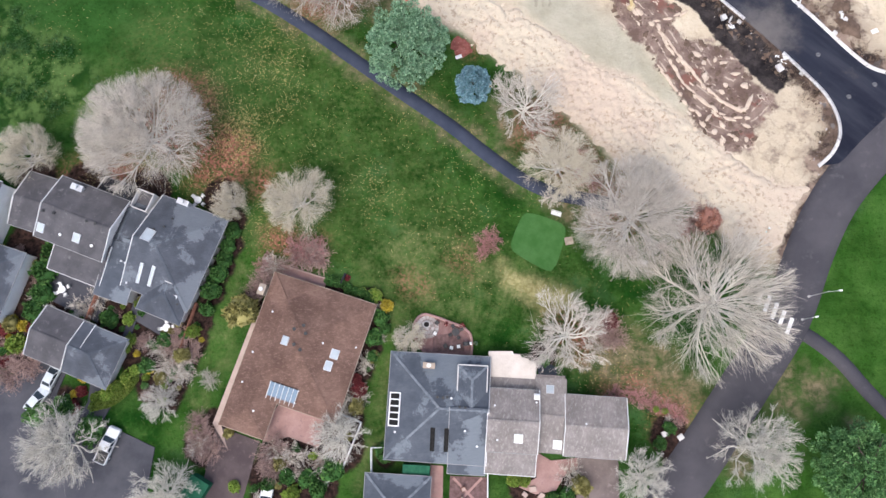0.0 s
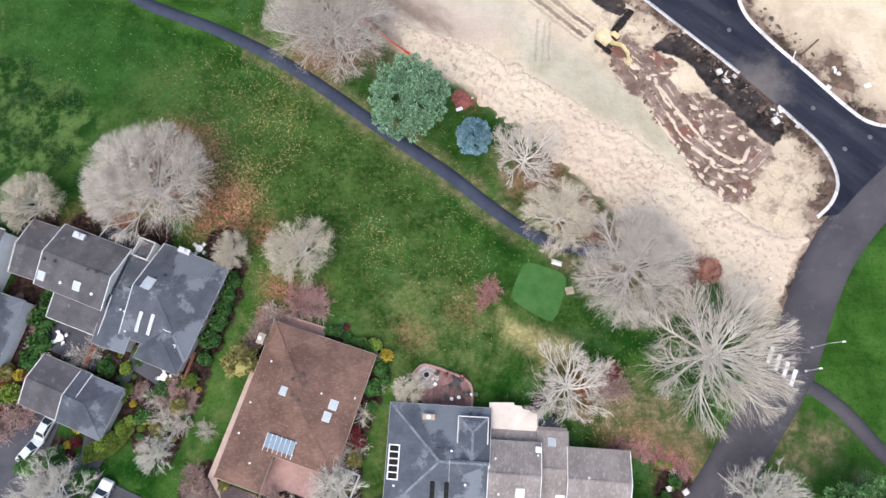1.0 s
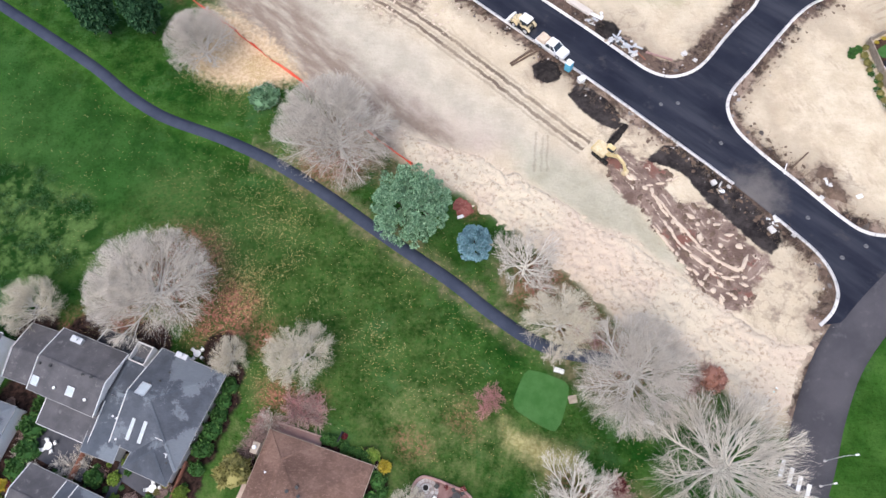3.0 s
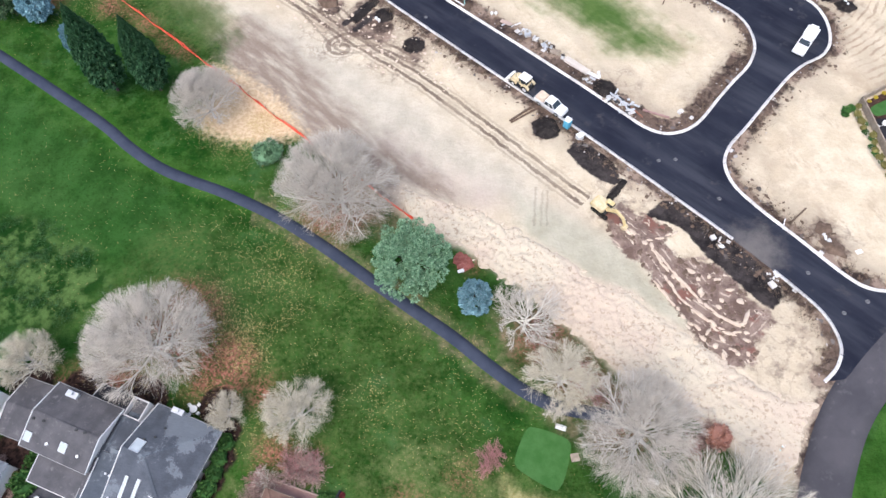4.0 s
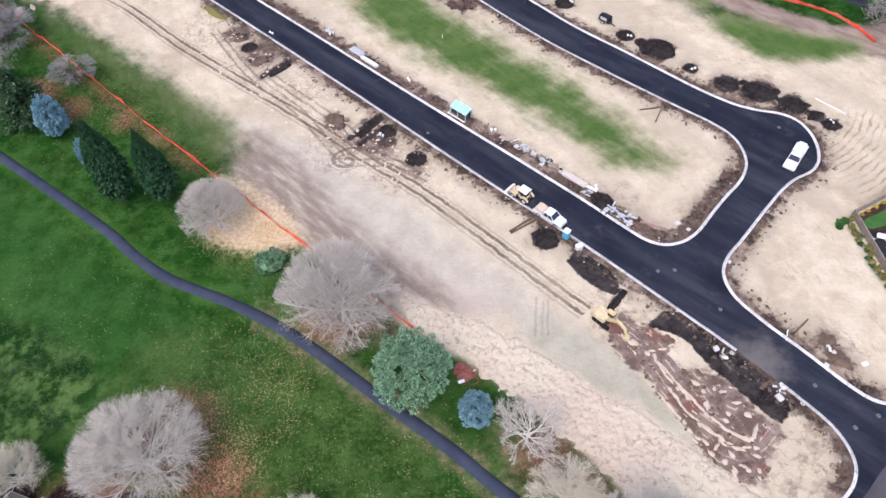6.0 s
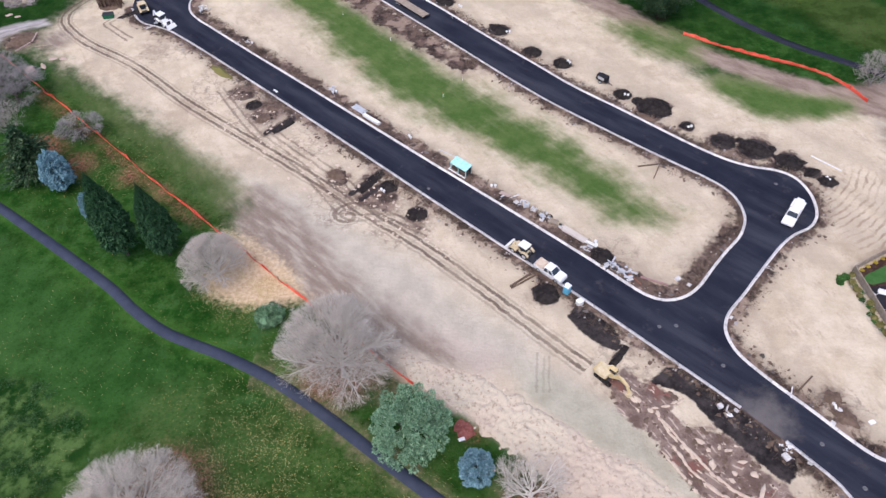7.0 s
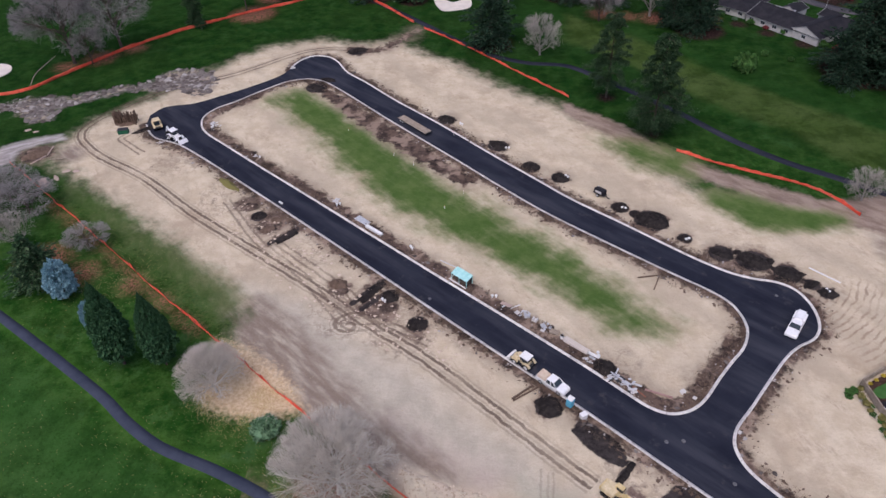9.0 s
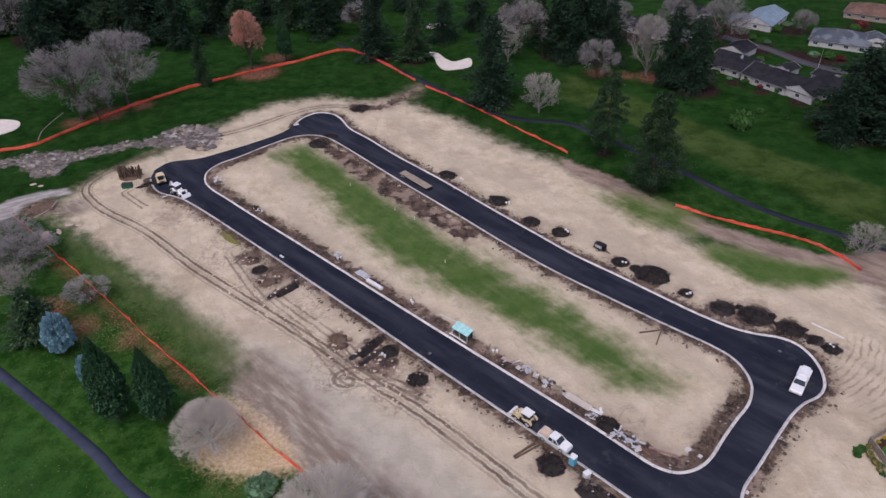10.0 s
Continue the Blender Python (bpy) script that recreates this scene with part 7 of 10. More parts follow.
# brown-roofed house
house_b = thing("house", "single-storey house with a mossy brown hipped roof", "house")
b_main = Block(house_b, -24.7, 4.8, -18.2, 16.5, 18.5, 2.7, 0.30, "roof_brown", "siding_tan", along='y', cap="roof_brown", trim="siding_tan", windows=[('s', -4, 1.8, 1.2), ('n', 3, 1.8, 1.2), ('e', 2, 2.0, 1.2), ('w', -2, 2.0, 1.2)])
b_wing = Block(house_b, -30.1, 3.7, -18.2, 7.2, 24.0, 2.7, 0.30, "roof_brown", "siding_tan", along='y', cap="roof_brown", trim="siding_tan")
for x, y, w, d, g in [(-27.3, 5.6, 1.0, 1.2, "skylight"), (-20.0, 3.6, 1.1, 1.3, "skylight"), (-20.9, 1.9, 1.0, 1.3, "skylight")]:
    b_main.skylight(x, y, w, d, -18.2, g)
for x, y in [(-25.9, 7.3), (-24.5, 7.8), (-24.1, 6.6), (-25.8, 5.0), (-24.8, 4.2)]:
    b_main.vent(x, y, 0.16, 0.3, "metal_dark")
for x, y in [(-29.6, 10.0), (-32.4, 4.0), (-21.6, 5.2), (-16.9, 4.6), (-33.8, -0.4), (-31.8, -4.6)]:
    b_main.vent(x, y) if x > -30 else b_wing.vent(x, y)
b_wing.chimney(-31.4, 13.4, -18.2, 0.9, 1.5, 1.2)
# glazed lean-to over the entry
bm = bmesh.new()
m = pose(-27.6, -2.0, 0.75, 0, 0, -18.2)
rack = part("pergola", box(-2.3, 2.3, 0.85, 1.0, 2.75, 2.95, bm=box(-2.3, 2.3, -0.95, -0.8, 2.55, 2.75)), "paint_white", house_b, "white beamed glass entry canopy", m=m)
for k in range(7):
    part("rafter", stick((-2.2 + k * 0.73, -1.5, 2.72), (-2.2 + k * 0.73, 1.1, 3.1), 0.06, 0.12), "paint_white", rack)
for k in range(6):
    part("pane", stick((-1.835 + k * 0.73, -1.0, 2.84), (-1.835 + k * 0.73, 1.05, 3.13), 0.62, 0.03), "roof_blue", rack)

# slate-roofed house
house_c = thing("house", "grey slate hip-roofed house with weathered pale patches", "house")
c_main = Block(house_c, -4.7, -4.2, -3.5, 14.8, 15.6, 3.0, 0.36, "roof_slate", "siding_tan", ('hip', 'gable'), cap="roof_pale", trim="metal_pale", windows=[('w', -3, 1.6, 1.2), ('w', 3, 1.6, 1.2), ('n', -3, 2.4, 1.4), ('s', -4, 1.8, 1.3)])
shed(house_c, -0.35, -8.9, -3.2, 5.4, 9.6, 2.45, 5.95, "roof_slate", "siding_tan", "siding_grey")
Block(house_c, 0.4, -1.25, -3.0, 4.1, 6.1, 4.9, 0.42, "roof_slate", "siding_tan", ('gable', 'hip'), along='y', cap="roof_pale", trim="roof_slate", base=3.2, inset=0.2)
for p, q in (((-2.15, 3.15, 4.86), (2.15, 3.15, 4.86)), ((-2.15, 3.1, 4.86), (-2.15, -0.6, 4.86)), ((2.15, 3.1, 4.86), (2.15, -0.6, 4.86))):
    part("trim_board", stick(p, q, 0.16, 0.14), "siding_white", house_c, m=pose(0.4, -1.25, 0, 0, 0, -3.0))
c_main.chimney(-5.9, 1.9, -3.5, 1.6, 0.7, 0.7)
for x, y in [(-5.4, -8.6), (-3.4, -8.7)]:
    c_main.skylight(x, y, 0.5, 3.4, -3.5, "rubber", "rubber")
for x, y in [(-2.6, -2.8), (-10.9, -7.6), (-0.7, -7.4), (1.0, -9.6)]:
    c_main.vent(x, y, 0.1, 0.3, "metal_pale")
for x, y in [(-4.6, -2.6), (-3.8, -2.7), (-3.2, -2.6), (-1.4, -4.0), (-0.6, -4.1)]:
    c_main.vent(x, y, 0.12, 0.25, "metal_dark")
opening = part("pergola", bmesh.new(), "paint_white", house_c, "open white slatted bay in the roof", m=c_main.on_roof(-11.0, -4.4, -3.5))
part("well", box(-0.75, 0.75, -2.4, 2.4, -0.02, 0.03), "rubber", opening)
for k in range(6):
    part("slat", box(-0.8, 0.8, -2.45 + k * 0.95, -2.27 + k * 0.95, 0.0, 0.12), "paint_white", opening)
for s in (-1, 1):
    part("slat", box(s * 0.8 - 0.08, s * 0.8 + 0.08, -2.45, 2.48, 0.0, 0.14), "paint_white", opening)
garage_c = thing("garage", "slate-roofed garage beside the courtyard", "garage")
Block(garage_c, -10.7, -18.2, -3.2, 9.6, 9.0, 2.7, 0.34, "roof_slate", "siding_tan", cap="roof_pale", trim="metal_pale")

# shake-roofed row house
house_d = thing("house", "row house with weathered grey shake gable roofs", "house")
d1 = Block(house_d, 6.2, -6.0, -3.6, 7.3, 9.0, 4.3, 0.38, "roof_shake", "siding_grey", ('gable', 'gable'), cap="roof_shake", inset=0.3, windows=[('n', 0, 2.0, 1.2)])
shed(house_d, 5.8, -12.0, -3.6, 7.2, 3.4, 2.7, 3.9, "roof_shake", "siding_grey")
d2 = Block(house_d, 11.6, -5.3, -4.5, 4.4, 10.6, 2.8, 0.30, "roof_shake", "siding_grey", ('gable', 'gable'), cap="roof_shake", trim="roof_shake")
shed(house_d, 8.5, -0.5, 176.4, 11.0, 2.2, 2.55, 3.0, "roof_shake", "siding_grey", "roof_shake")
d3 = Block(house_d, 18.1, -6.9, -3.9, 8.8, 8.7, 3.4, 0.36, "roof_shake", "siding_grey", ('gable', 'gable'), cap="roof_shake", windows=[('n', 1, 1.8, 1.2), ('e', 0, 1.6, 1.2)])
d1.skylight(6.9, -8.4, 1.1, 1.2, -3.6)
d2.skylight(12.6, -9.4, 1.1, 1.2, -4.5)
d2.skylight(11.8, -1.6, 1.0, 1.1, -4.5)
for b, x, y in ((d3, 16.6, -6.4), (d1, 9.6, -3.4), (d1, 3.6, -3.8), (d1, 3.9, -8.6)):
    b.vent(x, y, 0.09, 0.3, "metal_pale")
d1.chimney(9.7, -2.6, -3.6, 0.7, 0.7, 0.5, "paint_white")

# grey attached houses on the west
house_a = thing("house", "dark grey hip-roofed house with white skylights", "house")
a3 = Block(house_a, -45.5, 19.3, -21.5, 11.4, 15.4, 3.0, 0.38, "roof_charcoal", "siding_white", ('gable', 'hip'), cap="roof_slate", windows=[('e', -2, 1.6, 1.2)])
Block(house_a, -46.6, 11.9, -21.5, 7.4, 5.4, 2.9, 0.40, "roof_charcoal", "siding_white", ('hip', 'gable'), along='y', cap="roof_slate")
Block(house_a, -52.9, 24.4, -18.5, 5.0, 7.0, 3.3, 0.45, "roof_charcoal", "siding_white", ('gable', 'hip'), along='y', cap="roof_slate", trim="roof_charcoal")
shed(house_a, -53.9, 16.7, -18.5, 5.6, 9.6, 2.6, 4.2, "roof_slate", "siding_white", "siding_grey")
a3.skylight(-48.7, 21.6, 1.5, 1.9, -21.5, "skylight")
for x, y in [(-48.3, 15.5), (-50.2, 16.0)]:
    a3.skylight(x, y, 0.4, 3.2, -21.5)
for x, y in [(-45.0, 12.4), (-46.3, 11.5)]:
    a3.skylight(x, y, 1.1, 0.55, -21.5)
a3.chimney(-44.5, 27.2, -21.5, 1.8, 0.7, 0.6, "metal_pale")
for x, y in [(-44.3, 11.2), (-48.0, 22.6), (-45.6, 24.4), (-46.6, 23.0)]:
    a3.vent(x, y, 0.1, 0.3, "metal_dark")
for x, y in [(-53.4, 17.9), (-52.8, 17.6), (-52.4, 16.9), (-52.6, 14.6)]:
    part("vent_pipe", cyl(0.1, -0.1, 0.3, 10, bm=cyl(0.17, 0.3, 0.36, 10)), "metal_pale", house_a, m=pose(x, y, 3.4 + 0.175 * (y - 16.6)))
well = part("light_well", box(-1.25, 1.25, -1.4, 1.4, 2.6, 3.5), "roof_grey", house_a, "white framed roof light well", m=pose(-50.6, 27.4, 0, 0, 0, -21.5))
for a, b, c, e in ((-1.4, 1.4, -1.55, -1.4), (-1.4, 1.4, 1.4, 1.55), (-1.4, -1.25, -1.4, 1.4), (1.25, 1.4, -1.4, 1.4)):
    part("well_side", box(a, b, c, e, 2.6, 4.5), "siding_white", well)
house_a2 = thing("house", "two-storey grey-roofed house with white gable trim", "house")
b2 = Block(house_a2, -59.7, 24.5, -21.0, 11.8, 10.2, 4.8, 0.34, "roof_grey", "siding_white", ('gable', 'gable'), cap="roof_grey", inset=0.3, windows=[('s', -3, 1.4, 1.1), ('e', 0, 1.6, 1.2)])
shed(house_a2, -60.3, 18.6, -20.5, 9.0, 6.6, 2.7, 4.3, "roof_grey", "siding_white")
Block(house_a2, -55.5, 28.6, -21.0, 6.0, 4.4, 2.8, 0.3, "roof_dark", "siding_white", ('gable', 'gable'), cap="roof_dark")
b2.skylight(-65.7, 23.0, 1.1, 1.3, -21.0)
b2.skylight(-59.8, 21.3, 1.1, 1.3, -21.0)
b2.chimney(-60.4, 29.2, -21.0, 1.8, 0.8, 0.6, "metal_pale")
for x, y in [(-65.0, 25.4), (-63.2, 25.0), (-57.8, 23.6), (-56.4, 23.2), (-62.4, 21.8), (-57.3, 20.0)]:
    b2.vent(x, y, 0.14, 0.3, "metal_dark" if y > 23 else "paint_white")
house_a1 = thing("house", "grey-roofed house end with tall white gable walls", "house")
Block(house_a1, -68.5, 27.6, -18.0, 5.4, 9.0, 3.2, 0.3, "roof_grey", "paint_white", ('gable', 'gable'), cap="roof_grey", windows=[('s', 1, 1.4, 1.1)])
Block(house_a1, -77.3, 26.9, -18.0, 7.4, 9.4, 5.8, 0.35, "roof_grey", "paint_white", ('gable', 'gable'), along='y', inset=0.15, cap="roof_grey")
Block(house_a1, -74.9, 15.2, -18.0, 8.6, 11.6, 3.2, 0.42, "roof_charcoal", "paint_white", ('gable', 'hip'), along='y', inset=0.15, cap="roof_slate", windows=[('e', 1, 1.4, 1.1)])
garage_a = thing("garage", "double garage with grey gable and slate hip roof", "garage")
Block(garage_a, -62.6, 6.0, -21.5, 8.4, 8.0, 2.7, 0.34, "roof_grey", "siding_white", ('gable', 'gable'), cap="roof_grey")
Block(garage_a, -56.9, 3.6, -21.5, 7.6, 8.0, 2.75, 0.38, "roof_charcoal", "siding_white", ('gable', 'hip'), cap="roof_slate")

# far houses beyond the fairway
def far_house(label, x, y, turn, w, d, roof, wall, eave=2.7, slope=0.38, ends=('gable', 'hip'), extra=()):
    h = thing("house", label, "house", "houses beyond the fairway")
    n = max(2, int(w / 5))
    wins = [('s', -w / 2 + w * (k + 0.5) / n, 1.7, 1.2) for k in range(n)] + [('e', 0, 1.6, 1.2), ('w', 0, 1.6, 1.2)]
    b = Block(h, x, y, turn, w, d, eave, slope, roof, wall, ends, cap=roof, trim="siding_grey", windows=wins)
    for k, (ex, ey, et, ew, ed, al) in enumerate(extra):
        Block(h, ex, ey, et, ew, ed, eave - 0.1 * (k + 1), slope, roof, wall, ("gable", "gable"), al, cap=roof, trim="siding_grey")
    return b


f1 = far_house("dark-roofed house with white walls along the fairway", 109.0, 278.0, -47.0, 15.5, 18, "roof_dark", "siding_white", extra=[(116.0, 294.0, -47.0, 11, 12, 'y')])
f1.skylight(110.5, 284.5, 1.6, 1.4, -47.0), f1.skylight(106.0, 287.0, 1.2, 1.2, -47.0), f1.chimney(111, 276, -47.0, 0.8, 0.8, 0.8, "metal_pale")
f2 = far_house("long dark-roofed house with white walls beside another", 119.5, 261.5, -54.8, 20, 16, "roof_dark", "siding_white", extra=[(127.5, 270.5, -54.8, 7, 8, 'y')])
f2.skylight(120.5, 268.0, 2.6, 1.4, -54.8), f2.vent(124.0, 262.0, 0.25, 0.5)
far_house("dark gable-roofed house with pale walls by a street", 132.5, 252.0, 31.3, 25, 13, "roof_dark", "siding_white", ends=('gable', 'hip'), extra=[(139.0, 262.0, 31.3, 8, 8, 'y')])
far_house("grey hip-roofed house with cream walls", 163.0, 304.0, -30.0, 24, 18, "roof_slate", "siding_white", ends=('hip', 'hip'), extra=[(175.5, 300.5, -20, 12, 10, 'y')])
far_house("pale blue-roofed house with white gables", 140.5, 334.0, 52.0, 24, 15, "roof_blue", "siding_white", ends=('gable', 'gable'), extra=[(131.0, 333.0, 50, 10, 12, 'y')])
far_house("grey-roofed white house among trees", 111.0, 349.0, -45.0, 16, 12, "roof_dark", "siding_white")
far_house("brown-roofed house with white posts", 194.0, 340.0, -35.0, 24, 18, "roof_brown", "siding_tan", ends=('hip', 'hip'))
far_house("reddish-roofed house behind firs", 27.5, 352.0, -50.0, 18, 14, "roof_brown", "siding_tan")
far_house("dark-roofed house behind firs", 76.0, 334.0, -45.0, 24, 14, "roof_dark", "siding_white")
far_house("grey-roofed house behind trees", 92.0, 316.0, -45.0, 18, 13, "roof_grey", "siding_white")
tagged(part("far_street", sweep(smooth_line([(116.0, 316.0), (131.0, 298.0), (139.0, 283.0), (150.0, 272.0), (172.0, 262.0), (210.0, 246.0)], 2), [(o * 2.4, z) for o, z in PATH_P]), "asphalt_old"), "grey asphalt street between the far houses", "road", kind="structure")

# drives, patios and walks
for nm, lb, mt, pts, z in [
    ("driveway", "worn grey asphalt forecourt", "asphalt_drive", [(-80, -30), (-80, -4.0), (-73.2, -0.6), (-66.8, 3.0), (-62.6, 1.2), (-64.6, -4.6), (-61.0, -7.8), (-58.8, -3.4), (-58.6, 0.4), (-53.6, -1.2), (-56.4, -6.6), (-53.0, -7.9), (-47.8, -10.2), (-48.6, -17.0), (-44, -30)], 0.05),
    ("driveway", "dark brown asphalt driveway", "asphalt_brown", [(-38.6, -6.9), (-31.8, -9.3), (-34.0, -18.0), (-36.0, -30.0), (-43.0, -30.0), (-40.2, -16.0)], 0.05),
    ("driveway", "brownish worn concrete driveway", "concrete_brown", [(15.6, -11.4), (21.9, -11.6), (21.6, -30), (15.4, -30)], 0.04),
    ("patio", "pink concrete courtyard", "concrete_pink", [(-28.6, -3.0), (-21.8, -5.4), (-22.8, -10.2), (-27.4, -8.6), (-31.2, -9.4), (-31.6, -8.0)], 0.08),
    ("patio", "small pink concrete terrace", "concrete_pink", [(-29.4, 17.6), (-22.2, 15.3), (-22.7, 13.6), (-29.6, 15.9)], 0.08),
    ("walkway", "pale pink concrete walk along the house", "concrete_buff", [(-33.3, 10.2), (-32.6, 9.6), (-37.9, -6.6), (-36.6, -10.5), (-38.6, -7.4), (-39.1, -6.6)], 0.06),
    ] + [
    ("patio", "salmon concrete curved terrace", "concrete_pink", [(9.6, -10.6), (12.0, -12.0), (15.8, -11.6), (15.9, -13.2), (13.8, -14.2), (12.6, -16.2), (9.6, -16.8), (7.2, -15.8), (9.8, -14.4)], 0.07),
    ("courtyard", "dark red brick courtyard", "paver_dark", [(-3.0, -14.2), (2.6, -14.4), (2.4, -19), (-3.2, -19)], 0.04),
    ("courtyard", "grey paved garden court", "asphalt_drive", [(-51.0, 13.6), (-44.4, 9.6), (-46.2, 5.6), (-52.6, 9.2)], 0.03),
    ("courtyard", "grey paved garden court", "asphalt_drive", [(-67.4, 18.0), (-57.0, 14.0), (-58.4, 8.8), (-66.0, 12.2)], 0.03),
    ("walkway", "grey path between planting beds", "asphalt_drive", [(-52.6, 13.0), (-51.2, 12.8), (-54.0, 2.0), (-55.2, 2.6)], 0.02),
    ("entry_walk", "pink concrete entry walk", "concrete_pink", [(-6.2, -12.6), (-4.0, -12.8), (-4.2, -22), (-6.6, -22)], 0.045)]:
    tagged(part(nm, sheet(pts, z), mt), lb, "paving", kind="structure")
cover = thing("patio_cover", "pale flat patio cover beside the house", "patio cover")
part("cover_roof", sheet([(2.9, 4.0), (6.5, 4.0), (6.6, 3.6), (7.6, 3.5), (7.8, 3.1), (8.8, 2.9), (8.9, 2.6), (9.9, 2.5), (9.8, -0.1), (3.0, 0.3)], 2.75), "concrete_cream", cover)
for x, y in [(3.3, 3.6), (6.2, 3.6), (9.5, 2.1)]:
    part("post", box(x - 0.07, x + 0.07, y - 0.07, y + 0.07, -0.1, 2.55), "paint_white", cover)
PATIO_L = smooth_line([(-6.5, 3.6), (-8.1, 5.7), (-8.5, 7.6), (-8.0, 9.0), (-7.0, 9.7), (-5.0, 9.3), (-2.9, 8.5), (-0.9, 7.7), (0.1, 6.8), (0.4, 5.6), (0.3, 3.2)], 0.4)
patio = tagged(part("patio", sheet([tuple(p) for p in PATIO_L], 0.1), "paver_rose"), "rounded rose-brown paved patio with a low pink rim", "paving", kind="structure")
part("patio_rim", sweep(PATIO_L, [(0.22, 0), (0.22, 0.46), (-0.18, 0.46), (-0.18, 0.08)]), "concrete_pink", patio)
tagged(part("sunk_paving", sheet([(-5.6, 4.0), (-5.6, 6.5), (-2.6, 6.9), (-0.7, 6.0), (-0.7, 4.0)], 0.115), "paver_dark"), "dark paved sitting area in the patio", "paving", kind="structure")


# ---- fences ----
post_mesh = None


def net_fence(line, label, seed, high=1.25, sag=0.25, step=2.6):
    """Orange plastic netting between posts, sagging and leaning a little."""
    global post_mesh
    rng = np.random.default_rng(seed)
    f = thing("safety_fence", label, "fence", "orange netting fences")
    pts = smooth_line(line, 0.9)
    run = np.concatenate([[0], np.cumsum(np.linalg.norm(np.diff(pts, axis=0), axis=1))])
    n = int(run[-1] / step)
    at = np.stack([np.interp(np.linspace(0, run[-1], n + 1), run, pts[:, k]) for k in (0, 1)], 1)
    at += rng.standard_normal(at.shape) * 0.10
    if post_mesh is None:
        bm = box(-0.03, 0.03, -0.03, 0.03, -0.3, 1.45, 0.01)
        post_mesh = bpy.data.meshes.new("post")
        bm.to_mesh(post_mesh), bm.free()
        post_mesh.materials.append(M["metal_dark"])
    zs = relief(at[:, 0], at[:, 1])
    lean = rng.standard_normal(n + 1) * 0.22
    tops = high * (0.82 + 0.25 * rng.random(n + 1))
    for k in range(n + 1):
        o = new("post", post_mesh)
        o.matrix_basis = pose(at[k, 0], at[k, 1], zs[k])
        o.parent = f
        if k == n:
            break
        d = at[k + 1] - at[k]
        nrm = np.array([-d[1], d[0]]) / np.linalg.norm(d)
        V = []
        for j in range(5):
            s = j / 4
            base = at[k] + d * s
            z0 = zs[k] + (zs[k + 1] - zs[k]) * s
            ln = lean[k] * (1 - s) + lean[k + 1] * s
            tp = tops[k] * (1 - s) + tops[k + 1] * s - sag * 4 * s * (1 - s) * 0.5 * (0.6 + 0.8 * rng.random())
            for h in (0.02, 0.5, 1.0):
                off = nrm * (ln * h + 0.09 * rng.standard_normal() * (h == 0.5))
                for side in (-0.025, 0.025):
                    V.append((*(base + off + nrm * side), z0 + tp * h))
        F = []
        for j in range(4):
            a, b = j * 6, j * 6 + 6
            for i in range(2):
                F += [(a + 2 * i, b + 2 * i, b + 2 * i + 2, a + 2 * i + 2), (a + 2 * i + 3, b + 2 * i + 3, b + 2 * i + 1, a + 2 * i + 1)]
            F.append((a + 4, b + 4, b + 5, a + 5))
        part("netting", mesh_of("netting", V, F), "mesh_orange", f)
    return f


net_fence(FENCE_WEST, "sagging orange plastic netting fence along the grass edge", 1, 0.85, 0.3)
net_fence(FENCE_FAR, "long orange plastic netting fence around the far corner", 2, 1.25, 0.15, 3.4)
net_fence(FENCE_FAR2, "orange plastic netting fence beside the cart path", 3, 0.95, 0.3, 3.0)
net_fence(FENCE_EAST, "low orange plastic netting fence on bare soil", 4, 1.0, 0.35, 3.0)


# ---- vehicles ----
def side_body(profile, y0, y1, bevel=0.06):
    """A body from its side view (x, z), rounded along its edges."""
    bm = bmesh.new()
    a = [bm.verts.new((x, y0, z)) for x, z in profile]
    b = [bm.verts.new((x, y1, z)) for x, z in profile]
    n = len(a)
    bm.faces.new(a[::-1]), bm.faces.new(b)
    for i in range(n):
        bm.faces.new((a[i], a[(i + 1) % n], b[(i + 1) % n], b[i]))
    bmesh.ops.bevel(bm, geom=list(bm.edges), offset=bevel, segments=2, affect='EDGES')
    return bm


def wheel(parent, x, y, r, wide):
    m = pose(x, y, r, 90, 0, 0)
    t = part("wheel", cyl(r, -wide / 2, wide / 2, 18), "rubber", parent, m=m)
    part("rim", cyl(r * 0.6, -wide / 2 - 0.015, wide / 2 + 0.015, 14), "metal_pale", t)
    return t


def lights(parent, xf, xr, y, z):
    for s in (-1, 1):
        part("headlight", box(xf - 0.05, xf + 0.02, s * y - 0.16, s * y + 0.16, z - 0.08, z + 0.08, 0.02), "paint_white", parent)
        part("tail_light", box(xr - 0.02, xr + 0.04, s * y - 0.1, s * y + 0.1, z - 0.1, z + 0.14, 0.02), "leaf_maroon", parent)


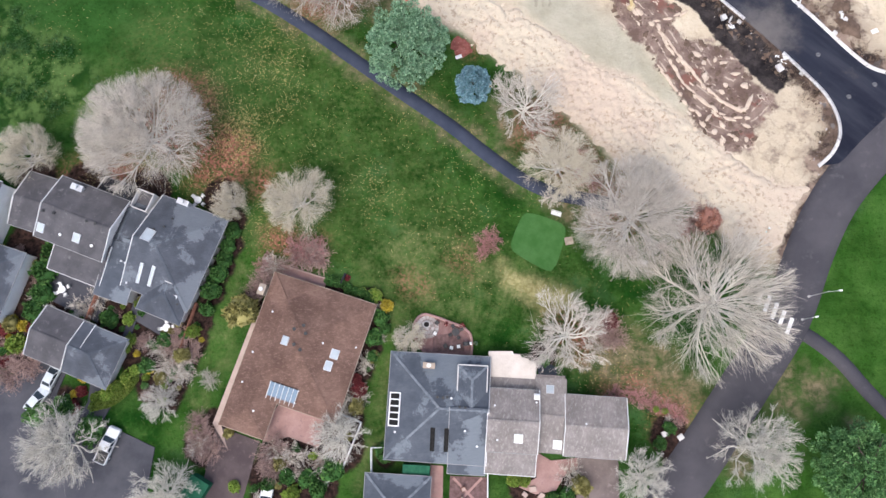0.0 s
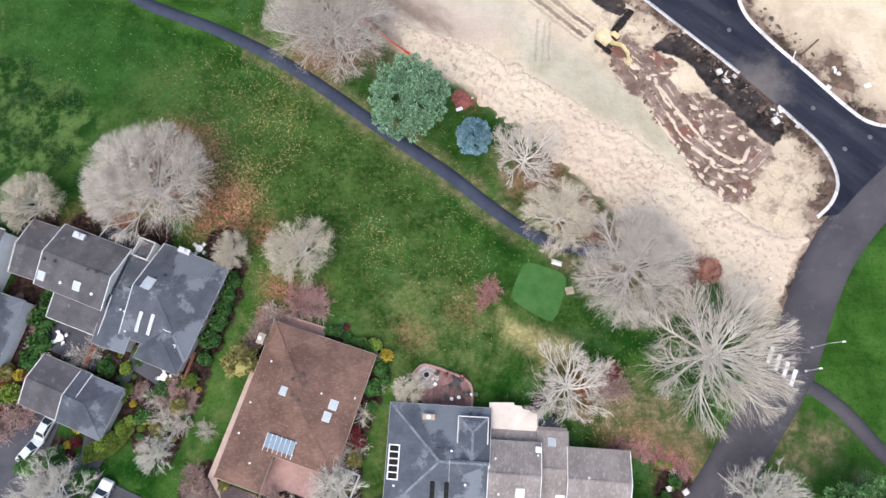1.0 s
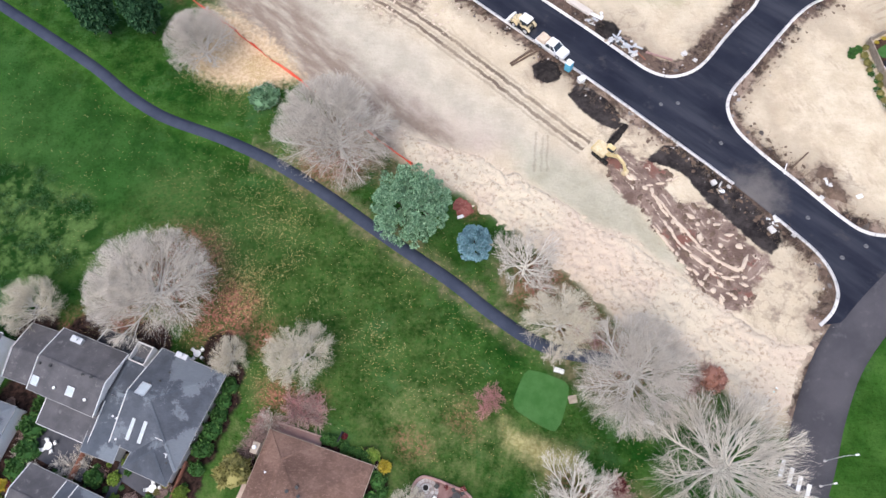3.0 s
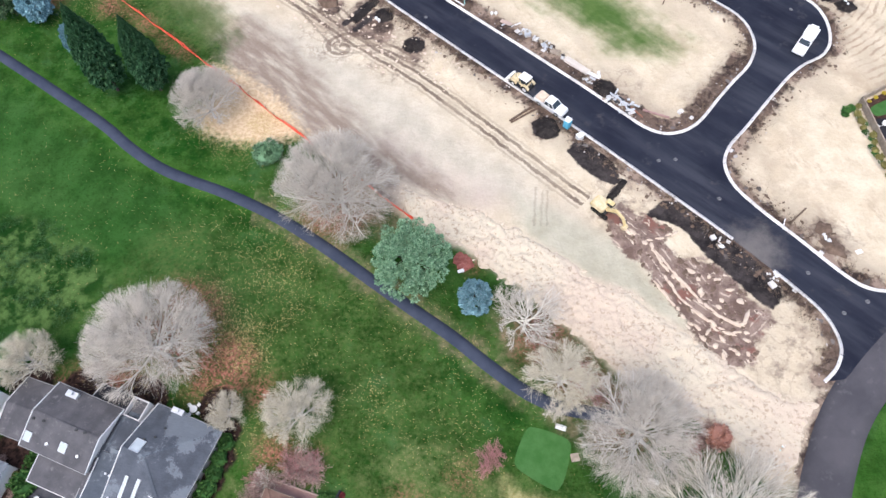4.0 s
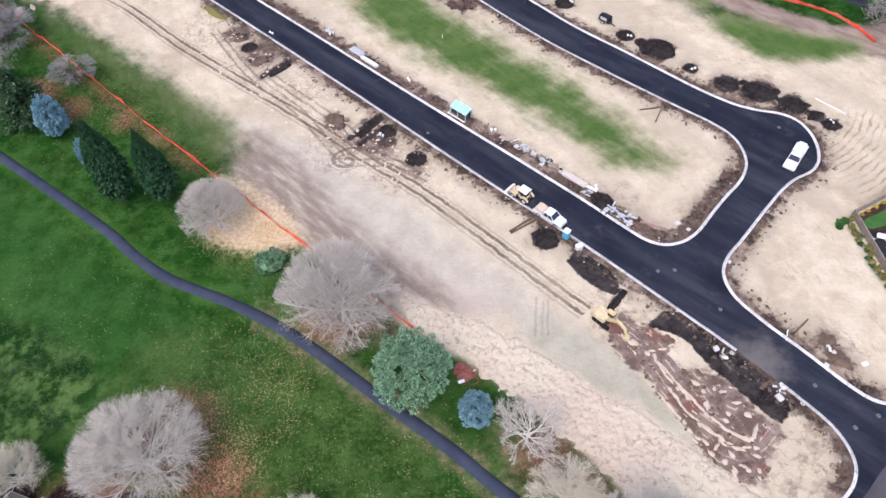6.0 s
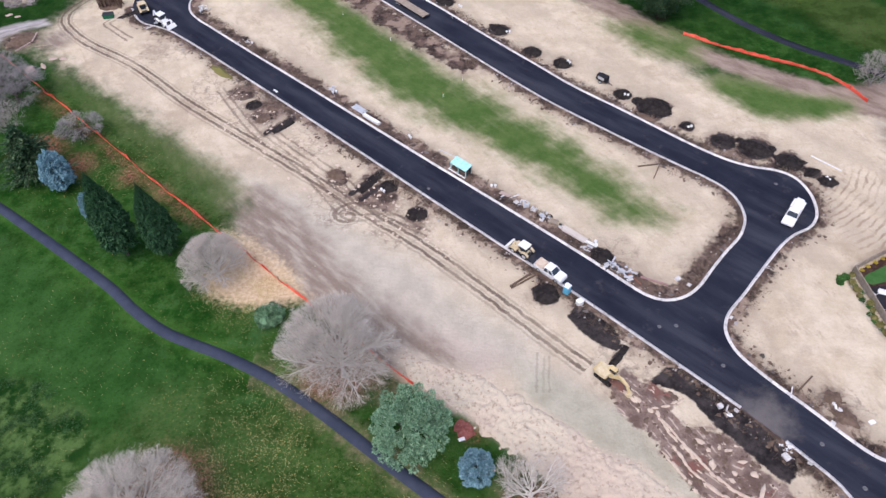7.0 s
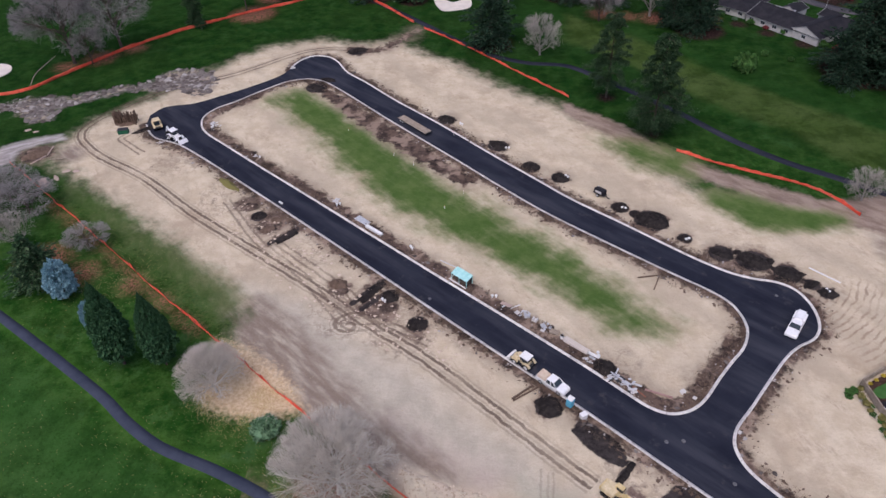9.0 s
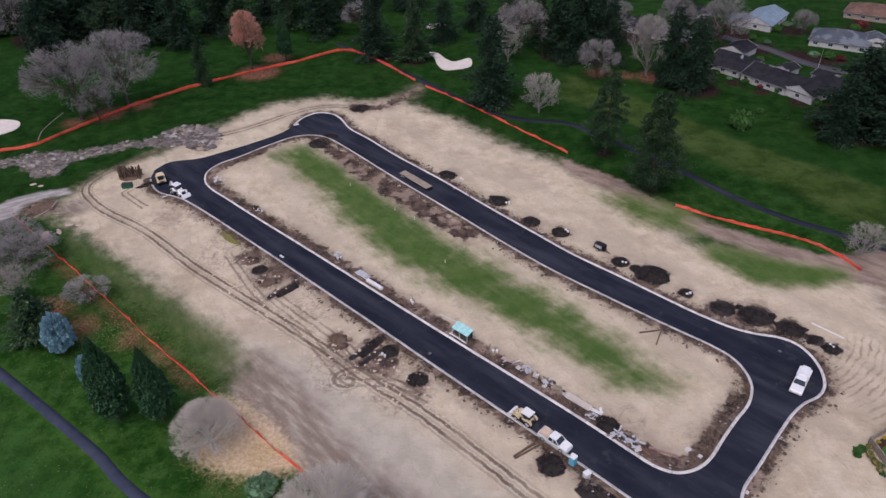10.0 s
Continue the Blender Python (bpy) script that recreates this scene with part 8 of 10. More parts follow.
def cabin(parent, paint, xr, xf, rr, rf, zb, zt, wide, roof_in=0.16):
    """A glazed cab: glass body under a painted roof, with painted pillars."""
    w, u = wide / 2, wide / 2 - roof_in
    lo = [(xr, -w, zb), (xf, -w, zb), (xf, w, zb), (xr, w, zb)]
    hi = [(rr, -u, zt), (rf, -u, zt), (rf, u, zt), (rr, u, zt)]
    cx = (xr + xf) / 2
    for i, name in enumerate(("side_window", "windscreen", "side_window", "rear_window")):
        k = (i + 1) % 4
        bm = bmesh.new()
        outer = [bm.verts.new(p) for p in (lo[i], lo[k], hi[k], hi[i])]
        inner = [bm.verts.new((cx + (p[0] - cx) * 0.95, p[1] * 0.95, p[2])) for p in (lo[i], lo[k], hi[k], hi[i])]
        bm.faces.new(outer), bm.faces.new(inner[::-1])
        for a in range(4):
            b = (a + 1) % 4
            bm.faces.new((outer[b], outer[a], inner[a], inner[b]))
        part(name, bm, "pane", parent, "dark tinted glass")
    part("roof", box(rr - 0.06, rf + 0.06, -u - 0.05, u + 0.05, zt - 0.02, zt + 0.06, 0.03, seg=2), paint, parent)
    mid = ((xr + xf) / 2, (rr + rf) / 2)
    for s in (-1, 1):
        for a, b in ((xr, rr), (xf, rf), mid):
            part("pillar", stick((a, s * (w + 0.01), zb), (b, s * (u + 0.01), zt), 0.09, 0.09), paint, parent)


def pickup(label, paint, x, y, turn, z=0.08, cargo=None, size=1.0):
    o = thing("pickup_truck", label, "vehicle", "parked vehicles", m=pose(x, y, z, 0, 0, turn) @ Matrix.Diagonal((size, size, size, 1)))
    part("body", side_body([(-2.75, 0.45), (2.7, 0.45), (2.75, 0.85), (2.6, 1.06), (1.3, 1.14), (-0.85, 1.12), (-0.85, 0.8), (-2.75, 0.8)], -0.95, 0.95), paint, o)
    cabin(o, paint, -0.85, 1.35, -0.62, 0.62, 1.1, 1.78, 1.84)
    for s in (-1, 1):
        part("bed_side", box(-2.75, -0.85, s * 0.9 - 0.06, s * 0.9 + 0.06, 0.7, 1.18, 0.03), paint, o)
    part("tailgate", box(-2.8, -2.7, -0.9, 0.9, 0.7, 1.16, 0.03), paint, o)
    part("bed_floor", box(-2.7, -0.88, -0.83, 0.83, 0.78, 0.84), "metal_dark", o)
    if cargo:
        bm = box(-2.7, -0.9, -0.95, 0.95, 0.84, 1.5, 0.22, seg=3)
        bmesh.ops.subdivide_edges(bm, edges=list(bm.edges), cuts=1)
        for v in bm.verts:
            v.co += Vector((0.1, 0.1, 0.3)) * noise.noise(v.co * 2.2)
        part("load", bm, cargo, o, "heaped tan load in the bed")
    for wx in (-1.75, 1.75):
        for s in (-1, 1):
            wheel(o, wx, s * 0.84, 0.39, 0.26)
    part("bumper", box(2.72, 2.86, -0.88, 0.88, 0.5, 0.7, 0.04), "metal_pale", o)
    lights(o, 2.74, -2.8, 0.72, 0.88)
    return o


def sedan(label, paint, x, y, turn, z=0.055):
    o = thing("car", label, "vehicle", "parked vehicles", m=pose(x, y, z, 0, 0, turn))
    part("body", side_body([(-2.2, 0.3), (2.2, 0.3), (2.28, 0.6), (2.1, 0.78), (1.1, 0.92), (-1.5, 0.95), (-2.2, 0.9), (-2.28, 0.6)], -0.88, 0.88, 0.08), paint, o)
    cabin(o, paint, -1.75, 1.15, -1.05, 0.3, 0.9, 1.42, 1.6, 0.2)
    for wx in (-1.4, 1.4):
        for s in (-1, 1):
            wheel(o, wx, s * 0.78, 0.32, 0.2)
    lights(o, 2.26, -2.28, 0.62, 0.66)
    return o


def van_truck(label, x, y, turn, z=0.08):
    """White crew truck with a tall canopy behind the cab."""
    o = thing("service_truck", label, "vehicle", "parked vehicles", m=pose(x, y, z, 0, 0, turn) @ Matrix.Diagonal((1.18, 1.15, 1.15, 1)))
    part("body", side_body([(-3.2, 0.5), (3.1, 0.5), (3.15, 0.95), (2.95, 1.15), (1.7, 1.25), (-3.2, 1.2)], -1.05, 1.05), "car_white", o)
    cabin(o, "car_white", -0.2, 1.35, 0.0, 0.85, 1.22, 2.05, 2.0)
    part("canopy", box(-3.2, -0.15, -1.08, 1.08, 1.15, 2.35, 0.42, seg=5), "car_white", o)
    for wx in (-2.1, 2.05):
        for s in (-1, 1):
            wheel(o, wx, s * 0.94, 0.42, 0.28)
    part("mirror", box(1.35, 1.5, 1.05, 1.3, 1.3, 1.55, 0.03), "metal_dark", o)
    part("mirror", box(1.35, 1.5, -1.3, -1.05, 1.3, 1.55, 0.03), "metal_dark", o)
    lights(o, 3.14, -3.2, 0.8, 0.95)
    return o


ROAD_TURN = -42.2
pickup("white pickup truck with a tan load parked by the kerb", "car_white", 16.2, 87.6, ROAD_TURN, cargo="sand_lump", size=1.2)
van_truck("white service truck with canopy parked on new asphalt", 67.8, 102.4, 233.6)
sedan("silver car parked before the garage", "car_silver", -64.4, 0.6, 66)
sedan("pale silver car parked on the drive", "car_silver", -66.4, -3.0, 52)
pickup("white pickup truck parked on the forecourt", "car_white", -54.7, -9.8, 68, 0.055)
sedan("white car parked beside planting beds", "car_white", -30.4, -18.2, 82, 0.02)


def track_unit(parent, y, ln, r, wide):
    prof = [(math.cos(a) * r + (ln / 2 - r) * (1 if math.cos(a) > 0 else -1), r + math.sin(a) * r) for a in np.linspace(0.01, 2 * math.pi + 0.01, 20, endpoint=False)]
    t = part("track", side_body(prof, y - wide / 2, y + wide / 2, 0.03), "rubber", parent)
    for k in range(5):
        part("roller", cyl(r * 0.55, -wide / 2 - 0.02, wide / 2 + 0.02, 12, m=pose(-ln / 2 + r + k * (ln - 2 * r) / 4, y, r, 90, 0, 0)), "metal_dark", t)


def excavator(x, y, turn, z):
    o = thing("excavator", "dusty yellow tracked excavator with its boom lowered", "machine", m=pose(x, y, z, 0, 0, turn))
    for s in (-1, 1):
        track_unit(o, s * 1.05, 3.6, 0.42, 0.5)
    part("undercarriage", box(-1.0, 1.0, -0.8, 0.8, 0.35, 0.95, 0.06), "metal_dark", o)
    part("house_body", box(-1.9, 0.6, -1.25, 1.25, 1.0, 1.9, 0.15, seg=2), "cream_paint", o, "dusty yellow engine house")
    part("counterweight", box(-2.2, -1.85, -1.2, 1.2, 1.0, 1.8, 0.14, seg=2), "yellow_paint", o)
    c = part("cab", box(-0.1, 1.4, 0.35, 1.25, 1.0, 2.75, 0.1, seg=2), "yellow_paint", o)
    part("window", box(0.2, 1.42, 0.32, 1.28, 1.85, 2.6), "pane", c)
    part("boom", stick((0.7, -0.2, 1.5), (2.7, -0.2, 3.1), 0.42, 0.55, stick((2.6, -0.2, 3.1), (4.2, -0.2, 2.5), 0.4, 0.5)), "yellow_paint", o)
    part("arm", stick((4.1, -0.2, 2.7), (5.0, -0.2, 0.9), 0.34, 0.42), "yellow_paint", o)
    part("hydraulic_ram", cyl(0.09, 0, 1.8, 8, m=Matrix.Translation((1.6, -0.2, 1.5)) @ Euler((0, radians(50), 0)).to_matrix().to_4x4()), "metal_dark", o)
    part("bucket", side_body([(4.7, 0.95), (5.25, 0.9), (5.5, 0.3), (5.0, -0.05), (4.45, 0.25)], -0.75, 0.35, 0.05), "cream_paint", o)
    return o


excavator(24.0, 64.2, -45, 0.0)


def loader(label, x, y, turn, paint, roof, size=1.0, z=0.08, hoe=False):
    """A wheeled loader: chassis, engine hood, open cab, lift arms and bucket."""
    o = thing("loader", label, "machine", m=pose(x, y, z, 0, 0, turn) @ Matrix.Diagonal((size, size, size, 1)))
    part("chassis", box(-1.7, 1.8, -0.5, 0.5, 0.5, 0.9, 0.06), "metal_dark", o)
    part("hood", box(0.3, 2.0, -0.55, 0.55, 0.85, 1.5, 0.12, seg=2), paint, o)
    part("seat_deck", box(-1.3, 0.3, -0.75, 0.75, 0.85, 1.15, 0.05), paint, o)
    for px in (-1.2, 0.25):
        for s in (-1, 1):
            part("cab_post", box(px - 0.05, px + 0.05, s * 0.68 - 0.05, s * 0.68 + 0.05, 1.1, 2.45), "metal_dark", o)
    part("cab_roof", box(-1.4, 0.5, -0.85, 0.85, 2.42, 2.56, 0.06, seg=2), roof, o)
    part("cab_glass", box(-1.12, 0.18, -0.62, 0.62, 1.2, 2.4), "pane", o)
    for wx, r in ((-1.15, 0.68), (1.35, 0.52)):
        for s in (-1, 1):
            wheel(o, wx, s * 0.85, r, 0.4)
        for s in (-1, 1):
            arc = [(wx + (r + 0.18) * math.cos(a), r + (r + 0.18) * math.sin(a)) for a in np.linspace(0.35, 2.8, 9)] + [(wx + (r + 0.1) * math.cos(a), r + (r + 0.1) * math.sin(a)) for a in np.linspace(2.8, 0.35, 9)]
            part("fender", side_body(arc, s * 0.85 - 0.24, s * 0.85 + 0.24, 0.012), paint, o)
    part("engine_grille", box(1.98, 2.04, -0.42, 0.42, 0.95, 1.38, 0.02), "metal_dark", o)
    part("exhaust", cyl(0.05, 1.45, 2.1, 8, m=pose(1.3, 0.3, 0)), "metal_dark", o)
    for s in (-1, 1):
        part("lift_arm", stick((0.0, s * 0.62, 1.5), (2.5, s * 0.62, 0.7), 0.14, 0.26), paint, o)
    part("bucket", side_body([(2.4, 0.15), (3.2, 0.1), (3.25, 0.2), (2.75, 0.9), (2.45, 0.9)], -1.1, 1.1, 0.04), roof, o)
    if hoe:
        for s in (-1, 1):
            leg = part("stabiliser", stick((-1.75, s * 0.5, 0.8), (-1.9, s * 1.25, 0.1), 0.16, 0.2), paint, o)
            part("foot_pad", box(-2.1, -1.7, s * 1.25 - 0.2, s * 1.25 + 0.2, 0.0, 0.1, 0.02), "metal_dark", leg)
        part("swing_post", box(-1.95, -1.65, -0.3, 0.3, 0.5, 1.2, 0.05), "metal_dark", o)
        part("hoe_boom", stick((-1.7, 0, 1.0), (-2.6, 0, 2.6), 0.25, 0.3), paint, o)
        part("hoe_arm", stick((-2.6, 0, 2.6), (-3.6, 0, 1.0), 0.2, 0.25), paint, o)
        part("hoe_bucket", side_body([(-3.4, 0.1), (-3.9, 0.3), (-3.9, 0.95), (-3.5, 1.0)], -0.35, 0.35, 0.03), "metal_dark", o)
    return o


loader("small cream loader standing on the road edge", 11.0, 93.1, ROAD_TURN + 180, "cream_paint", "paint_white", 1.15)
loader("white backhoe loader parked at the road end", -88.2, 182.6, -38, "car_white", "car_white", 1.3, hoe=True)
loader("tan wheel loader parked at the road end", -96.4, 190.0, 118, "cream_paint", "cream_paint", 1.25)


def flatbed(x, y, turn):
    o = thing("flatbed_trailer", "long plank-decked flatbed trailer parked at the kerb", "trailer", m=pose(x, y, 0.08, 0, 0, turn))
    for s in (-0.5, 0.5):
        part("chassis_rail", box(-6.6, 6.6, s - 0.1, s + 0.1, 0.75, 1.05), "metal_dark", o)
    for k in range(9):
        part("plank", box(-6.8, 6.8, -1.25 + k * 0.278, -1.0 + k * 0.278 + 0.015, 1.05, 1.12, 0.01), "wood_grey", o)
    for wx in (-5.6, -4.6):
        for s in (-1, 1):
            wheel(o, wx, s * 0.95, 0.45, 0.4)
    for s in (-1, 1):
        part("landing_leg", box(4.6, 4.8, s * 0.8 - 0.08, s * 0.8 + 0.08, 0.0, 0.8), "metal_dark", o)
    part("headboard", box(6.75, 6.9, -1.2, 1.2, 1.05, 1.3, 0.02), "metal_dark", o)
    return o


flatbed(-15.8, 187.6, -48.5)


# ---- spoil heaps and site clutter ----
def heap(label, x, y, rx, ry, h, mat, turn=0.0, seed=0, z=None, name="soil_mound", cat="soil heap", group="spoil heaps"):
    """A loose heap with an uneven foot and lumpy flanks."""
    n, rings = 30, 9
    V, F = [], []
    for i in range(rings):
        t = i / (rings - 1)
        for j in range(n):
            a = 2 * math.pi * j / n
            foot = 1 + 0.38 * noise.noise((math.cos(a) * 1.5, math.sin(a) * 1.5, seed * 3.7)) + 0.16 * noise.noise((math.cos(a) * 4.5, math.sin(a) * 4.5, seed * 1.9))
            r = (1 - t) * foot
            zz = h * (1 - (1 - t) ** 1.6) * (1 + 0.5 * noise.noise((math.cos(a) * r * 2.4, math.sin(a) * r * 2.4, seed * 1.3))) - (0.22 if i == 0 else 0)
            k = 0.16 * noise.noise((math.cos(a) * 5, t * 6, seed * 2.1))
            V.append((rx * (r + k * (0 < i < rings - 1)) * math.cos(a), ry * (r + k * (0 < i < rings - 1)) * math.sin(a), zz))
    for i in range(rings - 1):
        for j in range(n):
            k = (j + 1) % n
            F.append((i * n + j, i * n + k, (i + 1) * n + k, (i + 1) * n + j))
    o = part(name, mesh_of(name, V, F), mat, m=pose(x, y, gz(x, y) if z is None else z, 0, 0, turn), smooth=False)
    return tagged(o, label, cat, group)


BLACK, BROWN_H = "heap of black soil beside the kerb", "heap of brown soil on the sand"
for k, (x, y, rx, ry, h, t) in enumerate(HEAPS_WEST + HEAPS_EAST):
    heap(BLACK, x, y, rx, ry, h, "soil_black", t, k + 1)
for k, (x, y, rx, ry, h, t) in enumerate(HEAPS_BROWN):
    heap(BROWN_H, x, y, rx, ry, h, "soil_brown", t, k + 40)


for k, (x, y, rx, ry, t) in enumerate([(-119.4, 160.8, 3.2, 1.8, -45), (-116.6, 162.8, 1.8, 0.7, -50), (-115.2, 166.3, 1.4, 0.8, 20), (-112.4, 166.2, 1.3, 0.8, 0), (-138.0, 190.0, 1.2, 0.8, 30), (-135.0, 189.0, 1.0, 0.6, 10)]):
    heap("pale slab of dumped concrete on trampled grass", x, y, rx, ry, 0.25, "concrete_buff", t, k + 60, name="concrete_slab", cat="slab", group="dumped slabs")


def trench(label, x0, y0, x1, y1, wide, mat="soil_black"):
    """A raised dark spoil line beside a dug trench."""
    ln = smooth_line([(x0, y0), ((x0 + x1) / 2 + 0.2, (y0 + y1) / 2), (x1, y1)], 0.5)
    o = part("spoil_line", sweep(ln, [(wide / 2, -0.2), (wide / 3, 0.12), (0, 0.28), (-wide / 3, 0.12), (-wide / 2, -0.2)], wobble=0.08, rng=np.random.default_rng(int(abs(x0 * 7)))), mat)
    tagged(o, label, "soil heap", "spoil heaps")


trench("dark line of spoil across the sand", -24.2, 111.6, -19.2, 117.6, 1.9)
trench("dark line of spoil across the sand", -47.4, 132.6, -42.9, 136.8, 1.8)
trench("dark line of spoil beside the dug ground", 25.2, 66.4, 28.6, 70.6, 1.4)


def stub_pair(x, y, turn):
    """Two white capped utility stubs standing in dark soil."""
    o = thing("utility_stub", "pair of white capped utility stubs in soil", "utility stub", "utility stubs", m=pose(x, y, gz(x, y), 0, 0, turn))
    for s in (-0.42, 0.42):
        p = part("pipe", cyl(0.15, -0.3, 0.32, 10, m=pose(s, 0, 0)), "paint_white", o)
        part("cap", cyl(0.34, 0.28, 0.5, 14, r2=0.27, m=pose(s, 0, 0)), "paint_white", p)
    return o


first_stub = stub_pair(-49.4, 149.0, -42)
for x, y in [(-33.9, 148.0), (-13.6, 129.8), (-18.8, 111.6), (-1.6, 189.0), (11.8, 174.6), (27.2, 159.6), (40.0, 144.8), (53.0, 132.0), (79.0, 113.6), (5.8, 112.6), (26.2, 95.4), (-79.0, 189.6)]:
    copy_thing(first_stub, pose(x, y, gz(x, y) + 0.25, 0, 0, x * 31))


def crate(name, label, x, y, turn, w, d, h, mat, cat, z=None, lid=None):
    zz = gz(x, y) if z is None else z
    o = thing(name, label, cat, m=pose(x, y, zz, 0, 0, turn))
    bm = box(-w / 2, w / 2, -d / 2, d / 2, -0.05, h, min(0.04, h * 0.2))
    part("body", bm, mat, o)
    if lid:
        part("lid", box(-w / 2 - 0.05, w / 2 + 0.05, -d / 2 - 0.05, d / 2 + 0.05, h - 0.01, h + 0.08, 0.03), lid, o)
    return o


def toilet(x, y, turn):
    o = thing("portable_toilet", "blue portable toilet with a white roof", "portable toilet", m=pose(x, y, gz(x, y), 0, 0, turn))
    part("cabin", box(-0.58, 0.58, -0.58, 0.58, 0.1, 2.1, 0.05), "blue_plastic", o)
    part("skid", box(-0.62, 0.62, -0.62, 0.62, -0.05, 0.12, 0.02), "metal_dark", o)
    part("roof", box(-0.64, 0.64, -0.64, 0.64, 2.08, 2.3, 0.1, seg=3), "paint_white", o)
    d = part("door", box(-0.42, 0.42, -0.63, -0.57, 0.2, 2.0, 0.02), "blue_plastic", o)
    part("handle", box(0.28, 0.34, -0.68, -0.62, 1.0, 1.2, 0.01), "metal_dark", d)
    part("vent_pipe", cyl(0.06, 1.9, 2.6, 8, m=pose(-0.45, 0.45, 0)), "metal_dark", o)


toilet(19.0, 82.9, 48)
crate("water_tank", "white water tank beside the toilet", 21.2, 80.2, 30, 1.2, 1.0, 1.0, "paint_white", "tank", lid="paint_white")


def lean_panels():
    """Open material rack: a sloping teal sheet over posts, dark stock inside, white rails in front."""
    o = thing("material_rack", "teal-roofed open rack of building material by the kerb", "building material", m=pose(-1.5, 117.9, 0.0, 0, 0, ROAD_TURN))
    part("roof_sheet", stick((0.0, -0.9, 1.75), (0.0, 1.3, 2.35), 4.8, 0.08), "teal_wrap", o)
    for sx in (-2.25, 0.0, 2.25):
        part("post", box(sx - 0.06, sx + 0.06, -0.86, -0.74, -0.1, 1.76), "teal_wrap", o)
        part("post", box(sx - 0.06, sx + 0.06, 1.1, 1.22, -0.1, 2.28), "teal_wrap", o)
    part("back_panel", box(-2.3, 2.3, 1.22, 1.27, 0.1, 2.2), "metal_dark", o)
    for k in range(4):
        part("stock", box(-2.1 + 0.1 * k, 2.0 - 0.08 * k, -0.6 + 0.05 * k, 0.9, 0.05 + 0.28 * k, 0.3 + 0.28 * k, 0.03), ("metal_dark", "soil_brown")[k % 2], o)
    part("front_rail", box(-2.7, 2.4, -1.35, -1.1, 0.0, 0.22, 0.03), "paint_white", o)
    part("side_board", stick((-2.5, -1.0, 0.1), (-2.5, 1.2, 1.0), 0.06, 0.3), "paint_white", o)


lean_panels()


def board_stack(label, x, y, turn, w, d, rows, mat, seed):
    """Loosely stacked boards in layers on two bearers."""
    o = thing("board_stack", label, "building material", m=pose(x, y, gz(x, y), 0, 0, turn))
    r = random.Random(seed)
    for s in (-w * 0.3, w * 0.3):
        part("bearer", box(s - 0.07, s + 0.07, -d / 2, d / 2, -0.05, 0.12), "wood_grey", o)
    n = max(2, int(d / 0.32))
    for layer in range(rows):
        for k in range(n):
            y0 = -d / 2 + k * d / n + r.uniform(-0.05, 0.05)
            dx, tw = r.uniform(-0.25, 0.25), r.uniform(-2, 2)
            part("board", box(-w / 2, w / 2, 0, d / n * 0.9, 0, 0.1, 0.01), mat, o, m=pose(dx, y0, 0.12 + layer * 0.11, 0, 0, tw))
    return o


def pallet_load(label, x, y, turn, mat, seed, w=1.2, h=0.8):
    """Blocks stacked on a slatted pallet."""
    o = thing("paver_pallet", label, "building material", m=pose(x, y, gz(x, y), 0, 0, turn))
    for k in range(5):
        part("pallet_slat", box(-w / 2, w / 2, -0.5 + k * 0.225, -0.4 + k * 0.225 + 0.02, 0.08, 0.13), "wood_grey", o)
    r = random.Random(seed)
    for i in range(3):
        for j in range(2):
            part("block_stack", box(-w / 2 + i * w / 3 + 0.02, -w / 2 + (i + 1) * w / 3 - 0.01, -0.5 + j * 0.5 + 0.01, j * 0.5 - 0.01, 0.13, h * r.uniform(0.55, 1.0), 0.03), mat, o)
    return o


def panel_jumble(label, x, y, n, seed, mats, big=1.0):
    """A loose heap of flat panels, frames and offcuts thrown across one another."""
    o = thing("scrap_pile", label, "building material", m=pose(x, y, gz(x, y)))
    r = random.Random(seed)
    for k in range(n):
        w, d = big * r.uniform(0.5, 1.5), big * r.uniform(0.12, 0.6)
        part("offcut", box(-w / 2, w / 2, -d / 2, d / 2, 0, r.uniform(0.05, 0.14), 0.01), r.choice(mats), o,
             m=pose(r.gauss(0, 0.7) * big, r.gauss(0, 0.6) * big, 0.03 + 0.05 * k * 0.5, r.uniform(-9, 9), r.uniform(-9, 9), r.uniform(0, 180)))
    return o


def pipe_coil(label, x, y, turn, mat, rad=0.8):
    """Flexible pipe coiled in loose loops."""
    o = thing("pipe_coil", label, "building material", m=pose(x, y, gz(x, y), 0, 0, turn))
    for k in range(4):
        rr = rad * (1 - 0.08 * k)
        ring = [(rr * math.cos(a), rr * math.sin(a)) for a in np.linspace(0, 6.2832, 24, endpoint=False)]
        part("loop", sweep(np.array(ring), [(0.07, 0.0), (0.05, 0.05), (0, 0.075), (-0.05, 0.05), (-0.07, 0.0), (0, -0.06)], True), mat, o, m=pose(0.06 * k, -0.05 * k, 0.08 + 0.13 * k, 3 * k, -2 * k, 0))
    return o


board_stack("stack of pale boards lying on dark soil", 22.0, 98.0, ROAD_TURN, 5.6, 1.3, 4, "concrete_cream", 1)
board_stack("short pile of pale scrap timber", 18.0, 101.6, -20, 1.8, 1.2, 4, "wood_grey", 2)
board_stack("loose pale planks beside the kerb", 8.2, 110.2, -30, 2.4, 0.9, 2, "concrete_buff", 3)
board_stack("loose pale planks beside the kerb", -36.5, 150.4, -55, 2.0, 0.8, 2, "wood_grey", 4)
board_stack("short white boards lying on soil", 25.0, 95.6, ROAD_TURN + 8, 3.0, 0.7, 2, "paint_white", 5)
pallet_load("grey blocks stacked on a slatted pallet", 12.6, 106.4, 10, "metal_pale", 1)
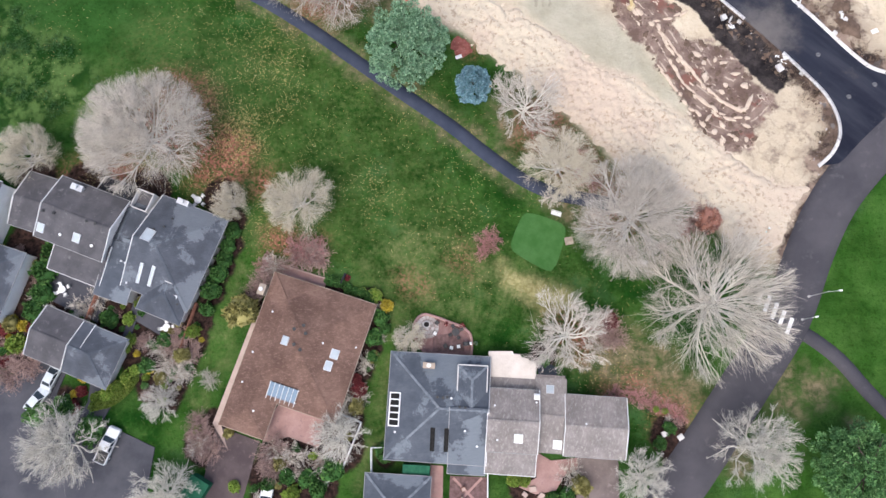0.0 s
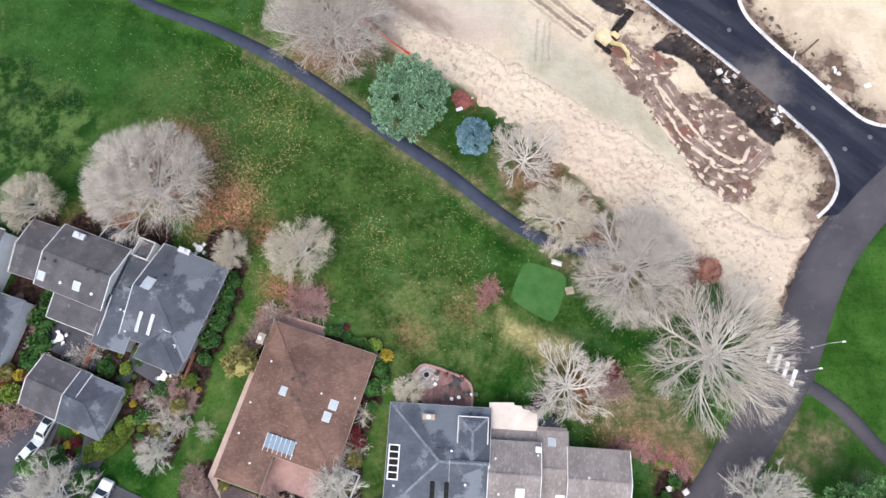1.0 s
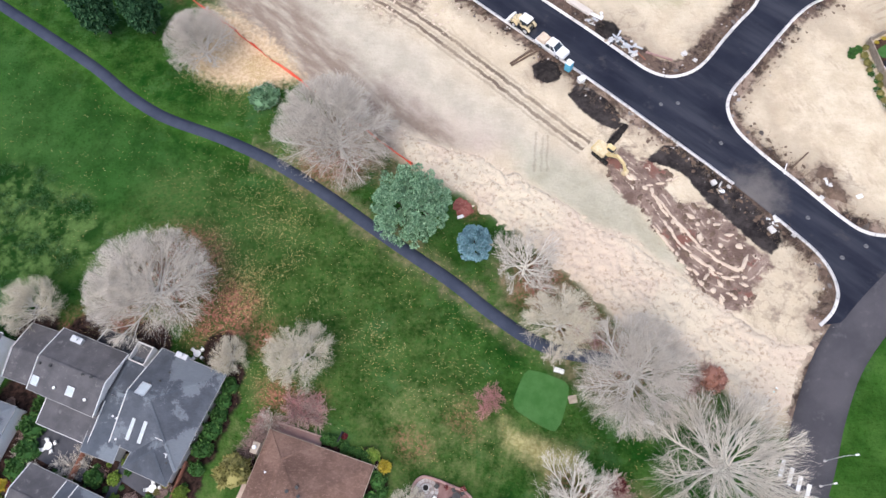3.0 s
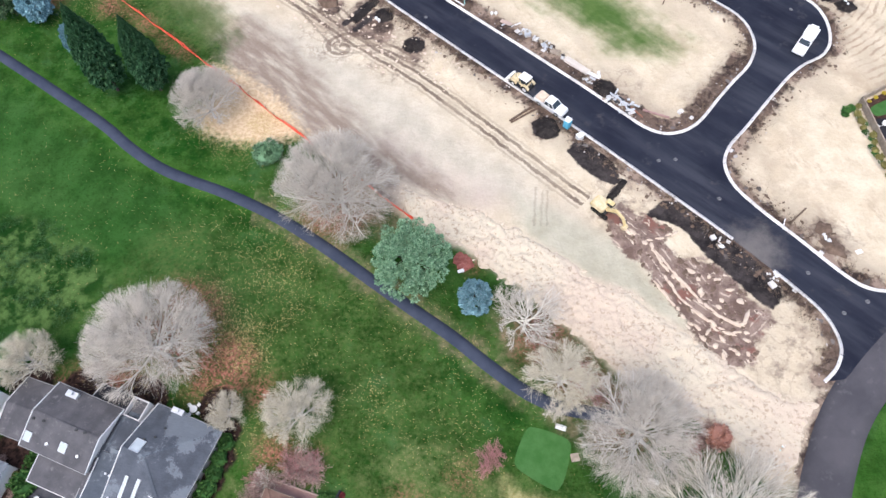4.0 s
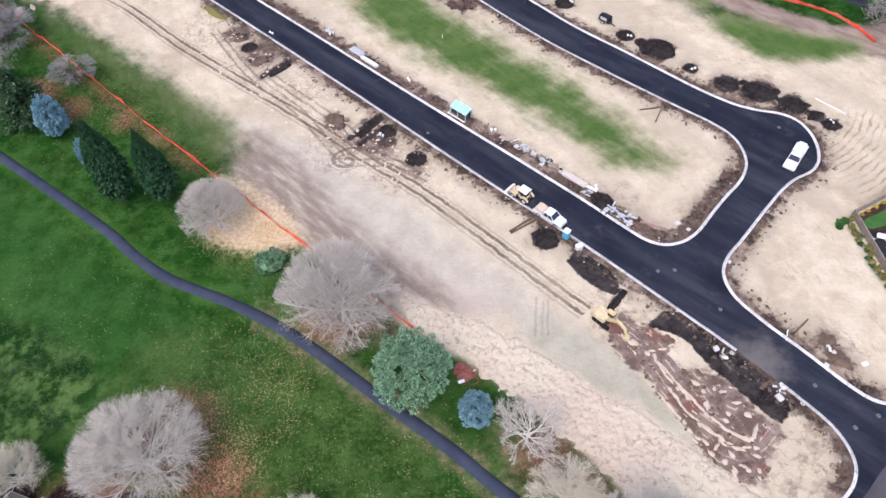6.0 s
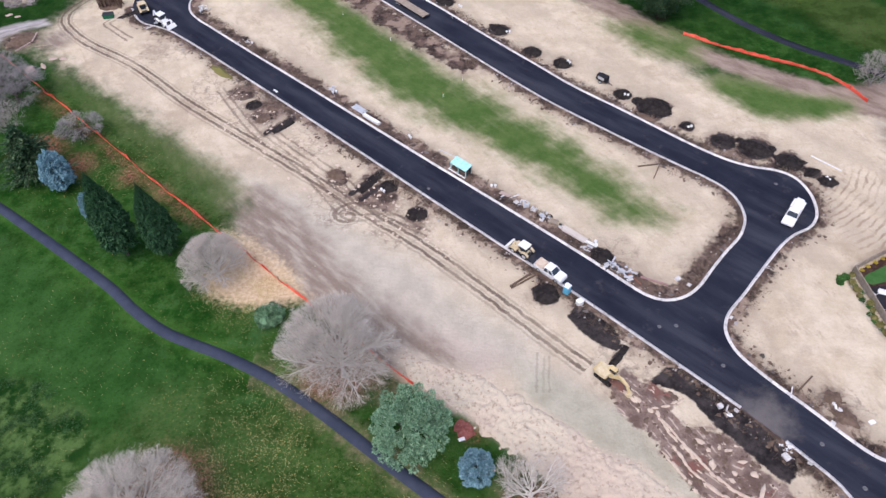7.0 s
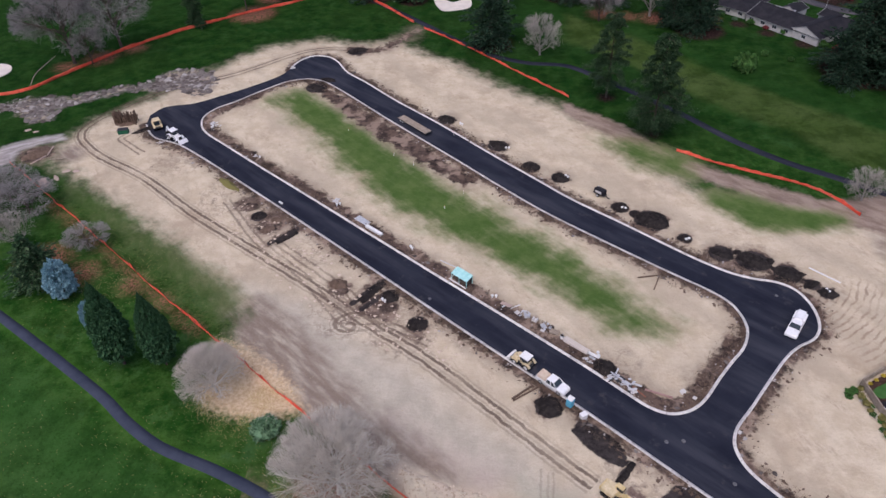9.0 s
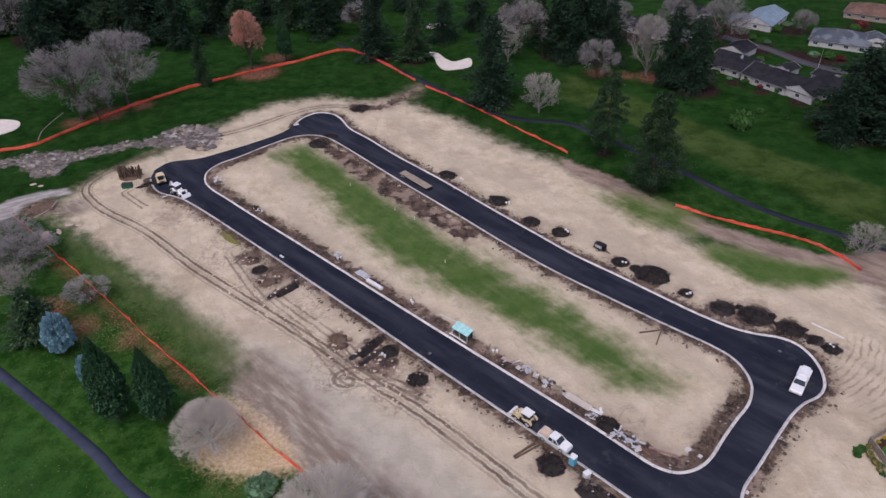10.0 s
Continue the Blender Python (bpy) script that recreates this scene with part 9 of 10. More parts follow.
pallet_load("grey blocks stacked on a slatted pallet", 14.2, 105.2, -30, "concrete", 2)
pallet_load("grey blocks stacked on a slatted pallet", 15.8, 103.6, 20, "metal_pale", 3, 1.0, 0.6)
pallet_load("grey blocks stacked on a slatted pallet", 10.6, 107.6, 40, "concrete", 4, 1.0, 0.5)
GREY = ["metal_pale", "concrete", "metal_pale", "wood_grey", "metal_dark"]
for x, y, n, sd in [(28.4, 89.4, 14, 1), (30.2, 88.0, 14, 2), (31.8, 86.4, 10, 3), (12.0, 107.6, 10, 4), (16.8, 103.2, 12, 5), (24.6, 94.6, 8, 6), (9.4, 109.4, 7, 7), (-35.0, 149.6, 9, 8), (-61.0, 172.0, 7, 9)]:
    panel_jumble("jumbled grey panels and offcuts on dark soil", x, y, n, sd, GREY)
for x, y, n, sd in [(-92.5, 181.0, 9, 11), (-78.5, 190.8, 10, 12), (62.6, 58.6, 7, 13), (43.6, 56.9, 7, 14), (51.6, 50.8, 8, 15)]:
    panel_jumble("broken concrete and timber pieces beside the kerb", x, y, n, sd, ["concrete", "wood_grey", "soil_brown", "paint_white"], 0.9)
panel_jumble("white and teal scraps lying on the sand edge", 46.6, 22.6, 5, 21, ["paint_white", "teal_wrap", "paint_white"], 0.75)
pipe_coil("brown flexible pipe coiled on the soil", 17.2, 103.0, 0, "soil_brown")
drum = thing("drum", "white drum beside stacked boards", "drum", m=pose(19.4, 100.2, gz(19.4, 100.2)))
part("barrel", cyl(0.36, -0.05, 0.9, 16), "paint_white", drum)
for z in (0.3, 0.6, 0.88):
    part("hoop", cyl(0.385, z - 0.02, z + 0.02, 16), "metal_pale", drum)
for nm, lb, x, y, t, w, d, h, mt in [
    ("white_beam", "long white beam lying along the kerb", -1.9, 115.2, ROAD_TURN, 6.6, 0.35, 0.3, "paint_white"),
    ("white_beam", "thick white wrapped beam on the kerb", -23.4, 136.8, ROAD_TURN, 5.6, 0.9, 0.6, "paint_white"),
    ("plastic_sheet", "pale plastic sheet spread on the ground", -26.8, 141.2, ROAD_TURN, 4.4, 1.8, 0.12, "metal_pale"),
    ("concrete_vault", "square concrete utility vault with lid", 42.4, 58.4, 20, 1.3, 1.3, 0.7, "concrete"),
    ("concrete_vault", "square concrete utility vault with lid", 44.9, 57.6, -42, 1.1, 0.8, 0.4, "concrete"),
    ("concrete_vault", "broken concrete block in dark soil", 50.7, 49.4, 30, 1.5, 2.0, 0.5, "concrete"),
    ("concrete_vault", "square concrete inlet at the kerb", 54.2, 48.4, -42, 1.2, 1.0, 0.3, "concrete"),
    ("concrete_vault", "white utility vault with lid", 40.9, 86.0, 30, 1.5, 1.2, 0.7, "paint_white"),
    ("concrete_vault", "square concrete inlet at the kerb", 42.8, 84.6, 48, 1.2, 1.2, 0.25, "concrete"),
    ("concrete_vault", "square concrete inlet at the kerb", 60.2, 55.4, -42, 1.3, 1.0, 0.3, "concrete"),
    ("concrete_vault", "white utility vault on bare soil", 62.0, 57.6, 10, 1.0, 1.0, 0.5, "paint_white"),
    ("concrete_vault", "white slab lying on the sand", 66.6, 55.6, 20, 1.8, 1.2, 0.15, "paint_white"),
    ("concrete_vault", "square concrete inlet at the road corner", 48.9, 76.8, 48, 1.2, 0.9, 0.35, "concrete"),
    ("concrete_vault", "white block at the road corner", -61.4, 230.5, 30, 2.4, 1.2, 0.6, "paint_white"),
    ("concrete_vault", "white debris beside the kerb", -79.6, 192.0, 60, 2.2, 1.2, 0.7, "paint_white")]:
    k = 0.62 if nm == "concrete_vault" else 1.0
    crate(nm, lb, x, y, t, w * k, d * k, h * k, mt, nm.replace("_", " "), lid="concrete" if nm == "concrete_vault" and h > 0.35 else None)


def pole(label, x0, y0, x1, y1, mat, r=0.09, z=0.15):
    o = part("pole", stick((0, 0, 0), (math.hypot(x1 - x0, y1 - y0), 0, 0), 2 * r, 2 * r), mat, m=pose(x0, y0, max(gz(x0, y0), gz(x1, y1)) + r + 0.02, 0, 0, math.degrees(math.atan2(y1 - y0, x1 - x0))))
    tagged(o, label, "pole", "poles lying on the ground")


for a in [("pale plank lying by the brown heap", -127.5, 170.1, -124.9, 174.4, "concrete_buff", 0.14), ("pale plank lying by the brown heap", -124.7, 174.8, -125.1, 179.7, "concrete_buff", 0.14), ("pale plank lying on sand", -122.8, 172.4, -117.9, 172.8, "wood_grey", 0.14), ("dark timber pole lying on sand", 8.2, 84.4, 12.4, 87.6, "soil_brown", 0.16), ("dark timber pole lying on sand", 8.4, 84.0, 13.6, 87.4, "soil_brown", 0.13), ("grey steel rail lying along the kerb", 26.0, 92.6, 31.4, 87.6, "metal_pale", 0.16), ("white pipe lying on sand", 54.7, 60.0, 55.6, 62.2, "paint_white", 0.08), ("dark timber pole lying on sand", 56.2, 61.2, 59.6, 64.2, "soil_brown", 0.14),
          ("long white pipe lying on sand", 78.0, 121.6, 83.0, 116.4, "paint_white", 0.12), ("white pipe lying in the soil verge", 33.8, 86.6, 38.6, 84.6, "concrete_pink", 0.16), ("dark timber pole lying on sand", 38.6, 118.6, 43.8, 119.4, "soil_brown", 0.12), ("dark timber pole lying on sand", 41.4, 114.6, 43.6, 119.2, "soil_brown", 0.12),
          ("white pipe lying behind the panels", -6.6, 125.4, -0.2, 121.0, "metal_pale", 0.08), ("dark timber pole lying on sand", 8.4, 151.0, 11.2, 153.6, "soil_brown", 0.12), ("pale pipe beside steel frames", 31.6, 87.4, 33.6, 84.8, "wood_red", 0.1)]:
    pole(*a)

for k, (x, y, h) in enumerate(LATHS):
    o = thing("survey_stake", "thin white survey stake standing in the ground", "stake", "survey stakes", m=pose(x, y, gz(x, y), 2, 3, k * 40))
    part("lath", box(-0.05, 0.05, -0.02, 0.02, -0.2, h), "paint_white", o)
    part("ribbon", box(-0.07, 0.07, -0.03, 0.03, h - 0.16, h - 0.06), "mesh_orange", o)
tagged(part("hose", sweep(smooth_line(HOSE, 0.8), [(0.09, 0.0), (0.06, 0.12), (-0.06, 0.12), (-0.09, 0.0)]), "concrete_buff"), "pale hose curving over the grass", "hose")

# stakes and brush by the road end
brush = thing("brush_pile", "pile of upright brown stakes and brush", "brush pile", m=pose(-107.5, 194.0, 0, 0, 0, 0))
rngb = np.random.default_rng(3)
for k in range(64):
    x, y = rngb.uniform(-4.2, 3.4), rngb.uniform(-1.6, 1.6)
    part("stake", stick((x, y, -0.2), (x + rngb.normal(0, .4), y + rngb.normal(0, .4), 1.6 + 2.2 * rngb.random()), 0.3, 0.3), "soil_brown", brush)
crate("tank", "low dark green tank beside the brush", -106.4, 187.4, 10, 3.0, 1.8, 1.3, "tarp_green", "tank", lid="metal_dark")
heap("dark trampled soil beside the road end", -100.0, 189.0, 4.0, 1.6, 0.5, "soil_black", 35, 77)
heap("clump of tan weeds and soil", -66.0, 158.6, 4.5, 1.4, 0.6, "leaf_olive", -42, 78)

heap("low dark mound under upright brush", -107.6, 193.6, 4.6, 2.2, 0.7, "soil_brown", 0, 79)


def generator(x, y, turn):
    """A small dark towed generator with its draw bar down."""
    o = thing("generator", "dark blue towed generator between soil heaps", "machine", m=pose(x, y, gz(x, y), 0, 0, turn) @ Matrix.Diagonal((1.35, 1.35, 1.35, 1)))
    part("housing", box(-1.1, 1.1, -0.65, 0.65, 0.5, 1.5, 0.12, seg=2), "roof_dark", o)
    part("chassis", box(-1.3, 1.3, -0.5, 0.5, 0.38, 0.52), "metal_dark", o)
    part("draw_bar", stick((1.2, 0, 0.45), (2.3, 0, 0.2), 0.12, 0.12), "metal_dark", o)
    part("exhaust", cyl(0.06, 1.45, 1.8, 8, m=pose(-0.7, 0.3, 0)), "metal_pale", o)
    for s in (-1, 1):
        part("side_panel", box(-0.7, 0.7, s * 0.66 - 0.02, s * 0.66 + 0.02, 0.75, 1.3, 0.01), "metal_pale", o)
        wheel(o, 0, s * 0.78, 0.36, 0.2)


generator(34.9, 151.2, -45)

heap("low spread of red-brown bark by the pine", -0.8, 54.3, 2.7, 1.5, 0.2, "bark_red", -50, 90, name="bark_mulch", cat="bark mulch", group="")
sign = thing("sign_board", "small pale board lying on red bark", "sign", m=pose(-1.3, 52.4, gz(-1.3, 52.4) + 0.12, 0, 0, 20))
part("board", box(-0.55, 0.55, -0.3, 0.3, 0.1, 0.16, 0.01), "paint_white", sign)
for s in (-0.4, 0.4):
    part("stake", box(s - 0.04, s + 0.04, -0.04, 0.04, -0.3, 0.11), "wood_grey", sign)

# manholes in the new road
for x, y in [(35.3, 74.8), (38.4, 75.0), (57.1, 51.6), (61.2, 44.3), (65.5, 46.3), (44.9, 66.4), (67.5, 112.4), (-8.6, 112.2)]:
    o = part("manhole_cover", cyl(0.38, 0.06, 0.088, 16), "iron", m=pose(x, y, 0 if x < 60 or y > 60 else 0.02))
    tagged(o, "round grey manhole cover in asphalt", "manhole cover", "manhole covers")


# ---- loose stone, clods and leaves ----
def scatter(name, label, cat, rng, xy, zs, size, mat, flat=0.5):
    """Many small irregular lumps as one body of stuff."""
    n = len(xy)
    m = 6
    base = np.array([(math.cos(1.0472 * k), math.sin(1.0472 * k), 0) for k in range(m)] + [(0.1, 0.1, 1)], float)
    a = rng.random(n) * 6.283
    ca, sa = np.cos(a), np.sin(a)
    s = size * (0.35 + rng.random(n) ** 3 * 2.2)
    st = 0.7 + 0.9 * rng.random(n)
    P = np.repeat(base[None], n, 0) * s[:, None, None] * np.clip(1 + 0.32 * rng.standard_normal((n, m + 1, 1)), 0.4, 1.7)
    P[:, :, 0] *= st[:, None]
    X = P[:, :, 0] * ca[:, None] - P[:, :, 1] * sa[:, None] + xy[:, 0:1]
    Y = P[:, :, 0] * sa[:, None] + P[:, :, 1] * ca[:, None] + xy[:, 1:2]
    Z = P[:, :, 2] * flat + zs[:, None] - 0.02
    V = np.stack([X, Y, Z], -1).reshape(-1, 3)
    b = (np.arange(n) * (m + 1))[:, None]
    F = np.concatenate([b + np.array([[k, (k + 1) % m, m]]) for k in range(m)], 0)
    return tagged(part(name, mesh_of(name, V, F), mat), label, cat, kind="stuff")


rs = np.random.default_rng(8)


def slabs(line, n, ln, wide, spread, seed):
    """Long pale lumps of sand lying along a curve."""
    r = np.random.default_rng(seed)
    pts = smooth_line(line, 0.3)
    rows = []
    for i in np.linspace(1, len(pts) - 2, n):
        i = int(i)
        d = pts[i + 1] - pts[i - 1]
        d /= np.linalg.norm(d)
        c = pts[i] + r.normal(0, spread, 2)
        rows.append((*c, math.atan2(d[1], d[0]) + r.normal(0, 0.15), ln * (0.5 + r.random()), wide * (0.6 + 0.8 * r.random())))
    return rows


def sand_slabs():
    rows = slabs([(32.8, 55.1), (37.2, 48.2), (40.8, 44.2), (44.5, 42.3), (45.5, 43.8)], 16, 2.0, 0.45, 0.12, 1)
    rows += slabs([(33.2, 51.2), (35.2, 47.1), (38.5, 43.6), (42.4, 40.9), (45.1, 41.0)], 13, 1.9, 0.5, 0.12, 2)
    rows += slabs([(31.2, 50.4), (32.6, 48.4), (34.5, 44.9), (37.4, 41.6)], 9, 1.6, 0.4, 0.15, 3)
    rows += slabs([(31.4, 57.0), (33.6, 52.6), (36.2, 49.2)], 8, 1.5, 0.4, 0.2, 6)
    rows += slabs([(27.0, 61.5), (30.0, 58.2), (34.0, 58.6), (36.0, 59.8)], 9, 1.5, 0.5, 0.4, 4)
    r = np.random.default_rng(5)
    for x, y in [(37.7, 52.1), (38.7, 50.6), (40.6, 51.1), (41.9, 50.5), (38.8, 48.2), (41.2, 45.5), (42.0, 46.7), (38.8, 41.1), (40.9, 39.9), (42.3, 38.1), (42.9, 37.4), (44.5, 37.4), (44.9, 39.6), (37.8, 40.1), (39.6, 38.7), (40.6, 37.0), (43.6, 48.6), (45.0, 46.6)]:
        rows.append((x, y, r.random() * 3.1, 0.8 + 1.0 * r.random(), 0.45 + 0.5 * r.random()))
    V, F = [], []
    for x, y, a, ln, w in rows:
        b, n = len(V), 12
        z = gz(x, y)
        for ring, (k, h) in enumerate(((1.0, -0.08), (0.82, 0.10), (0.45, 0.19))):
            for j in range(n):
                t = 2 * math.pi * j / n
                q = k * (1 + 0.6 * noise.noise((x + math.cos(t) * 1.5, y + math.sin(t) * 1.5, 0)))
                px, py = ln / 2 * q * math.cos(t), w / 2 * q * math.sin(t) * 1.2
                V.append((x + px * math.cos(a) - py * math.sin(a), y + px * math.sin(a) + py * math.cos(a), z + h + 0.05))
        for ring in range(2):
            for j in range(n):
                m2 = (j + 1) % n
                F.append((b + ring * n + j, b + ring * n + m2, b + ring * n + n + m2, b + ring * n + n + j))
        c = b + 2 * n
        for j in range(1, n - 2, 2):
            F.append((c, c + j, c + j + 1, c + j + 2))
    tagged(part("sand_clods", mesh_of("sand_clods", V, F), "sand_lump"), "pale sand lumps left in reddish mud", "clods", kind="stuff")


sand_slabs()


def inside(poly, n, grow=0.0):
    p = np.array(poly)
    out = []
    while sum(len(o) for o in out) < n:
        q = rs.uniform(p.min(0) - grow, p.max(0) + grow, (n * 3, 2))
        out.append(q[area_distance(q[:, 0], q[:, 1], list(map(tuple, poly))) > -grow])
    return np.concatenate(out)[:n]


for poly, n in ((ROCKY[0], 430), (ROCKY[1], 460), (ROCKY[2], 150)):
    q = inside(poly, n, 1.2)
    scatter("rubble", "grey broken rubble spread over the ground", "rubble", rs, q, relief(q[:, 0], q[:, 1]), 0.5, "rubble", 0.6)


def along_kerb(line, sgn, n, near, far):
    """Random spots beside a kerb, thinning away from it."""
    p = np.asarray(line)
    i = rs.integers(1, len(p) - 1, n)
    d = p[i + 1] - p[i - 1]
    d = d / np.linalg.norm(d, axis=1, keepdims=True)
    off = near + (far - near) * rs.random((n, 1)) ** 1.8
    return p[i] + np.stack([-d[:, 1], d[:, 0]], 1) * off * sgn + rs.normal(0, 0.3, (n, 2))


def beyond(line, closed, inner):
    """Which side of the kerb lies off the road."""
    p = np.asarray(line)
    i = len(p) // 2
    d = p[i + 1] - p[i - 1]
    q = p[i] + np.array([-d[1], d[0]]) / np.linalg.norm(d) * 2.0
    on_isle = area_distance(q[:1], q[1:], [tuple(v) for v in ISLE_L])[0] > 0
    road = area_distance(q[:1], q[1:], [tuple(v) for v in outer])[0] > 0
    return 1 if (on_isle if inner else not road) else -1


for ln, inner, n in ((WEST_L, False, 1100), (FAR_L, False, 1100), (ISLE_L[:-1], True, 1500)):
    q = along_kerb(ln, beyond(ln, inner, inner), n, 0.5, 3.8)
    scatter("soil_clod", "dark brown clods of soil along the kerb", "soil clods", rs, q, relief(q[:, 0], q[:, 1]), 0.17, "soil_brown", 0.6)
    q = along_kerb(ln, beyond(ln, inner, inner), n // 8, 0.5, 3.2)
    scatter("debris", "small pale stones and offcuts along the kerb", "debris", rs, q, relief(q[:, 0], q[:, 1]), 0.22, "rubble", 0.5)
q = inside(MUD, 420, 0.2)
scatter("soil_clod", "brown clods on the dug ground", "soil clods", rs, q, relief(q[:, 0], q[:, 1]), 0.2, "soil_brown", 0.6)
q = inside([(-60, 150), (-18, 112), (0, 97), (-6, 92), (-30, 106), (-66, 142)], 900, 1.0)
scatter("soil_clod", "tan clods scattered on the churned sand", "soil clods", rs, q, relief(q[:, 0], q[:, 1]), 0.17, "sand_lump", 0.6)
q = inside(STRAW, 1500, 0.3)
scatter("straw_clods", "tan clods of straw and sand", "clods", rs, q, relief(q[:, 0], q[:, 1]), 0.13, "straw", 1.0)
q = np.concatenate([WEST_L[rs.integers(0, len(WEST_L), 1500)], ISLE_L[rs.integers(0, len(ISLE_L), 2200)], FAR_L[rs.integers(20, len(FAR_L), 1800)]]) + rs.normal(0, 1.3, (5500, 2))
road_poly = [tuple(p) for p in outer]
isl_poly = [tuple(p) for p in ISLE_L]
off = (area_distance(q[:, 0], q[:, 1], road_poly) < -0.4) | (area_distance(q[:, 0], q[:, 1], isl_poly) > 0.4)
q = q[off]
scatter("verge_clods", "dark clods and debris along the new kerbs", "clods", rs, q[::2], relief(q[::2, 0], q[::2, 1]), 0.16, "soil_brown", 0.9)
scatter("verge_gravel", "pale gravel bits along the new kerbs", "gravel", rs, q[1::2], relief(q[1::2, 0], q[1::2, 1]), 0.10, "gravel", 0.9)

rw = np.random.default_rng(61)
q = np.concatenate([along_kerb(WEST_L, beyond(WEST_L, False, False), 2600, 0.5, 3.6), along_kerb(FAR_L, beyond(FAR_L, False, False), 2200, 0.5, 3.2), along_kerb(ISLE_L[:-1], beyond(ISLE_L[:-1], True, True), 4200, 0.5, 4.4)])
q = q[lattice(q[:, 0], q[:, 1], 0.13, 62) + 0.5 * lattice(q[:, 0], q[:, 1], 0.5, 63) > 0.05]
q = np.repeat(q, 7, 0) + rw.normal(0, 0.22, (len(q) * 7, 2))
foot = np.concatenate([q, relief(q[:, 0], q[:, 1])[:, None]], 1)
tip = foot + np.concatenate([rw.normal(0, 0.2, (len(q), 2)), 0.2 + 0.55 * rw.random((len(q), 1))], 1)
tagged(part("dry_weeds", mesh_of("dry_weeds", *ribbons(rw, np.concatenate([foot, tip], 1), 0.022)), "weed_dry"), "dry brown weeds standing along the new kerbs", "weeds", kind="stuff")

clouds = [((-34, 38), 13, 9000), ((-46, 40), 9, 4500), ((-22, 30), 9, 4500), ((-10, 38), 12, 2600), ((-30, 52), 14, 3600), ((-25, 66), 9, 1500), ((-46, 84), 6, 5200), ((-40, 86), 5, 3600), ((-56, 30), 8, 2500), ((16, 33), 7, 1500), ((26, 24), 8, 1200), ((0, 25), 16, 1500), ((20, 4), 8, 1300), ((-85, 120), 12, 1800), ((-78, 60), 28, 2200), ((-40, 62), 26, 1800)]
q = np.concatenate([np.array(c) + rs.normal(0, r * 0.62, (n, 2)) for c, r, n in clouds])
keep = (line_distance(q[:, 0], q[:, 1], CART_L[::3]) > 1.3) & (area_distance(q[:, 0], q[:, 1], STRAW) < -0.5)
keep &= rs.random(len(q)) < np.clip(0.42 + 0.9 * lattice(q[:, 0], q[:, 1], 0.13, 21) + 0.4 * lattice(q[:, 0], q[:, 1], 0.4, 22), 0.05, 1)
q = q[keep]
n = len(q)
s = 0.032 + 0.045 * rs.random(n)
a = rs.random(n) * 6.283
zz = relief(q[:, 0], q[:, 1]) + 0.035
V = np.zeros((n, 4, 3))
for k, (ux, uy) in enumerate(((1.3, 0), (0, 0.8), (-1.3, 0), (0, -0.8))):
    V[:, k, 0] = q[:, 0] + s * (ux * np.cos(a) - uy * np.sin(a))
    V[:, k, 1] = q[:, 1] + s * (ux * np.sin(a) + uy * np.cos(a))
    V[:, k, 2] = zz + 0.03 * rs.random(n)
tagged(part("fallen_leaves", mesh_of("fallen_leaves", V.reshape(-1, 3), np.arange(n * 4).reshape(n, 4)), "fallen"), "yellow and tan leaves scattered on grass", "leaves", kind="stuff")


# ---- garden and street furniture ----
def table_set(x, y, turn, label="white round garden table with four chairs", mat="paint_white", group="white garden tables"):
    o = thing("table_set", label, "garden table", group, m=pose(x, y, max(gz(x, y), 0.04), 0, 0, turn))
    part("tabletop", cyl(0.6, 0.68, 0.73, 20), mat, o)
    part("pedestal", cyl(0.06, 0.0, 0.7, 8, bm=cyl(0.3, 0, 0.05, 12)), mat, o)
    for k in range(4):
        c = part("chair", box(-0.26, 0.26, -0.26, 0.26, 0.4, 0.46, 0.02), mat, o, m=pose(0.95 * math.cos(k * 1.57), 0.95 * math.sin(k * 1.57), 0, 0, 0, k * 90 - 90))
        part("backrest", box(-0.26, 0.26, -0.3, -0.24, 0.46, 0.9, 0.02), mat, c, m=pose(0, 0, 0, 0, 0, 180))
        for lx in (-0.22, 0.22):
            for ly in (-0.22, 0.22):
                part("leg", box(lx - 0.02, lx + 0.02, ly - 0.02, ly + 0.02, 0, 0.41), mat, c)


table_set(-64.2, 14.0, 30), table_set(-47.0, 7.9, 10), table_set(-43.3, 28.3, 50)


def bench(x, y, turn):
    o = thing("bench", "white slatted bench beside the path", "bench", "white benches", m=pose(x, y, gz(x, y), 0, 0, turn))
    for k in range(4):
        part("slat", box(-0.8, 0.8, -0.3 + k * 0.15, -0.18 + k * 0.15, 0.42, 0.47, 0.01), "paint_white", o)
    for k in range(2):
        part("back_slat", box(-0.8, 0.8, 0.3, 0.34, 0.6 + k * 0.17, 0.74 + k * 0.17, 0.01), "paint_white", o)
    for s in (-0.7, 0.7):
        part("leg", box(s - 0.04, s + 0.04, -0.28, 0.34, -0.05, 0.43), "metal_dark", o)
        part("back_post", box(s - 0.03, s + 0.03, 0.28, 0.31, 0.4, 0.92), "metal_dark", o)


bench(13.9, 25.5, -18), bench(26.9, 17.6, -15)
crate("tee_plate", "flat square stone slab in the grass", 15.8, 21.2, 10, 1.3, 1.2, 0.1, "wood_grey", "slab")
crate("garden_plate", "flat white stone in a red bed", 31.2, -8.6, 30, 0.9, 0.8, 0.2, "concrete", "slab")


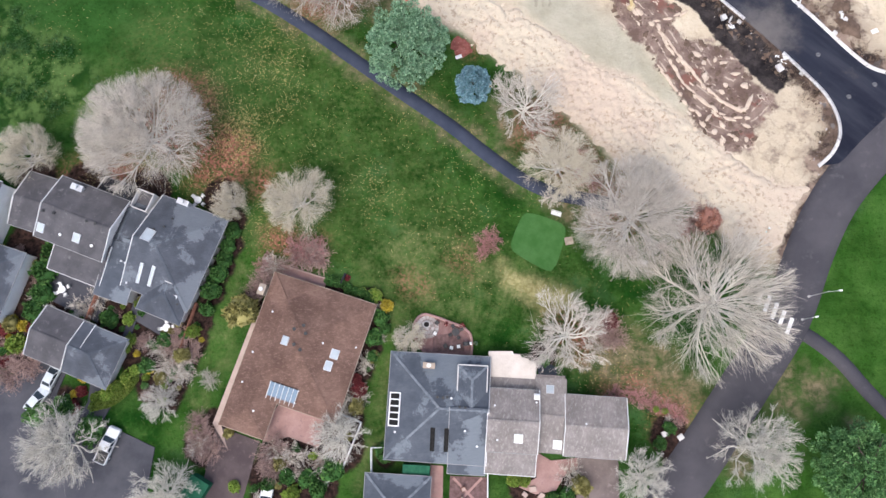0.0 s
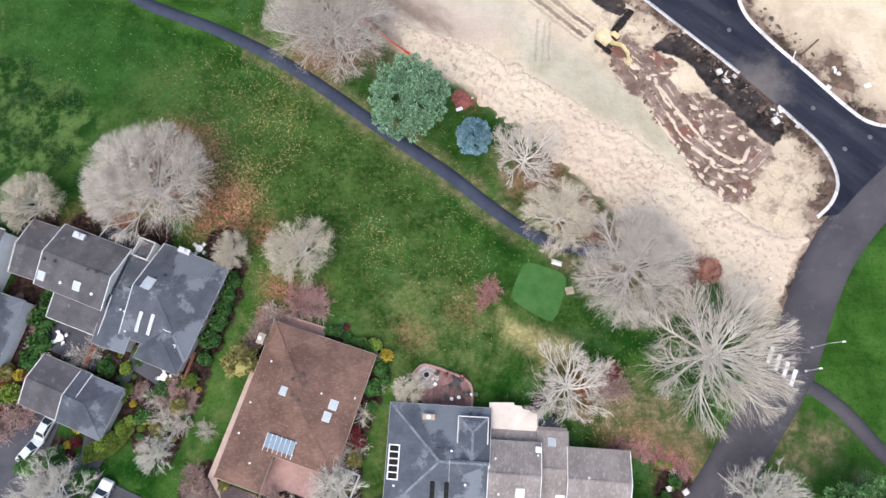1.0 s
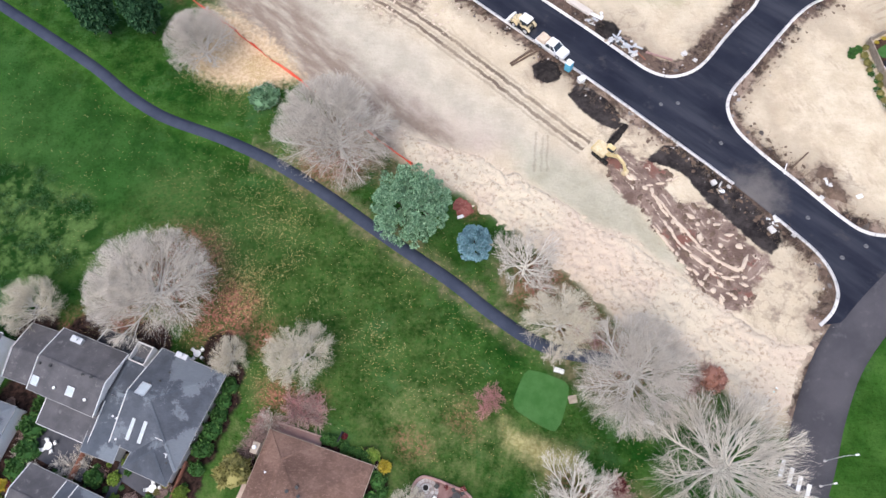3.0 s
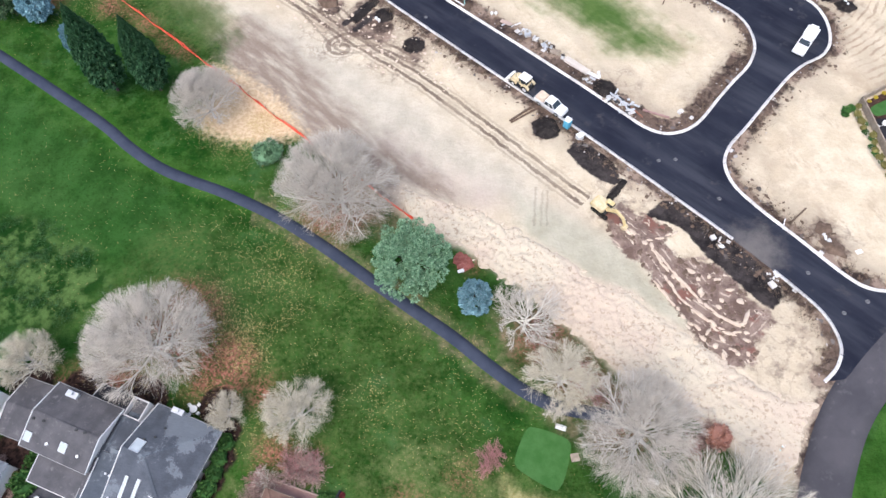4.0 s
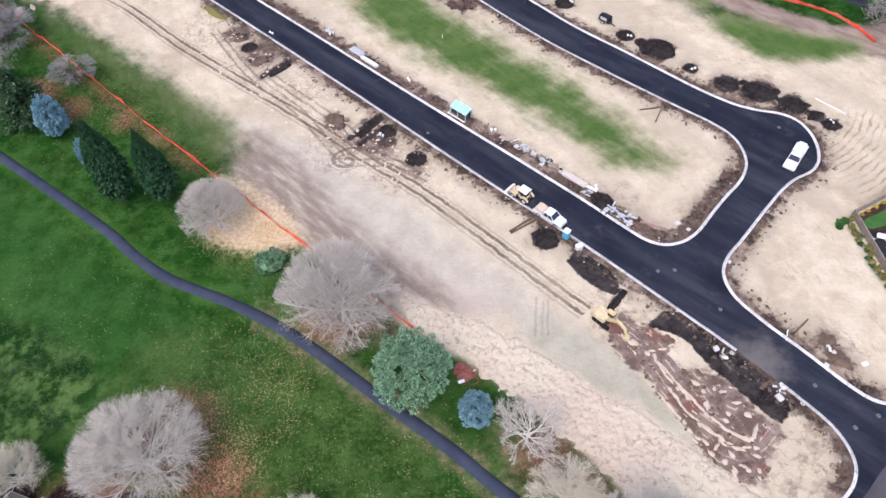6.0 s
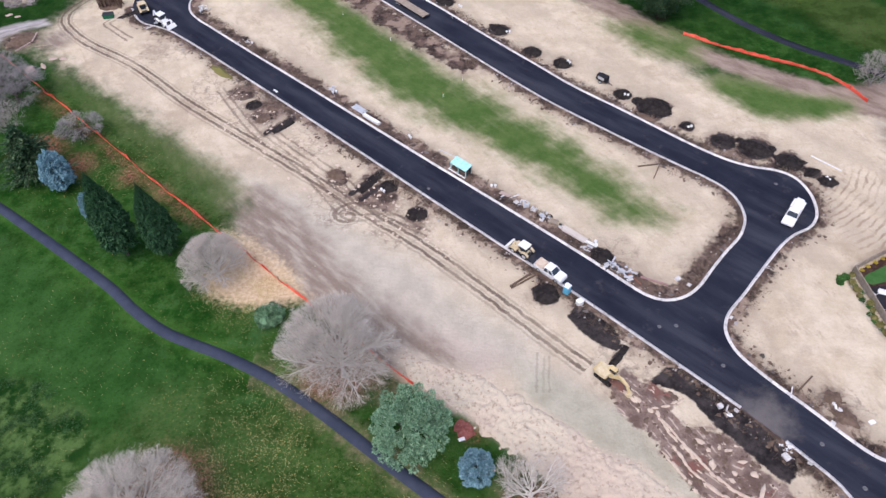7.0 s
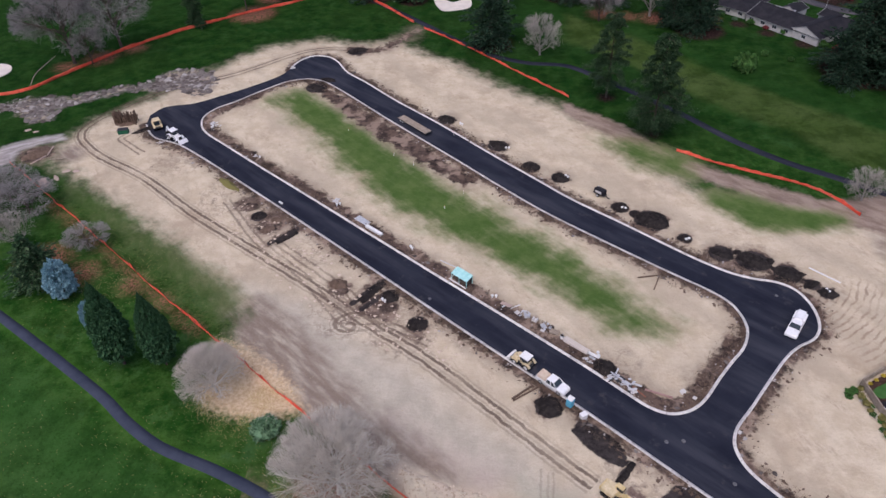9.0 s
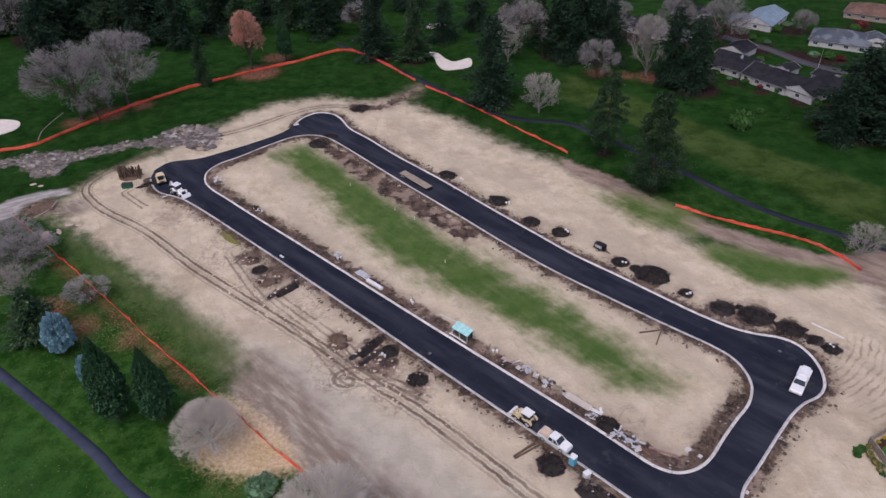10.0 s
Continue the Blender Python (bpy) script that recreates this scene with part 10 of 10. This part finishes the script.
def street_lamp(x, y, turn, high, arm):
    o = thing("street_lamp", "slim street lamp with a pale arm", "street lamp", "street lamps", m=pose(x, y, gz(x, y), 0, 0, turn))
    part("pole", cyl(0.07, -0.2, high, 10, r2=0.045), "metal_pale", o)
    part("base", cyl(0.2, -0.1, 0.3, 12), "concrete", o)
    a = part("arm", stick((0, 0, high - 0.1), (arm, 0, high + 0.15), 0.05, 0.05), "metal_pale", o)
    part("lamp_head", box(arm - 0.1, arm + 0.4, -0.12, 0.12, high + 0.06, high + 0.24, 0.05), "paint_white", a)


street_lamp(51.8, 12.2, 5, 6.0, 1.6), street_lamp(50.5, 8.7, 10, 3.2, 0.5), street_lamp(141.8, 275.0, 40, 8.0, 2.0)


def low_wall(label, pts, h, wide, mat, name="garden_wall"):
    ln = np.array(pts, float)
    o = part(name, sweep(ln, [(wide / 2, -0.3), (wide / 2, h), (-wide / 2, h), (-wide / 2, -0.3)]), mat)
    tagged(o, label, "wall", kind="structure")


low_wall("low white garden wall round a bed", [(-19.9, -5.0), (-16.3, -6.5), (-19.1, -13.4), (-22.2, -15.8)], 0.9, 0.2, "paint_white")
low_wall("white fence round a small court", [(-12.2, -10.0), (-14.7, -10.1), (-14.6, -14.3), (-12.2, -14.4)], 1.4, 0.15, "paint_white")
low_wall("white fence beside the brick court", [(2.6, -12.9), (2.5, -19.0)], 1.2, 0.15, "paint_white")
low_wall("red-brown board fence between gardens", [(-59.6, 9.2), (-58.2, 13.6)], 1.5, 0.14, "wood_red")
low_wall("red-brown board fence along planting", [(-42.6, 11.8), (-43.4, 9.0), (-45.2, 2.6)], 1.0, 0.12, "wood_red")
low_wall("red-brown board fence along planting", [(-54.4, 3.2), (-56.0, 0.0)], 1.2, 0.12, "wood_red")
low_wall("grey low wall beside the terrace", [(-19.9, 14.6), (-19.2, 16.2)], 1.0, 0.2, "roof_dark")
low_wall("low pink terrace wall", [(-29.5, 17.7), (-22.1, 15.4)], 0.5, 0.2, "concrete_buff")
hedge = thing("hedge", "clipped yellow-green curving hedge", "hedge")
hl = smooth_line([(-57.7, -4.2), (-55.0, -3.5), (-52.9, -2.0), (-51.4, 0.2)], 0.25)
hr = np.random.default_rng(14)
nn = 5200
pick = hl[hr.integers(0, len(hl), nn)]
o3 = hr.standard_normal((nn, 3))
o3 /= np.linalg.norm(o3, axis=1, keepdims=True)
cc = np.concatenate([pick, np.full((nn, 1), 0.6)], 1) + o3 * np.array([0.62, 0.62, 0.6]) * (0.8 + 0.25 * hr.random((nn, 1)))
part("foliage", mesh_of("foliage", *sprays(hr, cc, o3 + 0.5 * hr.standard_normal((nn, 3)), np.full(nn, 0.24), np.full(nn, 0.16))), "leaf_lime", hedge)

# patio things by the slate house
table_set(-2.0, 7.0, 25, "dark round patio table with four chairs on paving", "metal_dark", "")
terrace = thing("stone_circle", "round grey paved circle set into the patio", "paving", m=pose(-6.4, 7.8, 0.12))
for ring, (r0, r1, n) in enumerate(((0.0, 0.55, 6), (0.6, 1.15, 12), (1.2, 1.75, 18))):
    for k in range(n):
        a0, a1 = 2 * math.pi * k / n + 0.02, 2 * math.pi * (k + 1) / n - 0.02
        part("paver", prism([(r0 * math.cos(a0) + 0.01, r0 * math.sin(a0)), (r1 * math.cos(a0), r1 * math.sin(a0)), (r1 * math.cos(a1), r1 * math.sin(a1)), (r0 * math.cos(a1), r0 * math.sin(a1) + 0.01)], 0.0, 0.04), "gravel", terrace)
bowl = thing("fire_bowl", "grey stone fire bowl on the round paving", "fire bowl", m=pose(-6.5, 8.2, 0.16))
part("bowl", cyl(0.35, 0.0, 0.4, 16, r2=0.55), "concrete", bowl)
part("ash", cyl(0.42, 0.38, 0.41, 16), "soil_black", bowl)


def patio_chair(x, y, turn, frame_mat, cushion, label):
    o = thing("patio_chair", label, "chair", "patio chairs", m=pose(x, y, 0.12, 0, 0, turn))
    part("seat", box(-0.3, 0.3, -0.3, 0.3, 0.36, 0.42, 0.02), frame_mat, o)
    part("cushion", box(-0.27, 0.27, -0.27, 0.27, 0.42, 0.52, 0.04, seg=2), cushion, o)
    part("backrest", box(-0.3, 0.3, 0.26, 0.33, 0.42, 0.88, 0.02), frame_mat, o)
    for sx in (-1, 1):
        part("armrest", box(sx * 0.31 - 0.03, sx * 0.31 + 0.03, -0.28, 0.3, 0.58, 0.63, 0.01), frame_mat, o)
        for sy in (-0.26, 0.26):
            part("leg", box(sx * 0.27 - 0.025, sx * 0.27 + 0.025, sy - 0.025, sy + 0.025, -0.01, 0.37), frame_mat, o)


for x, y, t, c, lb in [(-2.7, 4.6, 170, "paint_white", "dark patio chair with a white cushion"), (-1.6, 4.8, 190, "paint_white", "dark patio chair with a white cushion"), (-3.6, 4.9, 120, "metal_dark", "dark patio chair with a dark cushion"), (-5.2, 6.8, 60, "paint_white", "dark patio chair with a white cushion"), (-4.9, 8.4, -40, "metal_dark", "dark patio chair with a dark cushion"), (-7.6, 6.4, 140, "gravel", "dark patio chair with a grey cushion")]:
    patio_chair(x, y, t, "metal_dark", c, lb)
grill = thing("grill", "dark covered grill on the patio", "grill", m=pose(-0.4, 5.2, 0.12, 0, 0, 5))
part("cart", box(-0.5, 0.5, -0.28, 0.28, 0.05, 0.8, 0.03), "metal_dark", grill)
part("lid", side_body([(-0.5, 0.8), (0.5, 0.8), (0.42, 1.05), (0.2, 1.16), (-0.2, 1.16), (-0.42, 1.05)], -0.28, 0.28, 0.03), "metal_dark", grill)
part("side_shelf", box(0.5, 0.85, -0.22, 0.22, 0.74, 0.79, 0.01), "metal_pale", grill)
for x, y, r, lb in [(-1.0, 8.0, 0.35, "red-leaved pot plant on the patio"), (-3.4, 8.2, 0.3, "red-leaved pot plant on the patio"), (1.0, 5.3, 0.3, "pale pot plant beside the patio")]:
    pot = thing("pot_plant", lb, "pot plant", "patio pots", m=pose(x, y, 0.1))
    part("pot", cyl(r * 0.7, 0.0, r * 1.3, 14, r2=r), "brick_red", pot)
    PV, PF = clump_data(int(x * 10) + 400, r * 1.2, r * 1.2, r, 14, 16, 0.12, 0.16, -0.2)
    PV[:, 2] += r * 1.9
    part("foliage", mesh_of("foliage", PV, PF), "leaf_maroon" if x < 0 else "leaf_sage", pot)
tagged(part("pond", sheet([tuple(p) for p in smooth_line([(10.6, 2.2), (12.9, 1.8), (13.2, 0.4), (11.8, 0.0), (10.5, 0.6)], 0.4, True)], 0.06), "pane"), "small dark garden pond", "pond", kind="structure")
# brick court: pale crossing bands and a small table
for a in (45, -45):
    tagged(part("paving_band", box(-3.0, 3.0, -0.18, 0.18, 0.0, 0.012), "concrete_pink", m=pose(-0.4, -16.6, 0.046 + (0.003 if a > 0 else 0.0), 0, 0, a)), "pale pink band laid across the brick court", "paving", kind="structure")
patio_chair(-1.0, -16.0, 30, "wood_red", "concrete_buff", "wooden patio chair with a pale cushion")
patio_chair(-1.2, -17.4, 150, "wood_red", "concrete_buff", "wooden patio chair with a pale cushion")
crate("shade_canopy", "dark green canopy in the entry court", -7.9, -13.4, -3, 4.0, 2.0, 2.2, "tarp_green", "canopy", z=0.0)
crate("garden_shed", "small dark green garden shed", -40.6, -16.0, -30, 3.0, 3.2, 2.0, "tarp_green", "shed", lid="tarp_green")
for x, y, s in [(9.2, -16.0, 1.0), (10.4, -17.0, 1.0), (8.0, -16.8, 0.8), (-53.6, 12.4, 1.0)]:
    crate("garden_boulder", "pale squared garden boulder", x, y, x * 40, s, s * 0.8, s * 0.5, "concrete_buff", "boulder")

crate("utility_box", "small pale utility box in a bark bed", 28.8, -8.1, 20, 0.8, 0.7, 0.6, "concrete", "utility box", lid="concrete")

# neighbouring plot behind a dark fence
tagged(part("garden_bed", sheet([(75.4, 87.4), (100.0, 100.5), (118.0, 96.0), (94.0, 60.0), (77.0, 69.5)], 0.03), "mulch"), "black bark-covered garden bed", "planting bed", kind="structure")
tagged(part("garden_lawn", sheet([tuple(p) for p in smooth_line([(76.6, 86.0), (81.0, 88.6), (100.0, 98.0), (104.0, 94.0), (88.0, 86.5), (79.8, 84.9), (77.2, 84.4)], 0.6, True)], 0.06), "green_turf"), "green lawn of the neighbouring garden", "lawn", kind="structure")
fence_e = thing("board_fence", "weathered grey-brown board fence round the neighbouring garden", "fence")
for (ax, ay), (bx, by) in (((74.9, 87.7), (77.0, 69.6)), ((74.9, 87.7), (100.0, 101.5))):
    k = int(math.hypot(bx - ax, by - ay) / 0.9)
    for i in range(k + 1):
        x0, y0, x1, y1 = ax + (bx - ax) * i / k, ay + (by - ay) * i / k, ax + (bx - ax) * (i + 1) / k, ay + (by - ay) * (i + 1) / k
        part("post", box(x0 - 0.06, x0 + 0.06, y0 - 0.06, y0 + 0.06, -0.2, 1.85), "wood_grey", fence_e)
        if i < k:
            part("board_panel", stick((x0, y0, 0.88), (x1, y1, 0.88), 0.06, 1.66), "wood_grey", fence_e)
            part("cap_rail", stick((x0, y0, 1.76), (x1, y1, 1.76), 0.2, 0.05), "wood_grey", fence_e)
rw = random.Random(6)
for k in range(30):
    f = (k + rw.random()) / 30
    again((olive_b, green_b, tan_tw)[k % 3], 73.9 + 2.1 * f + rw.uniform(-0.7, 0.7), 87.0 - 17.5 * f, k * 77, (0.3, 0.5, 0.45)[k % 3] * rw.uniform(0.7, 1.3), 0.3, "scrubby weeds along a board fence")
for x, y, w in [(72.2, 85.8, 0.8), (71.6, 84.8, 0.6), (73.2, 86.4, 0.7)]:
    again(green_b, x, y, x * 30 + y * 50, w, 0.5, "scrubby weeds along a board fence")
far_house("white-walled house corner behind a board fence", 92.0, 80.0, 115, 16, 12, "roof_grey", "siding_white")
for x, y in [(76.9, 87.9), (78.4, 88.8), (80.2, 89.8), (82.0, 90.8)]:
    again(yellow_b, x, y, x * 90, 0.4)
tagged(part("patio", sheet([(77.0, 83.6), (84.0, 84.6), (84.6, 78.0), (77.6, 75.4)], 0.08), "roof_dark"), "dark paved garden terrace", "paving", kind="structure")


def garden_bench(x, y, turn, w):
    o = thing("garden_bench", "white garden bench on a dark terrace", "bench", "white terrace benches", m=pose(x, y, 0.08, 0, 0, turn))
    part("seat", box(-w / 2, w / 2, -0.4, 0.4, 0.35, 0.47, 0.03), "paint_white", o)
    part("backrest", box(-w / 2, w / 2, 0.36, 0.46, 0.4, 0.95, 0.03), "paint_white", o)
    for sx in (-1, 1):
        part("armrest", box(sx * w / 2 - 0.06, sx * w / 2 + 0.06, -0.4, 0.42, 0.6, 0.66, 0.02), "paint_white", o)
        for sy in (-0.35, 0.35):
            part("leg", box(sx * (w / 2 - 0.06) - 0.04, sx * (w / 2 - 0.06) + 0.04, sy - 0.04, sy + 0.04, -0.08, 0.62), "paint_white", o)
    return o


garden_bench(76.2, 82.3, 110, 2.0), garden_bench(78.4, 82.0, -20, 1.7), garden_bench(79.4, 80.2, 60, 1.6), garden_bench(76.8, 77.0, 100, 1.8)

# bunkers on the far course
for pts in ([(-18.0, 304.0), (-12.6, 302.0), (-9.0, 295.0), (-5.2, 291.0), (1.4, 295.0), (2.6, 288.0), (1.0, 284.0), (-8.6, 281.6), (-12.0, 287.6), (-14.0, 297.0)], [(-19.0, 337.0), (-15.5, 344.5), (-10.0, 343.0), (-12.0, 337.0)],
            [(-182.0, 226.0), (-184.0, 238.0), (-174.6, 239.5), (-167.5, 237.2), (-165.4, 231.4), (-169.5, 226.2)]):
    tagged(part("bunker", sheet([tuple(p) for p in smooth_line(pts, 1.0, True)], 0.06), "bunker_sand"), "pale sand bunker on the fairway", "bunker", kind="structure")
again(green_b, 104.9, 234.2, 20, 1.1, None, "small green bush on the far fairway"), again(green_b, 112.0, 229.2, 50, 1.0, None, "small green bush on the far fairway")

# planting round the far houses
for k, (x, y, w) in enumerate([(100.5, 271.5, 1.4), (104.0, 266.6, 1.2), (108.6, 262.0, 1.5), (113.0, 257.4, 1.2), (117.6, 252.4, 1.6), (122.6, 247.6, 1.5), (127.4, 240.4, 1.6), (131.0, 236.6, 1.8), (135.6, 240.0, 1.6), (146.0, 290.0, 2.2), (150.6, 286.4, 2.2), (155.0, 284.4, 1.8), (128.0, 311.0, 1.8), (133.0, 306.6, 1.6), (118.0, 322.0, 2.0), (112.0, 336.0, 2.2), (142.0, 322.0, 2.4), (150.0, 330.0, 2.0), (176.0, 320.0, 2.4), (182.0, 326.0, 2.6), (24.0, 340.0, 2.0), (30.0, 334.0, 2.0), (66.0, 326.0, 2.2), (84.0, 318.0, 2.4), (90.0, 304.0, 2.0), (110.0, 292.0, 2.0), (121.0, 283.0, 2.0), (118.0, 268.0, 1.6), (130.0, 272.0, 1.8), (158.0, 276.0, 2.2)]):
    again((green_b, sage_b, green_b, maroon_b)[k % 4], x, y, k * 50, w * (0.35 if k % 4 == 1 else 0.8), None, "dense garden bush beside a far house")
